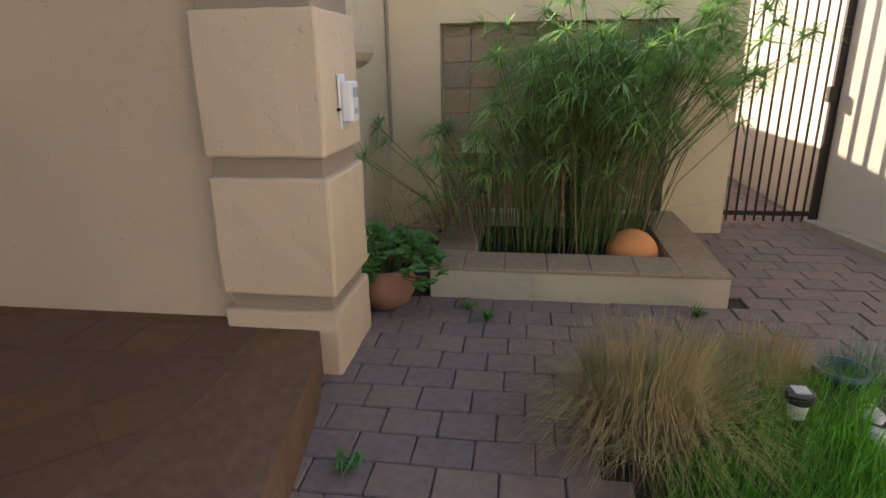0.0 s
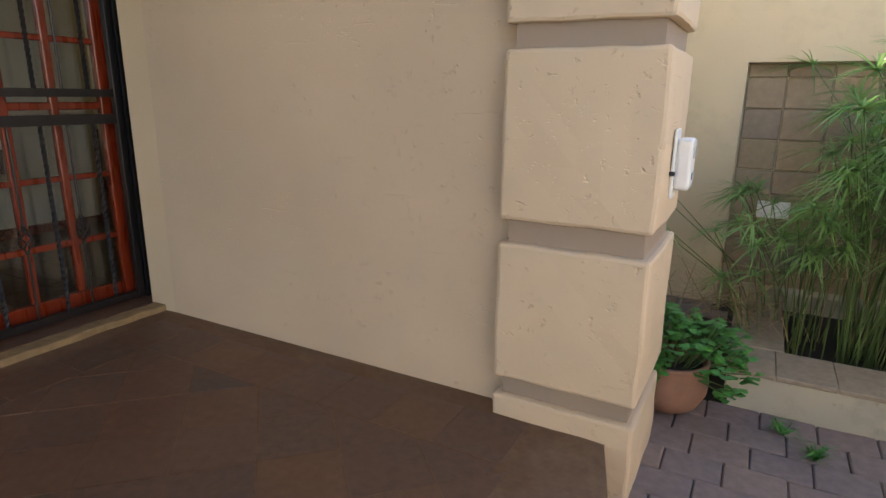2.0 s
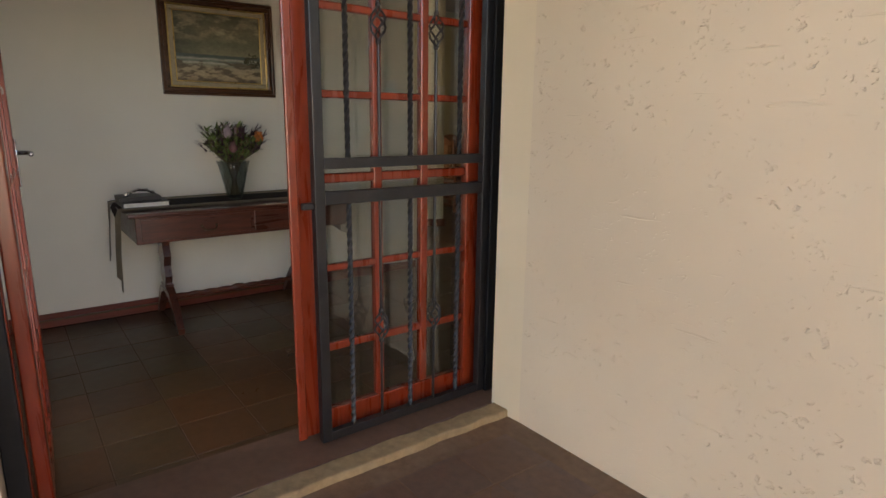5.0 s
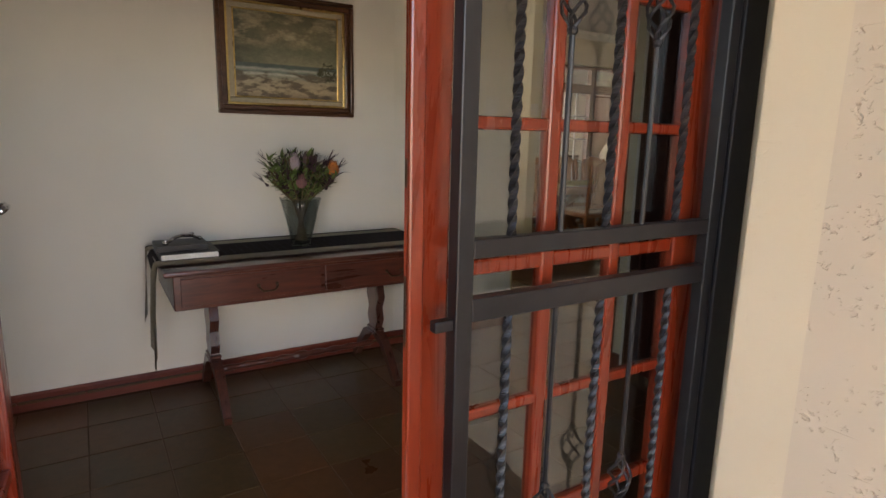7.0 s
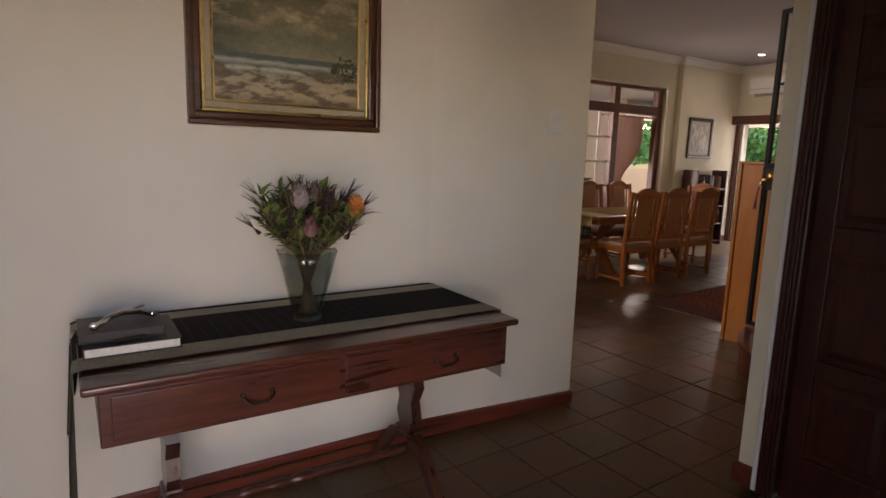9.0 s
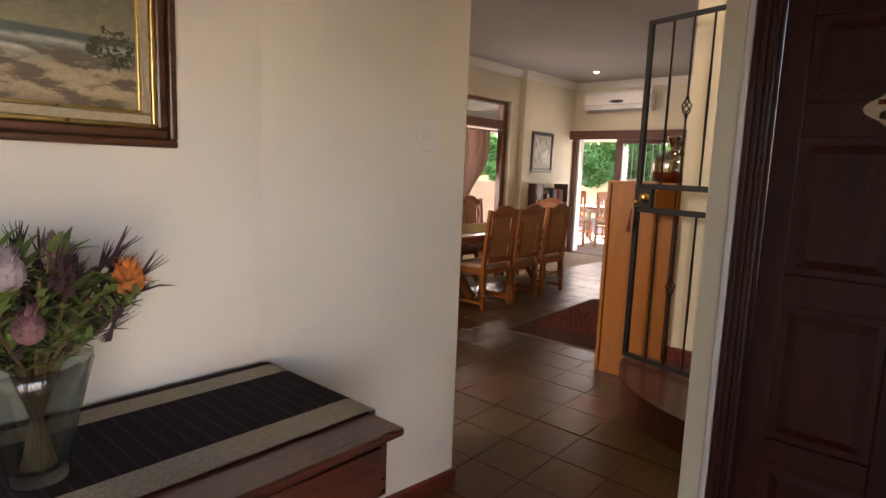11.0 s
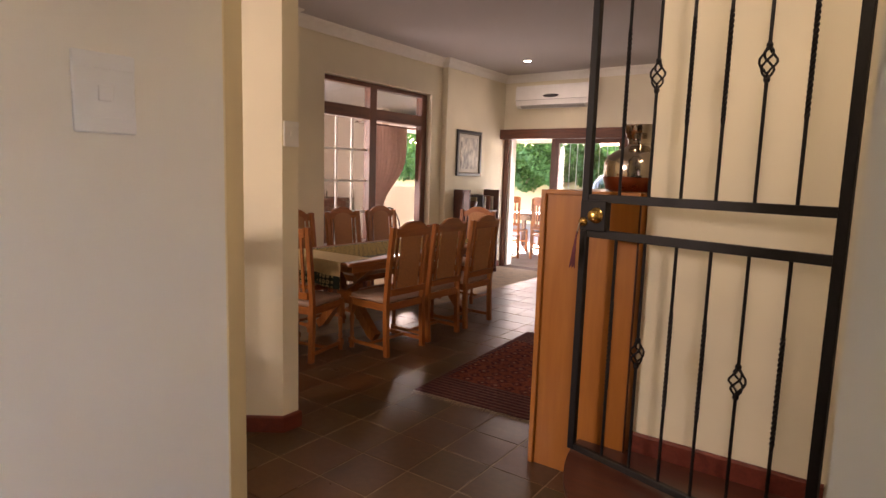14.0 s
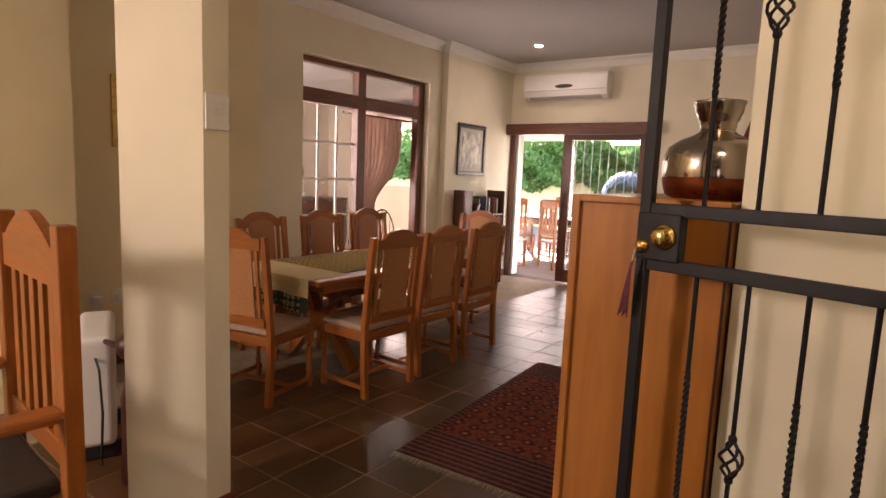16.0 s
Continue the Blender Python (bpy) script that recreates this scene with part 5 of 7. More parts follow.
# ---- stair corner: step, indoor gate, cabinet ----
def stair_step():
    c = (-4.82, 5.49)
    pts = [c] + [(c[0] + 1.0 * math.cos(a), c[1] + 1.0 * math.sin(a)) for a in [math.pi + i * math.pi / 2 / 20 for i in range(21)]]
    p = thing("stair_step", "dark wooden quarter-round bottom step", "step", kind="structure")
    part("riser", prism(bmesh.new(), pts, 0.001, 0.172), STEP_WOOD, p)
    big = [c] + [(c[0] + 1.02 * math.cos(a), c[1] + 1.02 * math.sin(a)) for a in [math.pi + i * math.pi / 2 / 20 for i in range(21)]]
    part("tread", prism(bmesh.new(), big, 0.172, 0.2), STEP_WOOD, p)


stair_step()


def indoor_gate():
    """Black wrought gate with a brass lock, standing before the stairs."""
    p = thing("indoor_gate", "black wrought-iron gate with brass lock before the stairs", "security gate", at=(-5.832, 5.312, 0), turn=-15)
    x0, x1, z0, z1 = 0.0, 1.035, 0.215, 2.47
    part("stile", cube(x0, x0 + 0.035, -0.014, 0.014, z0, z1, 0.003, 2), IRON, p)
    part("stile", cube(x1 - 0.035, x1, -0.014, 0.014, z0, z1, 0.003, 2), IRON, p)
    for a, b in ((z0, z0 + 0.03), (1.225, 1.262), (1.382, 1.418), (z1 - 0.03, z1)):
        part("rail", cube(x0 + 0.035, x1 - 0.035, -0.012, 0.012, a, b, 0.003, 2), IRON, p)
    part("lock_box", cube(x0 + 0.001, x0 + 0.135, -0.02, 0.02, 1.255, 1.39, 0.004, 2), IRON, p)
    knob = part("door_knob", bmesh.new(), BRASS, p, "polished brass knob", smooth=True)
    bm = bmesh.new()
    lathe(bm, [(0.036, 0), (0.036, 0.004), (0.03, 0.008), (0.024, 0.012), (0.024, 0.03), (0.02, 0.034)], 24)
    bmesh.ops.transform(bm, matrix=pose(x0 + 0.088, -0.02, 1.325, 90), verts=bm.verts)
    bm.to_mesh(knob.data)
    bm.free()
    for q in knob.data.polygons:
        q.use_smooth = True
    bm = lathe(bmesh.new(), [(0.022, 0), (0.022, 0.004), (0.015, 0.01), (0.012, 0.02)], 20)
    bmesh.ops.transform(bm, matrix=pose(x0 + 0.022, -0.02, 1.293, 90), verts=bm.verts)
    part("lock_cylinder", bm, BRASS, p, "brass lock cylinder", smooth=True)
    bm = tube(bmesh.new(), [(x0 + 0.02, -0.045, 1.29), (x0 + 0.015, -0.05, 1.25), (x0 + 0.0, -0.045, 1.2)], 0.003, 6)
    part("key", bm, CHROME, p, "key left in the lock")
    bm = bmesh.new()
    for k in range(7):
        tube(bm, [(x0 + 0.012, -0.05, 1.25), (x0 - 0.006 + k * 0.004, -0.05 - 0.002 * k, 1.16), (x0 - 0.022 + k * 0.005, -0.047, 1.08 + 0.006 * (k % 3))], 0.0022, 5)
    part("tassel", bm, plain("wine_red_ribbon", (0.12, 0.02, 0.035), 0.7), p, "wine-red ribbon tassel")
    n = 6
    for i in range(n):
        x = 0.185 + i * 0.1385
        for lo, hi, kz in ((z0 + 0.03, 1.225, 0.757), (1.418, z1 - 0.03, 1.9)):
            if i % 3 == 1:
                bm = rod(rod(bmesh.new(), x, 0, lo, kz - 0.055, 0.0065), x, 0, kz + 0.055, hi, 0.0065)
                part("basket_bar", basket(bm, x, 0, kz, 0.1, 0.023), IRON, p)
            else:
                bm = rod(rod(bmesh.new(), x, 0, lo, kz - 0.2, 0.0068), x, 0, kz + 0.2, hi, 0.0068)
                part("twisted_bar", twisted(bm, x, 0, kz - 0.2, kz + 0.2, 0.0092, 13.0), IRON, p)


indoor_gate()


def cabinet():
    p = thing("cabinet", "tall honey-coloured veneered sideboard against the wall", "cabinet", at=(-6.1, 5.447, 0))
    W, D, H = 0.49, 1.5, 1.427
    part("side_panel", cube(0.0, W, 0.004, 0.02, 0.002, H - 0.02), CAB_WOOD, p)
    part("edge_lipping", cube(-0.004, 0.022, -0.012, 0.02, 0.002, H, 0.003, 2), CAB_WOOD, p)
    part("edge_lipping", cube(W - 0.008, W, -0.006, 0.004, 0.002, H - 0.02, 0.002), DARK_DOOR, p, "dark reddish back edge")
    part("top", cube(-0.004, W, 0.02, D, H - 0.02, H, 0.003, 2), CAB_WOOD, p)
    part("body", cube(0.012, W, 0.02, D - 0.02, 0.06, H - 0.02), CAB_WOOD, p)
    part("edge_lipping", cube(0.022, W - 0.008, -0.012, 0.004, H - 0.022, H, 0.003, 2), CAB_WOOD, p)
    for a, b in ((0.03, 0.74), (0.75, D - 0.03)):
        d = part("door", cube(-0.008, 0.012, a, b, 0.08, H - 0.04, 0.003, 2), CAB_WOOD, p)
        part("knob", ball(bmesh.new(), 0.014, (-0.02, b - 0.06 if a < 0.5 else a + 0.06, 0.8), 12, 8), BRONZE, d)


cabinet()
UX, UY, UZ = -5.74, 5.77, 1.4275
bm = lathe(bmesh.new(), [(0.125, 0.0), (0.15, 0.012), (0.163, 0.05), (0.168, 0.10), (0.165, 0.145), (0.152, 0.175), (0.12, 0.198), (0.085, 0.212), (0.066, 0.222), (0.056, 0.23), (0.054, 0.24)], 48, (UX, UY, UZ))
jar = solo("metal_urn", bm, SILVER, "round-bellied silvered metal urn with a stepped flared neck", "urn", smooth=True)
part("neck", lathe(bmesh.new(), [(0.055, 0.236), (0.058, 0.246), (0.058, 0.262), (0.066, 0.268), (0.068, 0.285), (0.075, 0.29), (0.077, 0.318), (0.084, 0.326), (0.082, 0.33), (0.07, 0.33), (0.066, 0.29), (0.05, 0.25)], 40, (UX, UY, UZ), close=False), SILVER, jar, "stepped silver neck", smooth=True)
part("base", lathe(bmesh.new(), [(0.127, -0.0005), (0.153, 0.011), (0.166, 0.05), (0.169, 0.07)], 48, (UX, UY, UZ), close=False), plain("copper_patina", (0.25, 0.07, 0.025), 0.3, 0.9, 0.25, 14), jar, "copper-coloured lower band", smooth=True)
bt = thing("bottle", "brown glass bottle with a pale label on the cabinet", "bottle", at=(-5.68, 6.12, 1.4275))
part("body", lathe(bmesh.new(), [(0.045, 0), (0.048, 0.02), (0.048, 0.2), (0.03, 0.26), (0.017, 0.3), (0.017, 0.38)], 20), plain("brown_glass", (0.12, 0.035, 0.015), 0.15), bt, smooth=True)
part("paper_label", lathe(bmesh.new(), [(0.0485, 0.06), (0.0485, 0.16)], 20, close=False), GUEST_PAGE, bt)
solo("wall_panel", cube(-5.64, -5.602, 6.3, 6.75, 1.45, 2.2, 0.006, 2), MAHOGANY_Z, "dark red wooden shelf back on the wall", "wall shelf")
light_switch(Matrix(((0, 0, 1, -7.358), (1, 0, 0, 4.915), (0, 1, 0, 1.675), (0, 0, 0, 1))), label="white plastic light switch on the column")


# ---- dining room ----
def arch_top(w, h0, rise, n=14):
    """Outline of a panel with a shouldered, arched top."""
    pts = [(-w, 0), (w, 0), (w, h0)]
    for i in range(n + 1):
        s = 1 - 2 * i / n
        k = max(0.0, 1 - (abs(s) / 0.78) ** 2.2) if abs(s) < 0.78 else 0.0
        pts.append((s * w, h0 + 0.006 + rise * k))
    pts.append((-w, h0))
    return pts


def dining_chair():
    """High arched-back chair with cane panel, slip seat and turned front legs; faces local -y, back at +y."""
    p = thing("dining_chair", "oregon pine dining chair with cane back and rose seat", "chair", group="chairs round the dining table")
    W = 0.225
    for s in (-1, 1):
        bm = bmesh.new()
        prof = [(0.185, 0), (0.225, 0), (0.212, 0.25), (0.21, 0.46), (0.235, 0.75), (0.272, 1.06), (0.235, 1.06), (0.198, 0.75), (0.172, 0.46), (0.172, 0.25)]
        slab(bm, prof, 0.036, lambda u, w, d, s=s: (s * W - 0.018 + d, u, w))
        part("back_leg", bm, OAK, p)
        bm = lathe(bmesh.new(), [(0.021, 0.0), (0.021, 0.09), (0.015, 0.10), (0.021, 0.125), (0.014, 0.15), (0.021, 0.24), (0.022, 0.27), (0.014, 0.29), (0.022, 0.31)], 14, (s * (W - 0.005), -0.205, 0))
        box(bm, s * (W - 0.005) - 0.021, s * (W - 0.005) + 0.021, -0.226, -0.184, 0.31, 0.44)
        box(bm, s * (W - 0.005) - 0.02, s * (W - 0.005) + 0.02, -0.225, -0.185, 0.04, 0.085)
        part("front_leg", bm, OAK, p)
        part("side_rail", cube(s * W - 0.012, s * W + 0.012, -0.184, 0.175, 0.375, 0.435, 0.003), OAK_Y, p)
        part("stretcher", cube(s * W - 0.01, s * W + 0.01, -0.185, 0.19, 0.05, 0.08, 0.003), OAK_Y, p)
        # back slat beside the cane
        part("slat", slab(bmesh.new(), [(0.203, 0.52), (0.22, 0.52), (0.262, 1.0), (0.245, 1.0)], 0.022, lambda u, w, d, s=s: (s * 0.165 - 0.011 + d, u, w)), OAK, p)
    part("front_rail", cube(-W + 0.016, W - 0.016, -0.216, -0.194, 0.375, 0.435, 0.003), OAK_X, p)
    part("back_rail", cube(-W + 0.018, W - 0.018, 0.18, 0.2, 0.375, 0.435, 0.003), OAK_X, p)
    part("stretcher", cube(-W, W, -0.02, 0.0, 0.055, 0.08, 0.003), OAK_X, p)
    tilt = lambda w: 0.205 + (w - 0.46) * 0.092
    crest = [(-W + 0.018, 0.98), (W - 0.018, 0.98), (W - 0.012, 1.05)]
    for i in range(17):
        s = 1 - i / 8
        k = max(0.0, 1 - (abs(s) / 0.72) ** 2.4) if abs(s) < 0.72 else 0.0
        ear = 0.012 * math.sin(max(0.0, (abs(s) - 0.72) / 0.28) * math.pi)
        crest.append((s * (W - 0.014), 1.055 + 0.05 * k - ear))
    crest.append((-W + 0.012, 1.05))
    part("crest_rail", slab(bmesh.new(), crest, 0.026, lambda u, w, d: (u, tilt(w) - 0.004 + d, w)), OAK_X, p)
    part("lower_back_rail", slab(bmesh.new(), [(-W + 0.018, 0.5), (W - 0.018, 0.5), (W - 0.018, 0.555), (-W + 0.018, 0.555)], 0.022, lambda u, w, d: (u, tilt(w) - 0.002 + d, w)), OAK_X, p)
    cane = [(-0.125, 0.555), (0.125, 0.555), (0.125, 0.985)] + [(0.125 * math.cos(a), 0.985 + 0.06 * math.sin(a)) for a in [i * math.pi / 10 for i in range(1, 10)]] + [(-0.125, 0.985)]
    part("cane_panel", slab(bmesh.new(), cane, 0.010, lambda u, w, d: (u, tilt(w) + 0.006 + d - 0.014, w)), CANE, p, "woven cane back panel")
    bm = cube(-W + 0.006, W - 0.006, -0.228, 0.17, 0.43, 0.475, 0.018, 3)
    for v in bm.verts:
        if v.co.z > 0.455:
            v.co.z += 0.012 * (1 - (v.co.x / W) ** 2) * (1 - (v.co.y / 0.24) ** 2)
    part("seat", bm, SEAT_CLOTH, p, "rose-coloured padded seat", smooth=True)
    return p


chair = dining_chair()
chair.matrix_world = pose(-8.01, 6.50, 0.002, 0, 0, -92)
for x, y, a in ((-8.03, 7.07, -91), (-8.04, 7.68, -90), (-9.05, 6.58, 91), (-9.07, 7.25, 90), (-9.09, 7.88, 89), (-8.62, 8.62, 2)):
    copy_thing(chair, pose(x, y, 0.002, 0, 0, a))
copy_thing(chair, pose(-8.42, 5.93, 0.002, 0, 0, 192))


def dining_table():
    p = thing("dining_table", "long oregon pine dining table on curved trestle legs", "dining table")
    x0, x1, y0, y1 = -9.02, -8.06, 6.08, 8.42
    part("tabletop", cube(x0, x1, y0, y1, 0.725, 0.76, 0.012, 3), OAK_Y, p)
    part("apron", cube(x0 + 0.08, x1 - 0.08, y0 + 0.12, y1 - 0.12, 0.655, 0.725, 0.004), OAK_Y, p)
    xm = (x0 + x1) / 2
    for y in (6.55, 7.95):
        for s in (-1, 1):
            pts = [(xm + s * 0.36, y, 0.04), (xm + s * 0.31, y, 0.07), (xm + s * 0.2, y, 0.2), (xm + s * 0.1, y, 0.3), (xm + s * 0.07, y, 0.42), (xm + s * 0.14, y, 0.56), (xm + s * 0.27, y, 0.66)]
            part("curved_leg", tube(bmesh.new(), pts, 0.055, square=True), OAK, p)
        part("boss", cube(xm - 0.1, xm + 0.1, y - 0.04, y + 0.04, 0.3, 0.42, 0.008, 2), OAK, p)
    part("stretcher", cube(xm - 0.03, xm + 0.03, 6.59, 7.91, 0.32, 0.40, 0.005), OAK_Y, p)


dining_table()


def cloth_mat(name, base, motif, scale):
    """Small repeated printed motif on cotton."""
    M = Mat(name, base, 0.92, spec=0.1)
    v = M.coords()
    w = M.node("ShaderNodeTexVoronoi", Scale=scale)
    w.inputs["Randomness"].default_value = 0.0
    M.link(v, w.inputs["Vector"])
    ring = M.ramp(w.outputs["Distance"], (0.16, 0.0), (0.2, 1.0), (0.40, 1.0), (0.44, 0.0))
    dot = M.ramp(w.outputs["Distance"], (0.06, 1.0), (0.09, 0.0))
    c = M.mix(ring, base, motif)
    c = M.mix(dot, c, (0.35, 0.1, 0.03))
    M.colour(c)
    M.bump((M.noise(120, v, 2), 0.2, 0.001))
    return M.m


def dining_runner():
    p = thing("tablecloth", "cream and dark printed runner along the dining table", "table runner")
    cols = [(-8.92, -8.86, "border"), (-8.86, -8.26, "field"), (-8.26, -8.20, "border")]
    field = cloth_mat("runner_print", (0.55, 0.37, 0.10), (0.05, 0.05, 0.025), 17)
    edge = cloth_mat("runner_border_print", (0.05, 0.06, 0.04), (0.45, 0.38, 0.2), 22)
    cream = plain("runner_cream", (0.68, 0.52, 0.26), 0.9, var=0.06, scale=40)
    for a, b, nm in cols:
        part(nm, cube(a, b, 6.42, 8.38, 0.761, 0.7635), field if nm == "field" else edge, p, "patterned field" if nm == "field" else "")
    part("cream_end", cube(-8.98, -8.14, 6.072, 6.42, 0.7612, 0.764), cream, p, "plain cream end")
    # hanging end, wavy hem
    for z0, z1, mat, nm in ((0.655, 0.7625, cream, "hanging_end"), (0.56, 0.655, edge, "hem_border")):
        bm = bmesh.new()
        prev = None
        for i in range(25):
            x = -8.98 + 0.84 * i / 24
            wv = math.sin(i * 0.9) * 0.012
            row = []
            for z in (z1, (z0 + z1) / 2, z0):
                k = (0.7625 - z) / 0.2
                row.append(bm.verts.new((x, 6.066 - 0.012 * k + wv * k, z - 0.02 * k * abs(math.sin(i * 0.2)))))
            if prev:
                for j in range(2):
                    bm.faces.new((prev[j], row[j], row[j + 1], prev[j + 1]))
            prev = row
        bmesh.ops.solidify(bm, geom=bm.faces[:], thickness=0.002)
        part(nm, bm, mat, p, smooth=True)


dining_runner()


def rug_material():
    M = Mat("rug_wool", (0.12, 0.025, 0.02), 0.97, spec=0.05)
    v = M.coords()
    w = M.node("ShaderNodeTexVoronoi", Scale=9.0)
    w.inputs["Randomness"].default_value = 0.15
    w.distance = "MANHATTAN"
    M.link(v, w.inputs["Vector"])
    c = M.ramp(w.outputs["Distance"], (0.1, (0.40, 0.24, 0.15)), (0.2, (0.2, 0.035, 0.022)), (0.4, (0.07, 0.018, 0.022)), (0.55, (0.26, 0.06, 0.03)))
    c = M.mix(0.4, c, M.ramp(M.noise(45, v, 4), (0.4, (0.03, 0.012, 0.012)), (0.62, (0.24, 0.09, 0.06))))
    M.colour(c)
    M.bump((M.noise(300, v, 2), 0.5, 0.003))
    return M.m


def rug_border_material():
    M = Mat("rug_border_wool", (0.05, 0.015, 0.02), 0.97, spec=0.05)
    v = M.coords()
    s = M.node("ShaderNodeTexWave", Scale=7.0)
    s.bands_direction = "Y"
    M.link(v, s.inputs[0])
    c = M.ramp(s.outputs[1], (0.2, (0.06, 0.022, 0.026)), (0.5, (0.2, 0.05, 0.035)), (0.75, (0.045, 0.028, 0.045)), (0.95, (0.2, 0.12, 0.09)))
    c = M.mix(0.3, c, M.ramp(M.noise(60, v, 4), (0.4, (0.02, 0.01, 0.012)), (0.62, (0.2, 0.08, 0.06))))
    M.colour(c)
    M.bump((M.noise(300, v, 2), 0.5, 0.003))
    return M.m


def rug():
    p = thing("rug", "dark red woven wool rug with pale fringe", "rug", at=(-6.72, 6.82, 0.003), turn=3.5)
    a, b = 0.52, 0.95
    part("field", cube(-a + 0.05, a - 0.05, -b + 0.36, b - 0.36, 0, 0.009), rug_material(), p)
    bm = cube(-a, a, -b, -b + 0.36, 0, 0.0085)
    box(bm, -a, a, b - 0.36, b, 0, 0.0085)
    box(bm, -a, -a + 0.05, -b + 0.36, b - 0.36, 0, 0.0085)
    box(bm, a - 0.05, a, -b + 0.36, b - 0.36, 0, 0.0085)
    part("border", bm, rug_border_material(), p, "striped dark border")
    rng = random.Random(5)
    for s in (-1, 1):
        rows = []
        for i in range(150):
            x = -a + 2 * a * i / 149
            rows.append((((x, s * b, 0.006), (x + rng.uniform(-.008, .008), s * (b + 0.03), 0.004), (x + rng.uniform(-.015, .015), s * (b + rng.uniform(.045, .07)), 0.002)), 0.002))
        strips("fringe", rows, plain("wool_fringe", (0.42, 0.36, 0.26), 0.95), p, "pale knotted fringe")


rug()


def air_conditioner():
    p = thing("air_conditioner", "white split air conditioner on the wall above the doors", "air conditioner", at=(-8.77, 11.22, 2.715))
    prof = [(0, -0.16), (-0.11, -0.16), (-0.17, -0.12), (-0.195, -0.04), (-0.19, 0.13), (-0.17, 0.17), (0, 0.17)]
    part("body", slab(bmesh.new(), prof, 1.2, lambda u, w, d: (-0.6 + d, u, w)), WHITE_PLASTIC, p)
    part("louvre", slab(bmesh.new(), [(-0.115, -0.163), (-0.172, -0.124), (-0.166, -0.118), (-0.11, -0.157)], 1.04, lambda u, w, d: (-0.52 + d, u - 0.004, w - 0.003)), GREY_PLASTIC, p, "grey air louvre")
    part("grille_line", cube(-0.58, 0.58, -0.199, -0.194, -0.052, -0.044), GREY_PLASTIC, p)
    bm = lathe(bmesh.new(), [(0.13, 0), (0.128, 0.006)], 32)
    for v in bm.verts:
        v.co = Vector((v.co.x, -0.194 - v.co.z, v.co.y * 0.2 + 0.005))
    part("display", bm, BLACK_PLASTIC, p, "dark oval display")


air_conditioner()


def glazed_wall():
    """Glazed double doors with transom lights between dining room and sunroom."""
    p = thing("window_1", "brown wooden glazed doors with transom lights", "glazed door", kind="structure")
    x0, x1, y0, y1, z1 = -9.93, -9.83, 7.385, 9.355, 2.565
    ym = 8.27
    for a, b in ((y0, y0 + 0.05), (ym - 0.06, ym + 0.06), (y1 - 0.11, y1)):
        part("post", cube(x0, x1, a, b, 0.002, z1, 0.006, 2), FRAME_WOOD, p)
    for a, b in ((z1 - 0.05, z1), (2.13, 2.27)):
        for c, d in ((y0 + 0.05, ym - 0.06), (ym + 0.06, y1 - 0.11)):
            part("transom", cube(x0, x1, c, d, a, b, 0.005, 2), FRAME_WOOD_Y, p)
    for c, d in ((y0 + 0.05, ym - 0.06), (ym + 0.06, y1 - 0.11)):
        g = part("pane", cube(-9.885, -9.881, c, d, 2.27, z1 - 0.05), PANE, p)
        g.visible_shadow = False
    c, d = y0 + 0.05, ym - 0.06
    wp = plain("white_glazing_bar", (0.72, 0.7, 0.66), 0.5, var=0.04)
    for i in range(1, 5):
        z = 0.25 + i * 0.376
        part("glazing_bar", cube(-9.90, -9.88, c, d, z - 0.012, z + 0.012), wp, p, "white glazing bar")
    for i in range(1, 3):
        y = c + (d - c) * i / 3
        part("glazing_bar", cube(-9.898, -9.879, y - 0.011, y + 0.011, 0.1, 2.13), wp, p, "white glazing bar")
    g = part("pane", cube(-9.891, -9.888, c, d, 0.1, 2.13), PANE, p)
    g.visible_shadow = False
    part("bottom_rail", cube(-9.91, -9.87, c, d, 0.002, 0.1), FRAME_WOOD_Y, p)
    part("door_handle", tube(bmesh.new(), [(-9.83, ym + 0.02, 1.05), (-9.78, ym + 0.02, 1.05), (-9.775, ym - 0.06, 1.05)], 0.008, 8), BRONZE, p, "dark metal lever handle")


glazed_wall()


def curtain():
    """Gathered curtain, tied back low to one side."""
    p = thing("curtain", "gathered mauve curtain tied back beside the doorway", "curtain")
    bm = bmesh.new()
    nu, nv = 72, 26
    grid = []
    for j in range(nv + 1):
        s = j / nv
        z = 2.1 - s * 1.85
        tie = math.exp(-((z - 1.08) / 0.35) ** 2)
        if z < 1.08:
            tie = max(tie, 0.72)
        w = 0.82 * (1 - 0.62 * tie)
        left = 8.40 + 0.02 * tie
        row = []
        for i in range(nu + 1):
            t = i / nu
            fold = math.sin(t * 2 * math.pi * 11) * 0.042 * (1 - 0.35 * tie)
            sag = 0.07 * math.sin(math.pi * t) * tie if z > 1.08 else 0
            row.append(bm.verts.new((-10.06 + fold + 0.012 * math.sin(t * 60 + s * 4), left + w * t, z - sag)))
        grid.append(row)
    for a, b in zip(grid, grid[1:]):
        for i in range(nu):
            bm.faces.new((a[i], a[i + 1], b[i + 1], b[i]))
    part("drape", bm, CURTAIN, p, smooth=True)
    part("tie_band", tube(bmesh.new(), [(-10.1, 8.4, 1.1), (-10.02, 8.44, 1.07), (-10.01, 8.6, 1.05), (-10.1, 8.64, 1.07)], 0.022, 8), CURTAIN, p)
    part("rail", tube(bmesh.new(), [(-10.06, 8.2, 2.11), (-10.06, 9.34, 2.11)], 0.012, 8), FRAME_WOOD_Y, p)
    for y in (8.23, 9.32):
        part("bracket", cube(-10.065, -9.925, y - 0.012, y + 0.012, 2.1, 2.12), FRAME_WOOD_Y, p)


curtain()

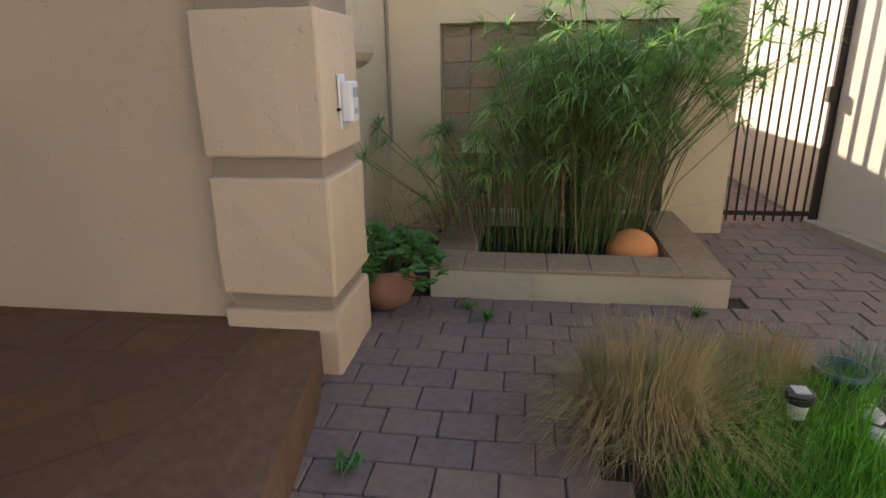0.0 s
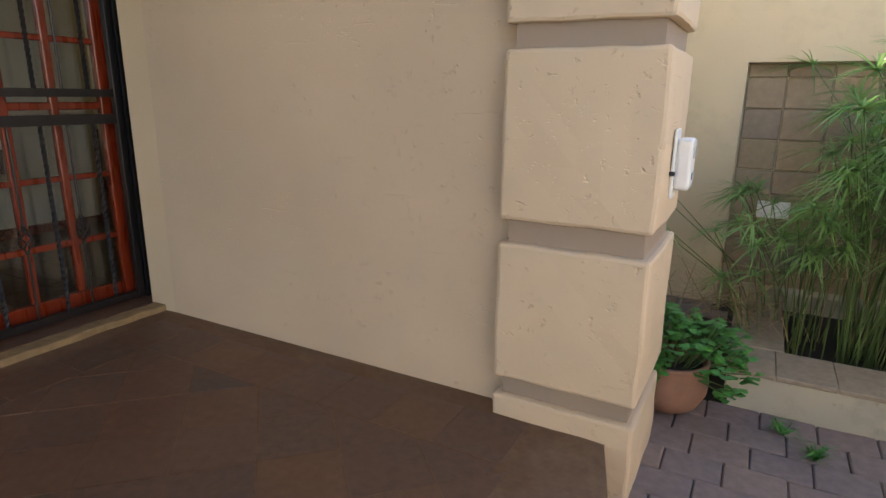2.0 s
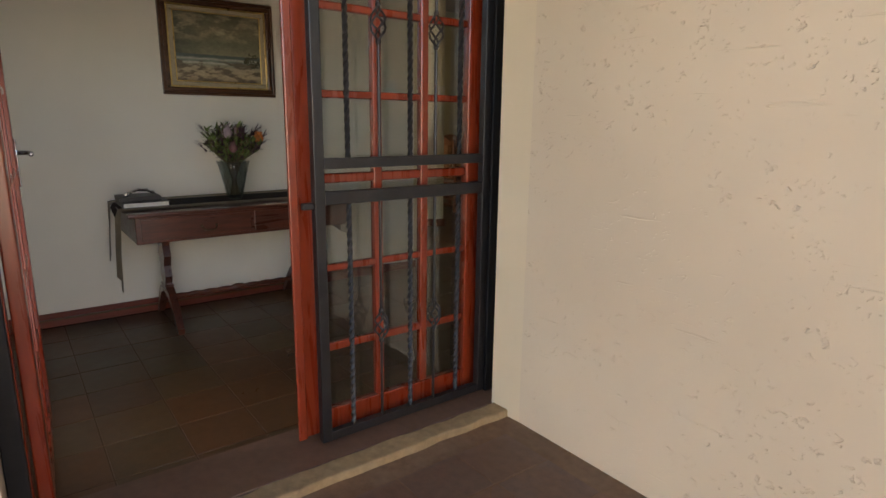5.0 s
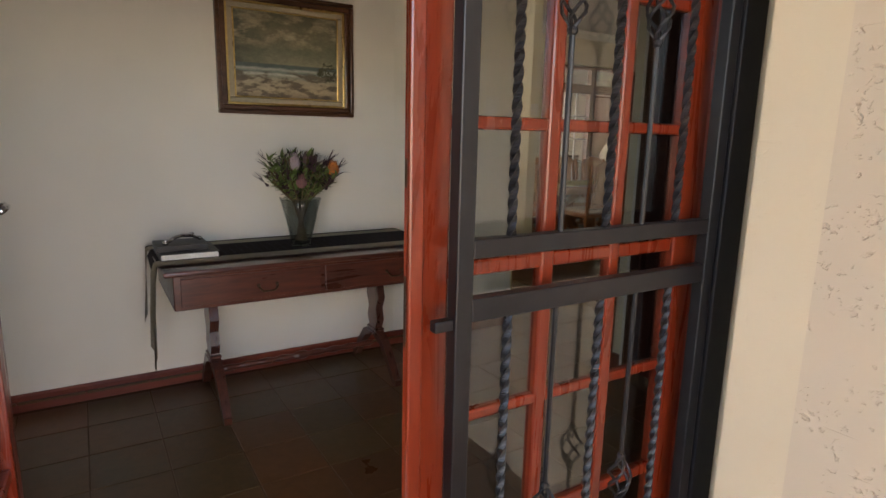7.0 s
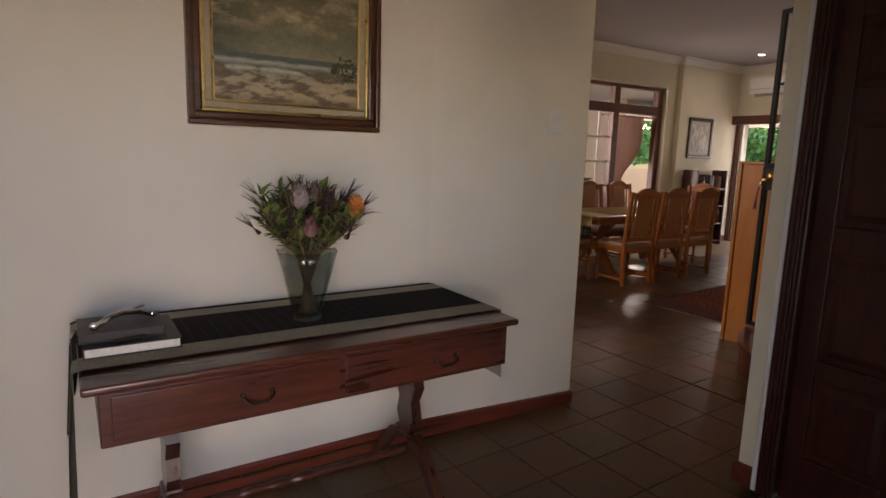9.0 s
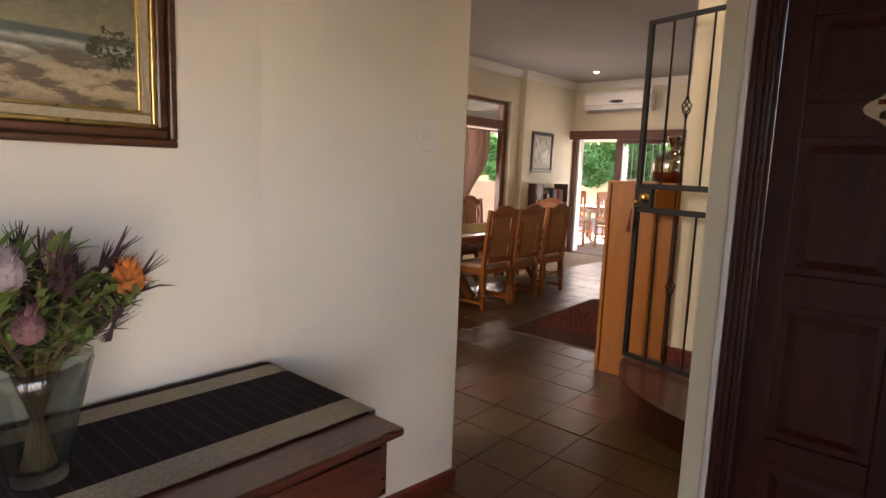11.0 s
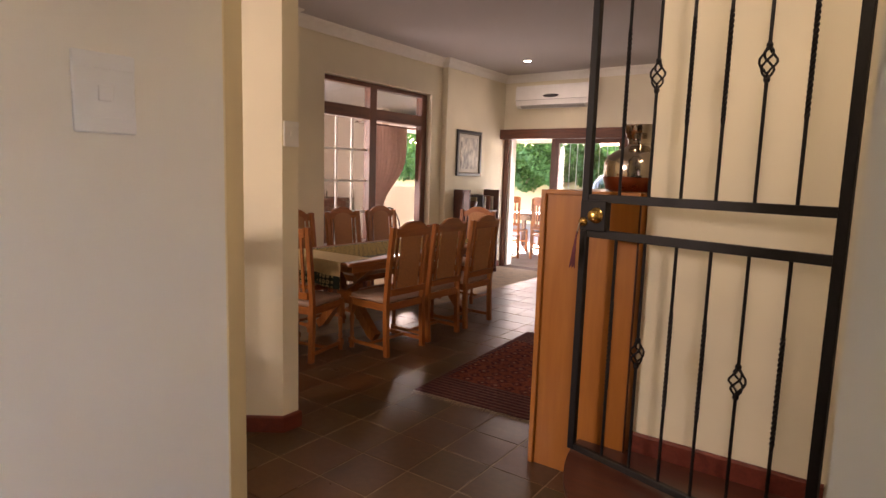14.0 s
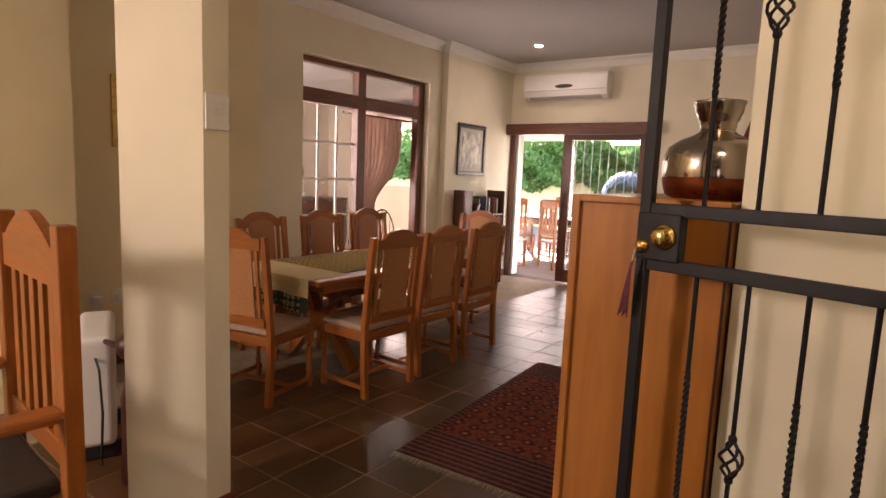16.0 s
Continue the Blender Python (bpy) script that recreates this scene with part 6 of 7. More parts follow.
# sunroom behind the glazed doors
wall("wall_sunroom_west", rect(-13.7, -13.5, 6.2, 12.5), 0, 2.7, plaster("sunroom_paint", (0.66, 0.55, 0.46), 0.0), "pinkish cream sunroom wall")
wall("wall_sunroom_north", rect(-13.5, -12.3, 11.2, 11.4), 0, 2.7, plaster("sunroom_end_paint", (0.66, 0.55, 0.46), 0.0), "pinkish cream sunroom end wall")
# added wall: blocks sun and garden glare that would reach the floors
wall("wall_sunroom_sill", rect(-12.3, -9.98, 11.2, 11.4), 0, 1.25, CREAM, "low wall added to keep sun and glare out of the sunroom")
wall("wall_sunroom_south", rect(-13.5, -9.98, 6.2, 6.4), 0, 2.7, CREAM)
solo("sunroom_floor", cube(-13.7, -9.98, 6.2, 12.5, -0.1, -0.004), SLATE, "dark slate sunroom floor", "floor", kind="structure")
# ceiling carried on past the room as an overhang against the sun
solo("sunroom_ceiling", cube(-13.7, -9.98, 6.2, 14.0, 2.7, 2.8), DIMMED_CEILING, "white sunroom ceiling", "ceiling", kind="structure")


def sideboard():
    p = thing("sideboard", "long dark mahogany sideboard against the sunroom wall", "sideboard", at=(-13.2, 10.2, 0))
    part("body", cube(-0.25, 0.25, -0.9, 0.9, 0.1, 0.95, 0.01, 2), MAHOGANY, p)
    part("top", cube(-0.28, 0.28, -0.93, 0.93, 0.95, 0.98, 0.006, 2), MAHOGANY, p)
    for y in (-0.45, 0.0, 0.45):
        part("door", cube(0.25, 0.262, y - 0.2, y + 0.2, 0.15, 0.9, 0.004), MAHOGANY_Z, p)



sideboard()


def kettle():
    p = thing("kettle", "polished steel kettle on the sunroom sideboard", "kettle", at=(-13.15, 9.75, 0.98))
    part("body", lathe(bmesh.new(), [(0.085, 0), (0.095, 0.02), (0.09, 0.12), (0.065, 0.19), (0.03, 0.205)], 24), CHROME, p, smooth=True)
    part("handle", tube(bmesh.new(), [(0, 0.07, 0.17), (0, 0.14, 0.19), (0, 0.15, 0.1), (0, 0.09, 0.05)], 0.011, 8), BLACK_PLASTIC, p)
    part("spout", tube(bmesh.new(), [(0, -0.08, 0.1), (0, -0.13, 0.17)], 0.018, 8, 0.01), CHROME, p)


kettle()
bm = tube(bmesh.new(), [(-13.3, 10.75, 0.979), (-13.3, 10.75, 1.2), (-13.27, 10.75, 1.26), (-13.2, 10.75, 1.27), (-13.15, 10.75, 1.22)], 0.012, 8)
solo("tap", bm, CHROME, "tall chrome swan-neck tap over the sideboard", "tap", smooth=True)
for y in (10.4, 10.56):
    light_switch(Matrix.Translation((-13.5 - PW, y, 1.42)) @ ON_WEST, "wall_socket", "dark plastic wall socket above the sideboard", BLACK_PLASTIC)
tr = thing("tray", "dark tray of cups on the sunroom sideboard", "tray", at=(-13.1, 10.2, 0.98))
part("tray_base", cube(-0.12, 0.12, -0.18, 0.18, 0, 0.012, 0.004), BLACK_PLASTIC, tr)
for dx, dy in ((-0.05, -0.1), (0.04, 0.0), (-0.04, 0.1)):
    part("cup", lathe(bmesh.new(), [(0.025, 0.012), (0.04, 0.03), (0.045, 0.085), (0.04, 0.085), (0.03, 0.03)], 16, (dx, dy, 0)), WHITE_PLASTIC, tr, "white cup", smooth=True)


def garden_chair(at, turn):
    """Black wire garden chair with an arched back."""
    p = thing("garden_chair", "black iron garden chair with an arched wire back", "chair", group="iron garden chairs", at=at, turn=turn)
    part("seat", lathe(bmesh.new(), [(0.2, 0.44), (0.21, 0.45), (0.2, 0.46)], 24), IRON, p)
    pts = [(0.2 * math.cos(a), 0.18, 0.46 + 0.48 * math.sin(a)) for a in [i * math.pi / 12 for i in range(13)]]
    part("back_hoop", tube(bmesh.new(), pts, 0.009, 8), IRON, p)
    for i in range(5):
        x = -0.12 + i * 0.06
        part("spindle", tube(bmesh.new(), [(x, 0.18, 0.46), (x, 0.18, 0.46 + 0.48 * math.sqrt(1 - (x / 0.2) ** 2))], 0.005, 6), IRON, p)
    for sx in (-1, 1):
        for sy in (-1, 1):
            part("leg", tube(bmesh.new(), [(sx * 0.14, sy * 0.14, 0.45), (sx * 0.2, sy * 0.2, 0.0)], 0.009, 8), IRON, p)


garden_chair((-10.75, 9.75, 0), 60)
garden_chair((-11.6, 9.3, 0), 200)


def wall_picture(name, label, size, m, frame_mat, mount_mat, art):
    return picture(name, label, size, m, [(0.045, 0.03, frame_mat, "outer_frame"), (0.012, 0.02, BRONZE, "slip"), (0.05, 0.012, mount_mat, "mount")], art)


ART = Mat("faded_print", (0.5, 0.45, 0.35), 0.5)
_v = ART.coords((6, 4, 6))
ART.colour(ART.ramp(ART.noise(2.0, _v, 5), (0.35, (0.2, 0.19, 0.17)), (0.5, (0.45, 0.42, 0.36)), (0.65, (0.72, 0.68, 0.58))))
PAPER = plain("mount_paper", (0.55, 0.52, 0.45), 0.9, var=0.05)
wall_picture("framed_print", "framed print in a dark moulded frame on the wall", (0.66, 0.67), Matrix.Translation((-9.66 - PW, 10.18, 1.81)) @ ON_WEST, plain("black_frame", (0.02, 0.018, 0.016), 0.35), PAPER, ART.m)
wall_picture("framed_print", "small gilt-framed print on the lounge wall", (0.32, 0.5), Matrix.Translation((-9.62 - PW, 5.72, 1.82)) @ ON_WEST, GILT, PAPER, ART.m)


def bookcase():
    p = thing("bookcase", "low dark open bookcase, books along its top shelf", "bookcase", at=(-9.64, 10.22, 0))
    D, W, H = 0.28, 0.84, 1.28
    for y in (-W / 2, W / 2 - 0.022):
        part("side", cube(0, D, y, y + 0.022, 0.002, H, 0.003), MAHOGANY_Z, p)
    for z in (0.06, 0.36, 0.66, 0.95):
        part("shelf", cube(0.002, D - 0.01, -W / 2 + 0.022, W / 2 - 0.022, z, z + 0.02), MAHOGANY, p)
    part("back", cube(0, 0.006, -W / 2 + 0.022, W / 2 - 0.022, 0.06, 1.2), MAHOGANY, p)


bookcase()
rng = random.Random(31)
BOOKS = [plain("book_cover", c, 0.7, var=0.1) for c in ((0.5, 0.47, 0.4), (0.12, 0.13, 0.15), (0.3, 0.12, 0.08), (0.55, 0.5, 0.42), (0.08, 0.14, 0.12), (0.4, 0.33, 0.2), (0.06, 0.06, 0.07))]
for z in (0.97, 0.68, 0.38):
    y = 10.12 if z > 0.9 else 9.85
    while y < 10.56:
        w, h, d = rng.uniform(0.02, 0.045), rng.uniform(0.19, 0.26), rng.uniform(0.15, 0.2)
        b = thing("book", "upright book standing on the bookcase shelf", "book", group="books on the shelf", at=(-9.62, y, z))
        part("cover", cube(0.0, d, 0.0, w, 0.0005, h, 0.002), rng.choice(BOOKS), b)
        part("page_block", cube(0.004, d - 0.006, 0.004, w - 0.004, h, h + 0.0015), GUEST_PAGE, b)
        y += w + 0.003 + (0.12 if rng.random() < 0.06 else 0)
solo("wicker_basket", lathe(bmesh.new(), [(0.09, 0), (0.11, 0.02), (0.13, 0.12), (0.135, 0.14), (0.125, 0.14), (0.11, 0.03)], 24, (-9.48, 9.96, 0.9705)), MAHOGANY, "dark wicker basket on the bookcase", "basket")


def sliding_door():
    """Brown timber sliding door with a blind box above; one leaf slid open."""
    p = thing("door_3", "brown timber sliding door to the patio, half open", "sliding door", kind="structure")
    part("blind_box", cube(-9.74, -7.5, 11.09, 11.218, 2.085, 2.235, 0.01, 2), FRAME_WOOD_X, p, "brown wooden pelmet")
    for a, b in ((-9.66, -9.58), (-7.63, -7.55)):
        part("jamb", cube(a, b, 11.24, 11.43, 0.002, 2.215, 0.005, 2), FRAME_WOOD, p)
    part("head", cube(-9.58, -7.63, 11.24, 11.43, 2.12, 2.215, 0.005, 2), FRAME_WOOD_X, p)
    for a, b in ((-8.83, -8.70), (-7.76, -7.632)):
        part("leaf_stile", cube(a, b, 11.27, 11.31, 0.02, 2.118, 0.005, 2), FRAME_WOOD, p)
    for a, b in ((0.02, 0.2), (2.02, 2.118)):
        part("leaf_rail", cube(-8.70, -7.76, 11.27, 11.31, a, b, 0.005, 2), FRAME_WOOD_X, p)
    g = part("pane", cube(-8.70, -7.76, 11.288, 11.292, 0.2, 2.02), PANE, p)
    g.visible_shadow = False
    for i in range(8):
        x = -8.66 + i * 0.118
        part("bar", tube(bmesh.new(), [(x, 11.34, 0.02), (x, 11.34, 2.118)], 0.006, 8), WHITE_PLASTIC, p, "thin white burglar bar")
    part("pull", cube(-8.80, -8.775, 11.255, 11.27, 0.95, 1.15, 0.003), BRONZE, p)
    part("folded_leaf", cube(-9.575, -9.535, 11.27, 11.43, 0.02, 2.118, 0.004), CORNICE, p, "pale painted folded leaf edge")


sliding_door()
sp = thing("downlight", "lit recessed ceiling downlight", "ceiling light", at=(-8.75, 10.2, CEIL))
part("trim_ring", lathe(bmesh.new(), [(0.045, -0.006), (0.06, -0.005), (0.062, 0.0)], 24, close=False), WHITE_PLASTIC, sp)
part("bulb", lathe(bmesh.new(), [(0.002, -0.004), (0.044, -0.003), (0.044, -0.001)], 24), glow("lamp_glow", (1, 0.9, 0.75), 22), sp, "glowing bulb")

# ---- lounge ----


def arm_chair():
    """Slatted oak armchair with a shaped crest and black leather seat; faces local -y."""
    p = thing("armchair", "slat-backed pine armchair with black leather seat", "chair", at=(-7.45, 4.03, 0.002), turn=-5)
    p.scale = (1.04, 1.04, 1.1)
    W, H = 0.3, 1.17
    for s in (-1, 1):
        part("back_post", cube(s * W - 0.03, s * W + 0.03, 0.24, 0.29, 0, H, 0.005, 2), OAK, p)
        part("front_leg", cube(s * W - 0.028, s * W + 0.028, -0.28, -0.225, 0, 0.66, 0.005, 2), OAK, p)
        part("arm", cube(s * W - 0.045, s * W + 0.045, -0.32, 0.24, 0.66, 0.69, 0.012, 2), OAK_Y, p)
        part("side_rail", cube(s * W - 0.014, s * W + 0.014, -0.225, 0.24, 0.36, 0.43, 0.003), OAK_Y, p)
        part("stretcher", cube(s * W - 0.012, s * W + 0.012, -0.225, 0.24, 0.15, 0.19, 0.003), OAK_Y, p)
    crest = [(-W + 0.03, 1.0), (W - 0.03, 1.0), (W - 0.03, 1.10)]
    for i in range(13):
        s = 1 - i / 6
        crest.append((s * (W - 0.06), 1.10 + 0.09 * max(0, 1 - abs(s) ** 1.6)))
    crest.append((-W + 0.03, 1.10))
    part("crest_rail", slab(bmesh.new(), crest, 0.03, lambda u, w, d: (u, 0.25 + d, w)), OAK_X, p)
    part("lower_rail", cube(-W + 0.03, W - 0.03, 0.252, 0.28, 0.5, 0.57, 0.003), OAK_X, p)
    for i in range(5):
        x = -0.19 + i * 0.095
        part("slat", cube(x - 0.022, x + 0.022, 0.257, 0.272, 0.57, 1.0, 0.002), OAK, p)
    for y in (-0.255, 0.26):
        part("seat_rail", cube(-W + 0.03, W - 0.03, y - 0.012, y + 0.012, 0.36, 0.43, 0.003), OAK_X, p)
    part("seat", cube(-W + 0.032, W - 0.032, -0.24, 0.245, 0.432, 0.48, 0.016, 3), LEATHER, p, "black leather seat pad")


arm_chair()


def heater():
    p = thing("oil_heater", "white portable panel heater on the floor with a cable", "heater", at=(-8.45, 4.92, 0), turn=-25)
    bm = cube(-0.3, 0.3, -0.085, 0.085, 0.09, 0.64, 0.035, 4)
    part("body", bm, WHITE_PLASTIC, p)
    for s in (-1, 1):
        part("foot", cube(s * 0.2 - 0.03, s * 0.2 + 0.03, -0.12, 0.12, 0.002, 0.09, 0.01, 2), BLACK_PLASTIC, p)
    bm = lathe(bmesh.new(), [(0.045, 0), (0.045, 0.02), (0.04, 0.028)], 20)
    bmesh.ops.transform(bm, matrix=pose(0.22, -0.075, 0.52, 90), verts=bm.verts)
    part("dial", bm, WHITE_PLASTIC, p, "round white dial")
    part("cable", tube(bmesh.new(), [(0.28, 0.0, 0.55), (0.36, 0.02, 0.5), (0.4, 0.03, 0.3), (0.38, 0.02, 0.1), (0.34, 0.02, 0.02)], 0.006, 6), BLACK_PLASTIC, p, "black power cable")


heater()
bm = tube(bmesh.new(), [(-7.93, 4.85, 0.0), (-7.91, 4.85, 0.2), (-7.95, 4.85, 0.38), (-7.91, 4.86, 0.52), (-7.95, 4.85, 0.64)], 0.06, 9, 0.045)
for v in bm.verts:
    v.co += Vector((noise.noise(v.co * 12) * 0.03, noise.noise(v.co * 9) * 0.03, 0))
ball(bm, 0.065, (-7.94, 4.85, 0.64), 12, 8)
tube(bm, [(-7.94, 4.85, 0.63), (-8.06, 4.84, 0.62), (-8.2, 4.84, 0.615)], 0.02, 8, 0.012)
solo("driftwood_sculpture", bm, DARK_DOOR, "gnarled dark driftwood sculpture beside the column", "sculpture", smooth=True)
for y in (5.42, 5.58):
    s = thing("wall_socket", "white plastic wall socket low on the lounge wall", "socket", group="lounge sockets")
    s.matrix_world = Matrix.Translation((-9.62 - PW, y, 0.5)) @ ON_WEST
    part("plate", cube(-0.055, 0.055, -0.055, 0.055, 0, 0.01, 0.004, 2), WHITE_PLASTIC, s)
    part("plug", cube(-0.03, 0.03, -0.03, 0.025, 0.01, 0.045, 0.01, 2), WHITE_PLASTIC, s)

# ---- patio beyond the sliding door ----
solo("patio_floor", cube(-18, -5, 11.45, 24, -0.1, -0.02), tile("patio_tile", [(0.2, 0.165, 0.14), (0.17, 0.145, 0.125)], 0.6), "pale tiled patio floor", "patio", kind="structure")
# roof stretched beyond the edge beam to keep sun off the dining floor
solo("patio_roof", cube(-13.5, -5.2, 11.47, 16.6, 2.42, 2.5), DIMMED_CEILING, "white boarded patio roof", "roof", kind="structure")
solo("patio_beam", cube(-13.5, -5.2, 15.05, 15.2, 2.28, 2.42), CORNICE, "pale painted patio edge beam", "beam", kind="structure")
for x in (-13.3, -7.2):
    solo("patio_post", cube(x - 0.08, x + 0.08, 14.95, 15.11, -0.02, 2.28, 0.01, 2), PIER_PLASTER, "cream plastered patio post", "post", kind="structure")
wall("wall_garden_north", rect(-22, -4, 20.0, 20.25), -0.3, 1.55, plaster("yellow_garden_paint", (0.72, 0.62, 0.34), 0.0, 0.1), "pale yellow garden wall")


def hedge():
    """Ivy that spills over the garden wall: thousands of leaves in uneven clumps."""
    rng = np.random.default_rng(6)
    n = 26000
    x = rng.uniform(-20, -6, n)
    top = 2.75 + 0.28 * np.sin(x * 1.3) + 0.2 * np.sin(x * 3.7 + 1)
    low = 1.25 + 0.12 * np.sin(x * 2.9) + 0.1 * np.sin(x * 6.1)
    z = low + (top - low) * rng.random(n)
    y = 19.75 + 0.22 * np.sin(x * 4.1 + z * 5) + rng.normal(0, 0.12, n)
    verts, faces = [], []
    for i in range(n):
        c = Vector((x[i], y[i], z[i]))
        a = Vector(rng.normal(0, 1, 3)).normalized() * rng.uniform(0.05, 0.095)
        b = a.orthogonal().normalized() * a.length * 0.75
        k = len(verts)
        verts += [tuple(c - a), tuple(c + b * 0.8), tuple(c + a), tuple(c - b * 0.8)]
        faces.append((k, k + 1, k + 2, k + 3))
    me = bpy.data.meshes.new("ivy_hedge")
    me.from_pydata(verts, [], faces)
    me.materials.append(IVY)
    ob = new("ivy_hedge", me)
    tagged(ob, "dense green ivy hedge spilling over the garden wall", "hedge", kind="stuff")
    solo("hedge_core", cube(-20, -6, 19.9, 20.0, 1.55, 2.5), IVY, "dark inside of the ivy hedge", "hedge", kind="stuff")


hedge()


def patio_table():
    p = thing("patio_table", "long dark wooden patio table", "table", at=(-9.7, 14.0, -0.02))
    part("tabletop", cube(-1.3, 0.9, -0.45, 0.45, 0.72, 0.76, 0.008, 2), MAHOGANY, p)
    part("apron", cube(-1.2, 0.8, -0.38, 0.38, 0.62, 0.72, 0.004), MAHOGANY, p)
    for x in (-1.15, 0.75):
        for y in (-0.34, 0.34):
            part("leg", cube(x - 0.04, x + 0.04, y - 0.04, y + 0.04, 0, 0.62, 0.004), MAHOGANY_Z, p)


patio_table()


def patio_chair():
    p = thing("patio_chair", "slat-backed pine chair at the patio table", "chair", group="chairs on the patio")
    W = 0.22
    for s in (-1, 1):
        part("back_post", cube(s * W - 0.02, s * W + 0.02, 0.18, 0.22, 0, 1.12, 0.004), OAK, p)
        part("front_leg", cube(s * W - 0.02, s * W + 0.02, -0.22, -0.18, 0, 0.43, 0.004), OAK, p)
    part("crest_rail", cube(-W + 0.02, W - 0.02, 0.185, 0.21, 1.0, 1.13, 0.01, 2), OAK_X, p)
    part("lower_rail", cube(-W + 0.02, W - 0.02, 0.185, 0.21, 0.55, 0.6, 0.004), OAK_X, p)
    for i in range(4):
        x = -0.135 + i * 0.09
        part("slat", cube(x - 0.018, x + 0.018, 0.19, 0.205, 0.6, 1.0), OAK, p)
    part("seat", cube(-W - 0.01, W + 0.01, -0.22, 0.2, 0.43, 0.46, 0.008, 2), OAK_X, p)
    for y in (-0.2, 0.2):
        part("stretcher", cube(-W + 0.02, W - 0.02, y - 0.012, y + 0.012, 0.2, 0.23), OAK_X, p)
    return p


pc = patio_chair()
pc.matrix_world = pose(-9.75, 13.25, -0.02, 0, 0, 178)
for x, y, a in ((-10.35, 14.75, 3), (-9.45, 12.6, 150), (-10.1, 12.15, 95), (-10.5, 13.2, 182)):
    copy_thing(pc, pose(x, y, -0.02, 0, 0, a))
solo("bowl", lathe(bmesh.new(), [(0.05, 0), (0.02, 0.03), (0.06, 0.07), (0.12, 0.1), (0.11, 0.1), (0.05, 0.07)], 24, (-10.2, 14.0, 0.741)), BLACK_PLASTIC, "dark footed bowl on the patio table", "bowl", smooth=True)
wa = thing("wire_dome", "domed wire and glass garden cover on a stand", "garden cover", at=(-10.0, 17.6, -0.02))
part("dome", lathe(bmesh.new(), [(0.7, 0.9), (0.68, 1.15), (0.6, 1.4), (0.42, 1.6), (0.2, 1.7), (0.02, 1.72)], 24, close=False), PANE, wa, smooth=True)
for k in range(8):
    a = k * math.pi / 8
    part("hoop", tube(bmesh.new(), [(0.7 * math.cos(t) * math.cos(a), 0.7 * math.cos(t) * math.sin(a), 0.9 + 0.83 * math.sin(t)) for t in [i * math.pi / 16 for i in range(17)]], 0.012, 6), IRON_GREY, wa)
part("base", lathe(bmesh.new(), [(0.72, 0.0), (0.72, 0.9)], 24), plain("blue_grey_steel", (0.16, 0.2, 0.25), 0.4, 0.4), wa)


# ---- pieces: tiles and pavers, nearest ones as objects ----
def piece_mesh(name, w, d, h, material, bevel=0.004):
    bm = cube(-w / 2, w / 2, -d / 2, d / 2, -h, 0, bevel)
    me = bpy.data.meshes.new(name)
    bm.to_mesh(me)
    bm.free()
    me.materials.append(material)
    return me


def lay(name, me, parent, x, y, z, rng, tilt=0.3, slope=0.0):
    ob = new(name, me)
    ob.parent = parent
    ob.matrix_parent_inverse = Matrix()
    ob.matrix_basis = pose(x, y, z, slope + rng.uniform(-tilt, tilt), rng.uniform(-tilt, tilt), rng.uniform(-tilt, tilt))
    return ob


def stuff(name, places, w, d, h, material, parent, label):
    """The far pieces, joined: one box each."""
    verts, faces = [], []
    for x, y, z in places:
        k = len(verts)
        for dz in (-h, 0):
            for sx, sy in ((-1, -1), (1, -1), (1, 1), (-1, 1)):
                verts.append((x + sx * w / 2, y + sy * d / 2, z + dz))
        faces += [(k + 4, k + 5, k + 6, k + 7)] + [(k + i, k + (i + 1) % 4, k + 4 + (i + 1) % 4, k + 4 + i) for i in range(4)]
    me = bpy.data.meshes.new(name)
    me.from_pydata(verts, [], faces)
    me.materials.append(material)
    ob = new(name, me)
    ob.parent = parent
    ob.matrix_parent_inverse = Matrix()
    return tagged(ob, label, kind="stuff")


rng = random.Random(77)
# clay pavers in running bond
paving = thing("paving", "worn mauve-brown clay pavers in running bond", "paving", kind="structure")
PWD, PDP = 0.222, 0.171
pm = piece_mesh("paver", PWD - 0.004, PDP - 0.004, 0.05, PAVER, 0.006)
far = []
count = 0
for j in range(-12, 34):
    y = 1.646 + j * PDP
    slip = rng.uniform(-0.025, 0.025)
    for i in range(-4, 16):
        x = -0.56 + i * PWD + (PWD / 2 if j % 2 else 0) + slip
        if x < -0.98 or (y < 2.7 and x < -0.74) or y < -2.5 or x > 2.75:
            continue
        if -0.5 < x < 1.4 and y > 3.12 and y < 4.7:
            continue
        if y > 4.7 and x < 1.62:
            continue
        if x > 0.47 and y < 2.35 and y > -2.6:
            continue
        z = PAVE + rng.uniform(-0.004, 0.003)
        if 0.9 < y < 4.9 and x < 2.1 and count < 300:
            lay("paver", pm, paving, x, y, z, rng, 0.9)
            count += 1
        else:
            far.append((x, y, z))
stuff("far_pavers", far, PWD - 0.005, PDP - 0.005, 0.05, PAVER, paving, "more clay pavers")
# porch tiles
porch = bpy.data.objects["porch_floor"]
TS = 0.272


def clipped(pts, x0, x1, y0, y1):
    """A plan outline cut off at the edges of a rectangle."""
    for k, lim, sign in ((0, x0, 1), (0, x1, -1), (1, y0, 1), (1, y1, -1)):
        out = []
        for p, q in zip(pts, pts[1:] + pts[:1]):
            a, b = (p[k] - lim) * sign, (q[k] - lim) * sign
            if a >= 0:
                out.append(p)
            if a * b < 0:
                f = a / (a - b)
                out.append((p[0] + (q[0] - p[0]) * f, p[1] + (q[1] - p[1]) * f))
        pts = out
    return pts


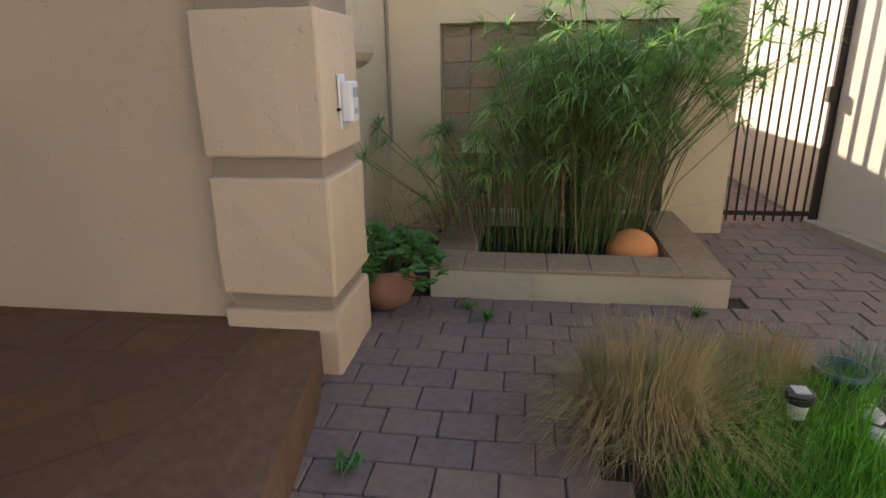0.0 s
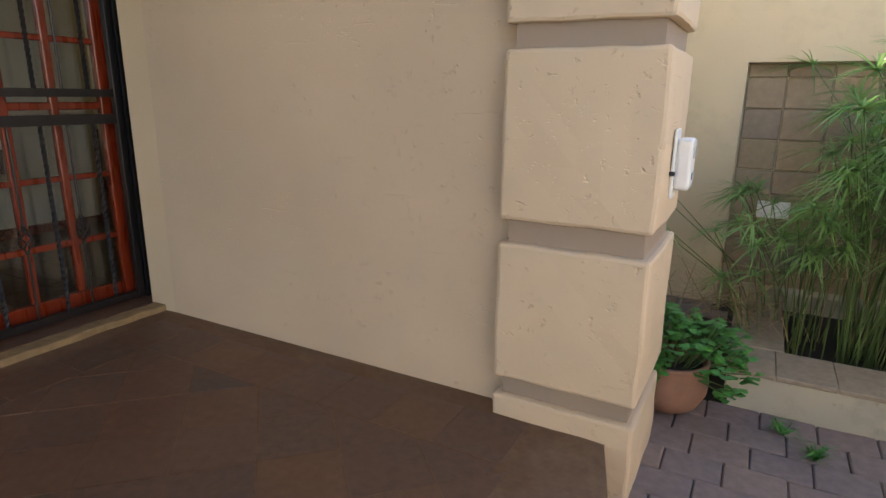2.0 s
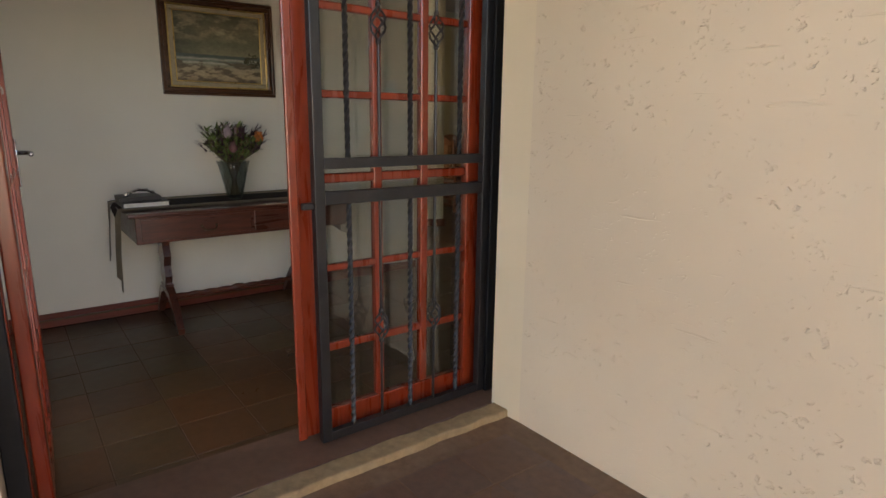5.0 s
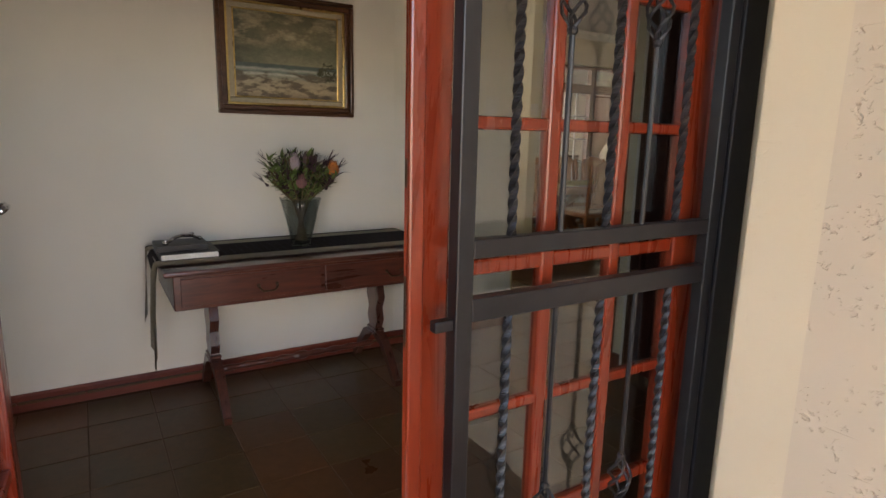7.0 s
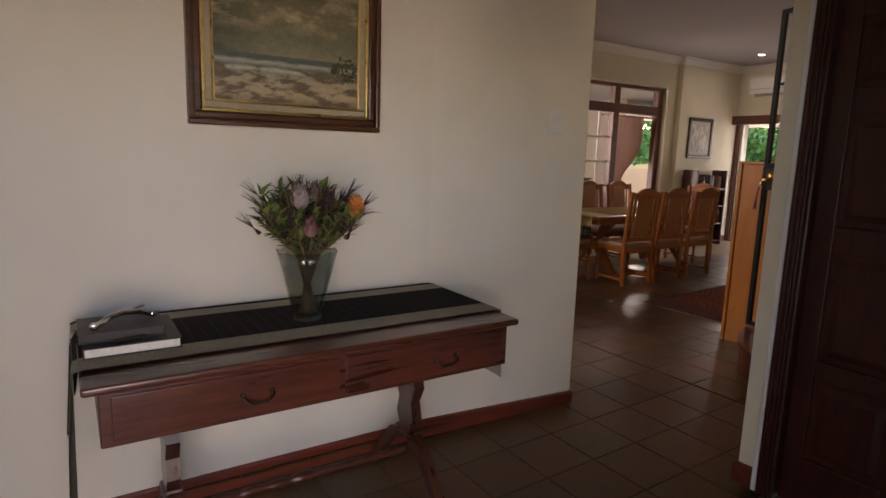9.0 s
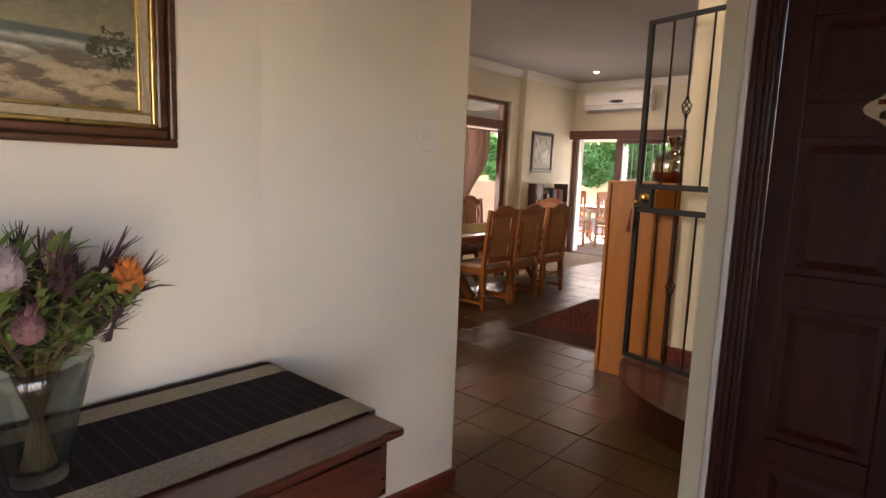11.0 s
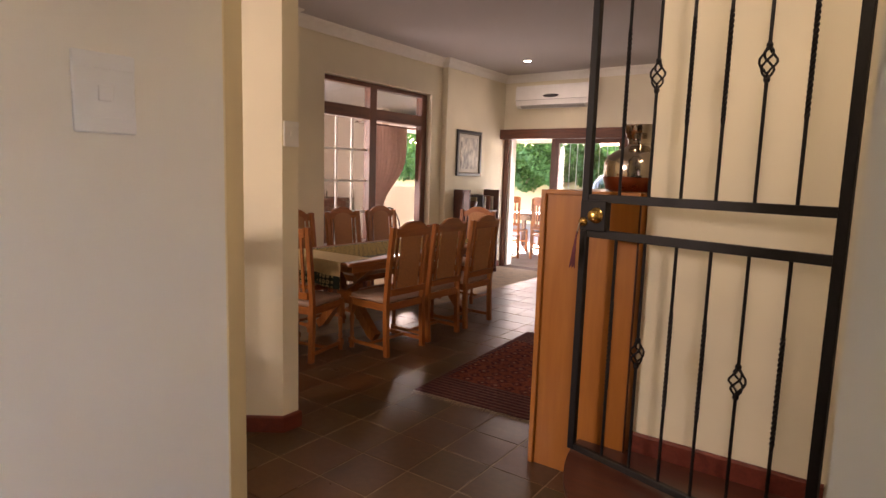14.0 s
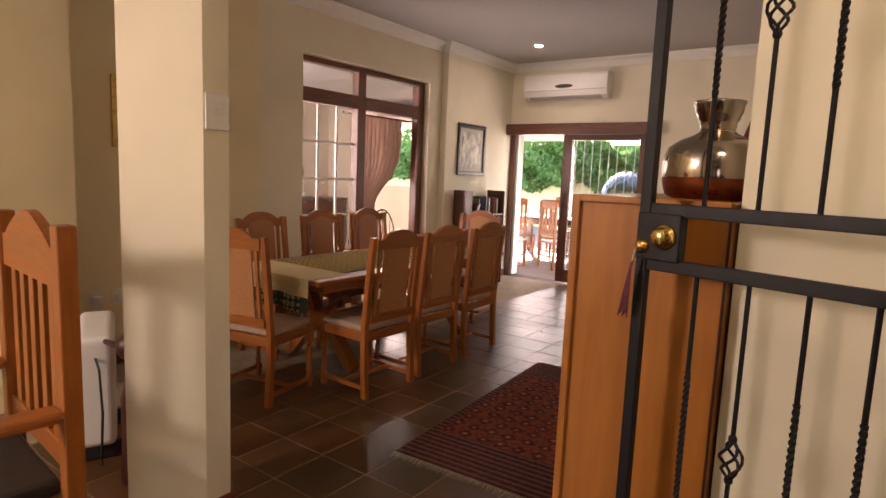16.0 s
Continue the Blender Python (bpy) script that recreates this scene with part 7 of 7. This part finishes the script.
def porch_tile(pts):
    area = abs(sum(p[0] * q[1] - q[0] * p[1] for p, q in zip(pts, pts[1:] + pts[:1]))) / 2 if len(pts) > 2 else 0
    if area < 0.004:
        return
    top = rng.uniform(-0.0012, 0.0012)
    ob = part("tile", prism(bmesh.new(), pts, -0.012, top), PORCH_TILE, porch)
    ob.matrix_parent_inverse = Matrix()


# border rows along the threshold and the wall, diamonds within
for j in range(16):
    y = 2.11 - j * 0.283
    porch_tile(rect(-3.075, -2.835, y - 0.277, y))
for i in range(7):
    x = -2.828 + i * 0.262
    porch_tile(rect(x, x + 0.256, 1.842, 2.112))
for i in range(-14, 15):
    for j in range(-14, 15):
        cx, cy = -1.9 + (i - j) * TS * 0.7071, 0.3 + (i + j) * TS * 0.7071
        h = (TS - 0.007) * 0.7071
        porch_tile(clipped([(cx - h, cy), (cx, cy - h), (cx + h, cy), (cx, cy + h)], -2.827, -1.02 + 0.06 * math.sin(cy * 5), -2.5, 1.835))
# slate tiles indoors
floor_ob = bpy.data.objects["floor"]
solo("floor_joints", cube(-10.4, -5.6, 4.52, 11.2, -0.02, -0.002), PALE_GROUT, "pale grout joints of the dining room floor", "floor", kind="structure")
SS = 0.305
sm = piece_mesh("slate_tile", SS - 0.007, SS - 0.007, 0.012, SLATE, 0.001)
far = []
count = 0
for i in range(-3, 26):
    for j in range(-21, 20):
        x, y = -7.752 + SS / 2 + (i - 12) * SS + 3.66, 5.572 + SS / 2 + j * SS
        if x > -3.55 or x < -10.4 or y < -0.3 or y > 11.3:
            continue
        if x > -5.5 and y > 5.6 or x > -4.75 and y > 3.6:
            continue
        if x < PW - 0.1 and y < 3.4:
            far.append((x, y, 0.0))
            continue
        z = rng.uniform(-0.0006, 0.0008) - 0.06 * min(1.0, max(0.0, (4.5 - y) / 2.0))
        if x > -8.1 and y < 9.0 and count < 330:
            lay("tile", sm, floor_ob, x, y, z, rng, 0.04, 1.72 if 2.5 < y < 4.5 else 0.0)
            count += 1
        else:
            far.append((x, y, z))
stuff("far_tiles", far, SS - 0.007, SS - 0.007, 0.012, SLATE, floor_ob, "more slate tiles")
# sandstone cladding of the niche
niche = bpy.data.objects["wall_niche_back"]
cols, z = [-0.515, -0.285, -0.03, 0.21, 0.46, 0.72, 0.99, 1.255], -0.2
while z < 1.4:
    h = min(rng.choice((0.16, 0.2, 0.24)), 1.405 - z)
    for a, b in zip(cols, cols[1:]):
        bm = cube(a + 0.004, b - 0.004, -rng.uniform(0.012, 0.024), 0.0, z + 0.004, z + h - 0.004, 0.004)
        ob = part("tile", bm, NICHE_TILE, niche)
        ob.matrix_parent_inverse = Matrix()
        ob.location = (0, 4.769, 0)
    z += h
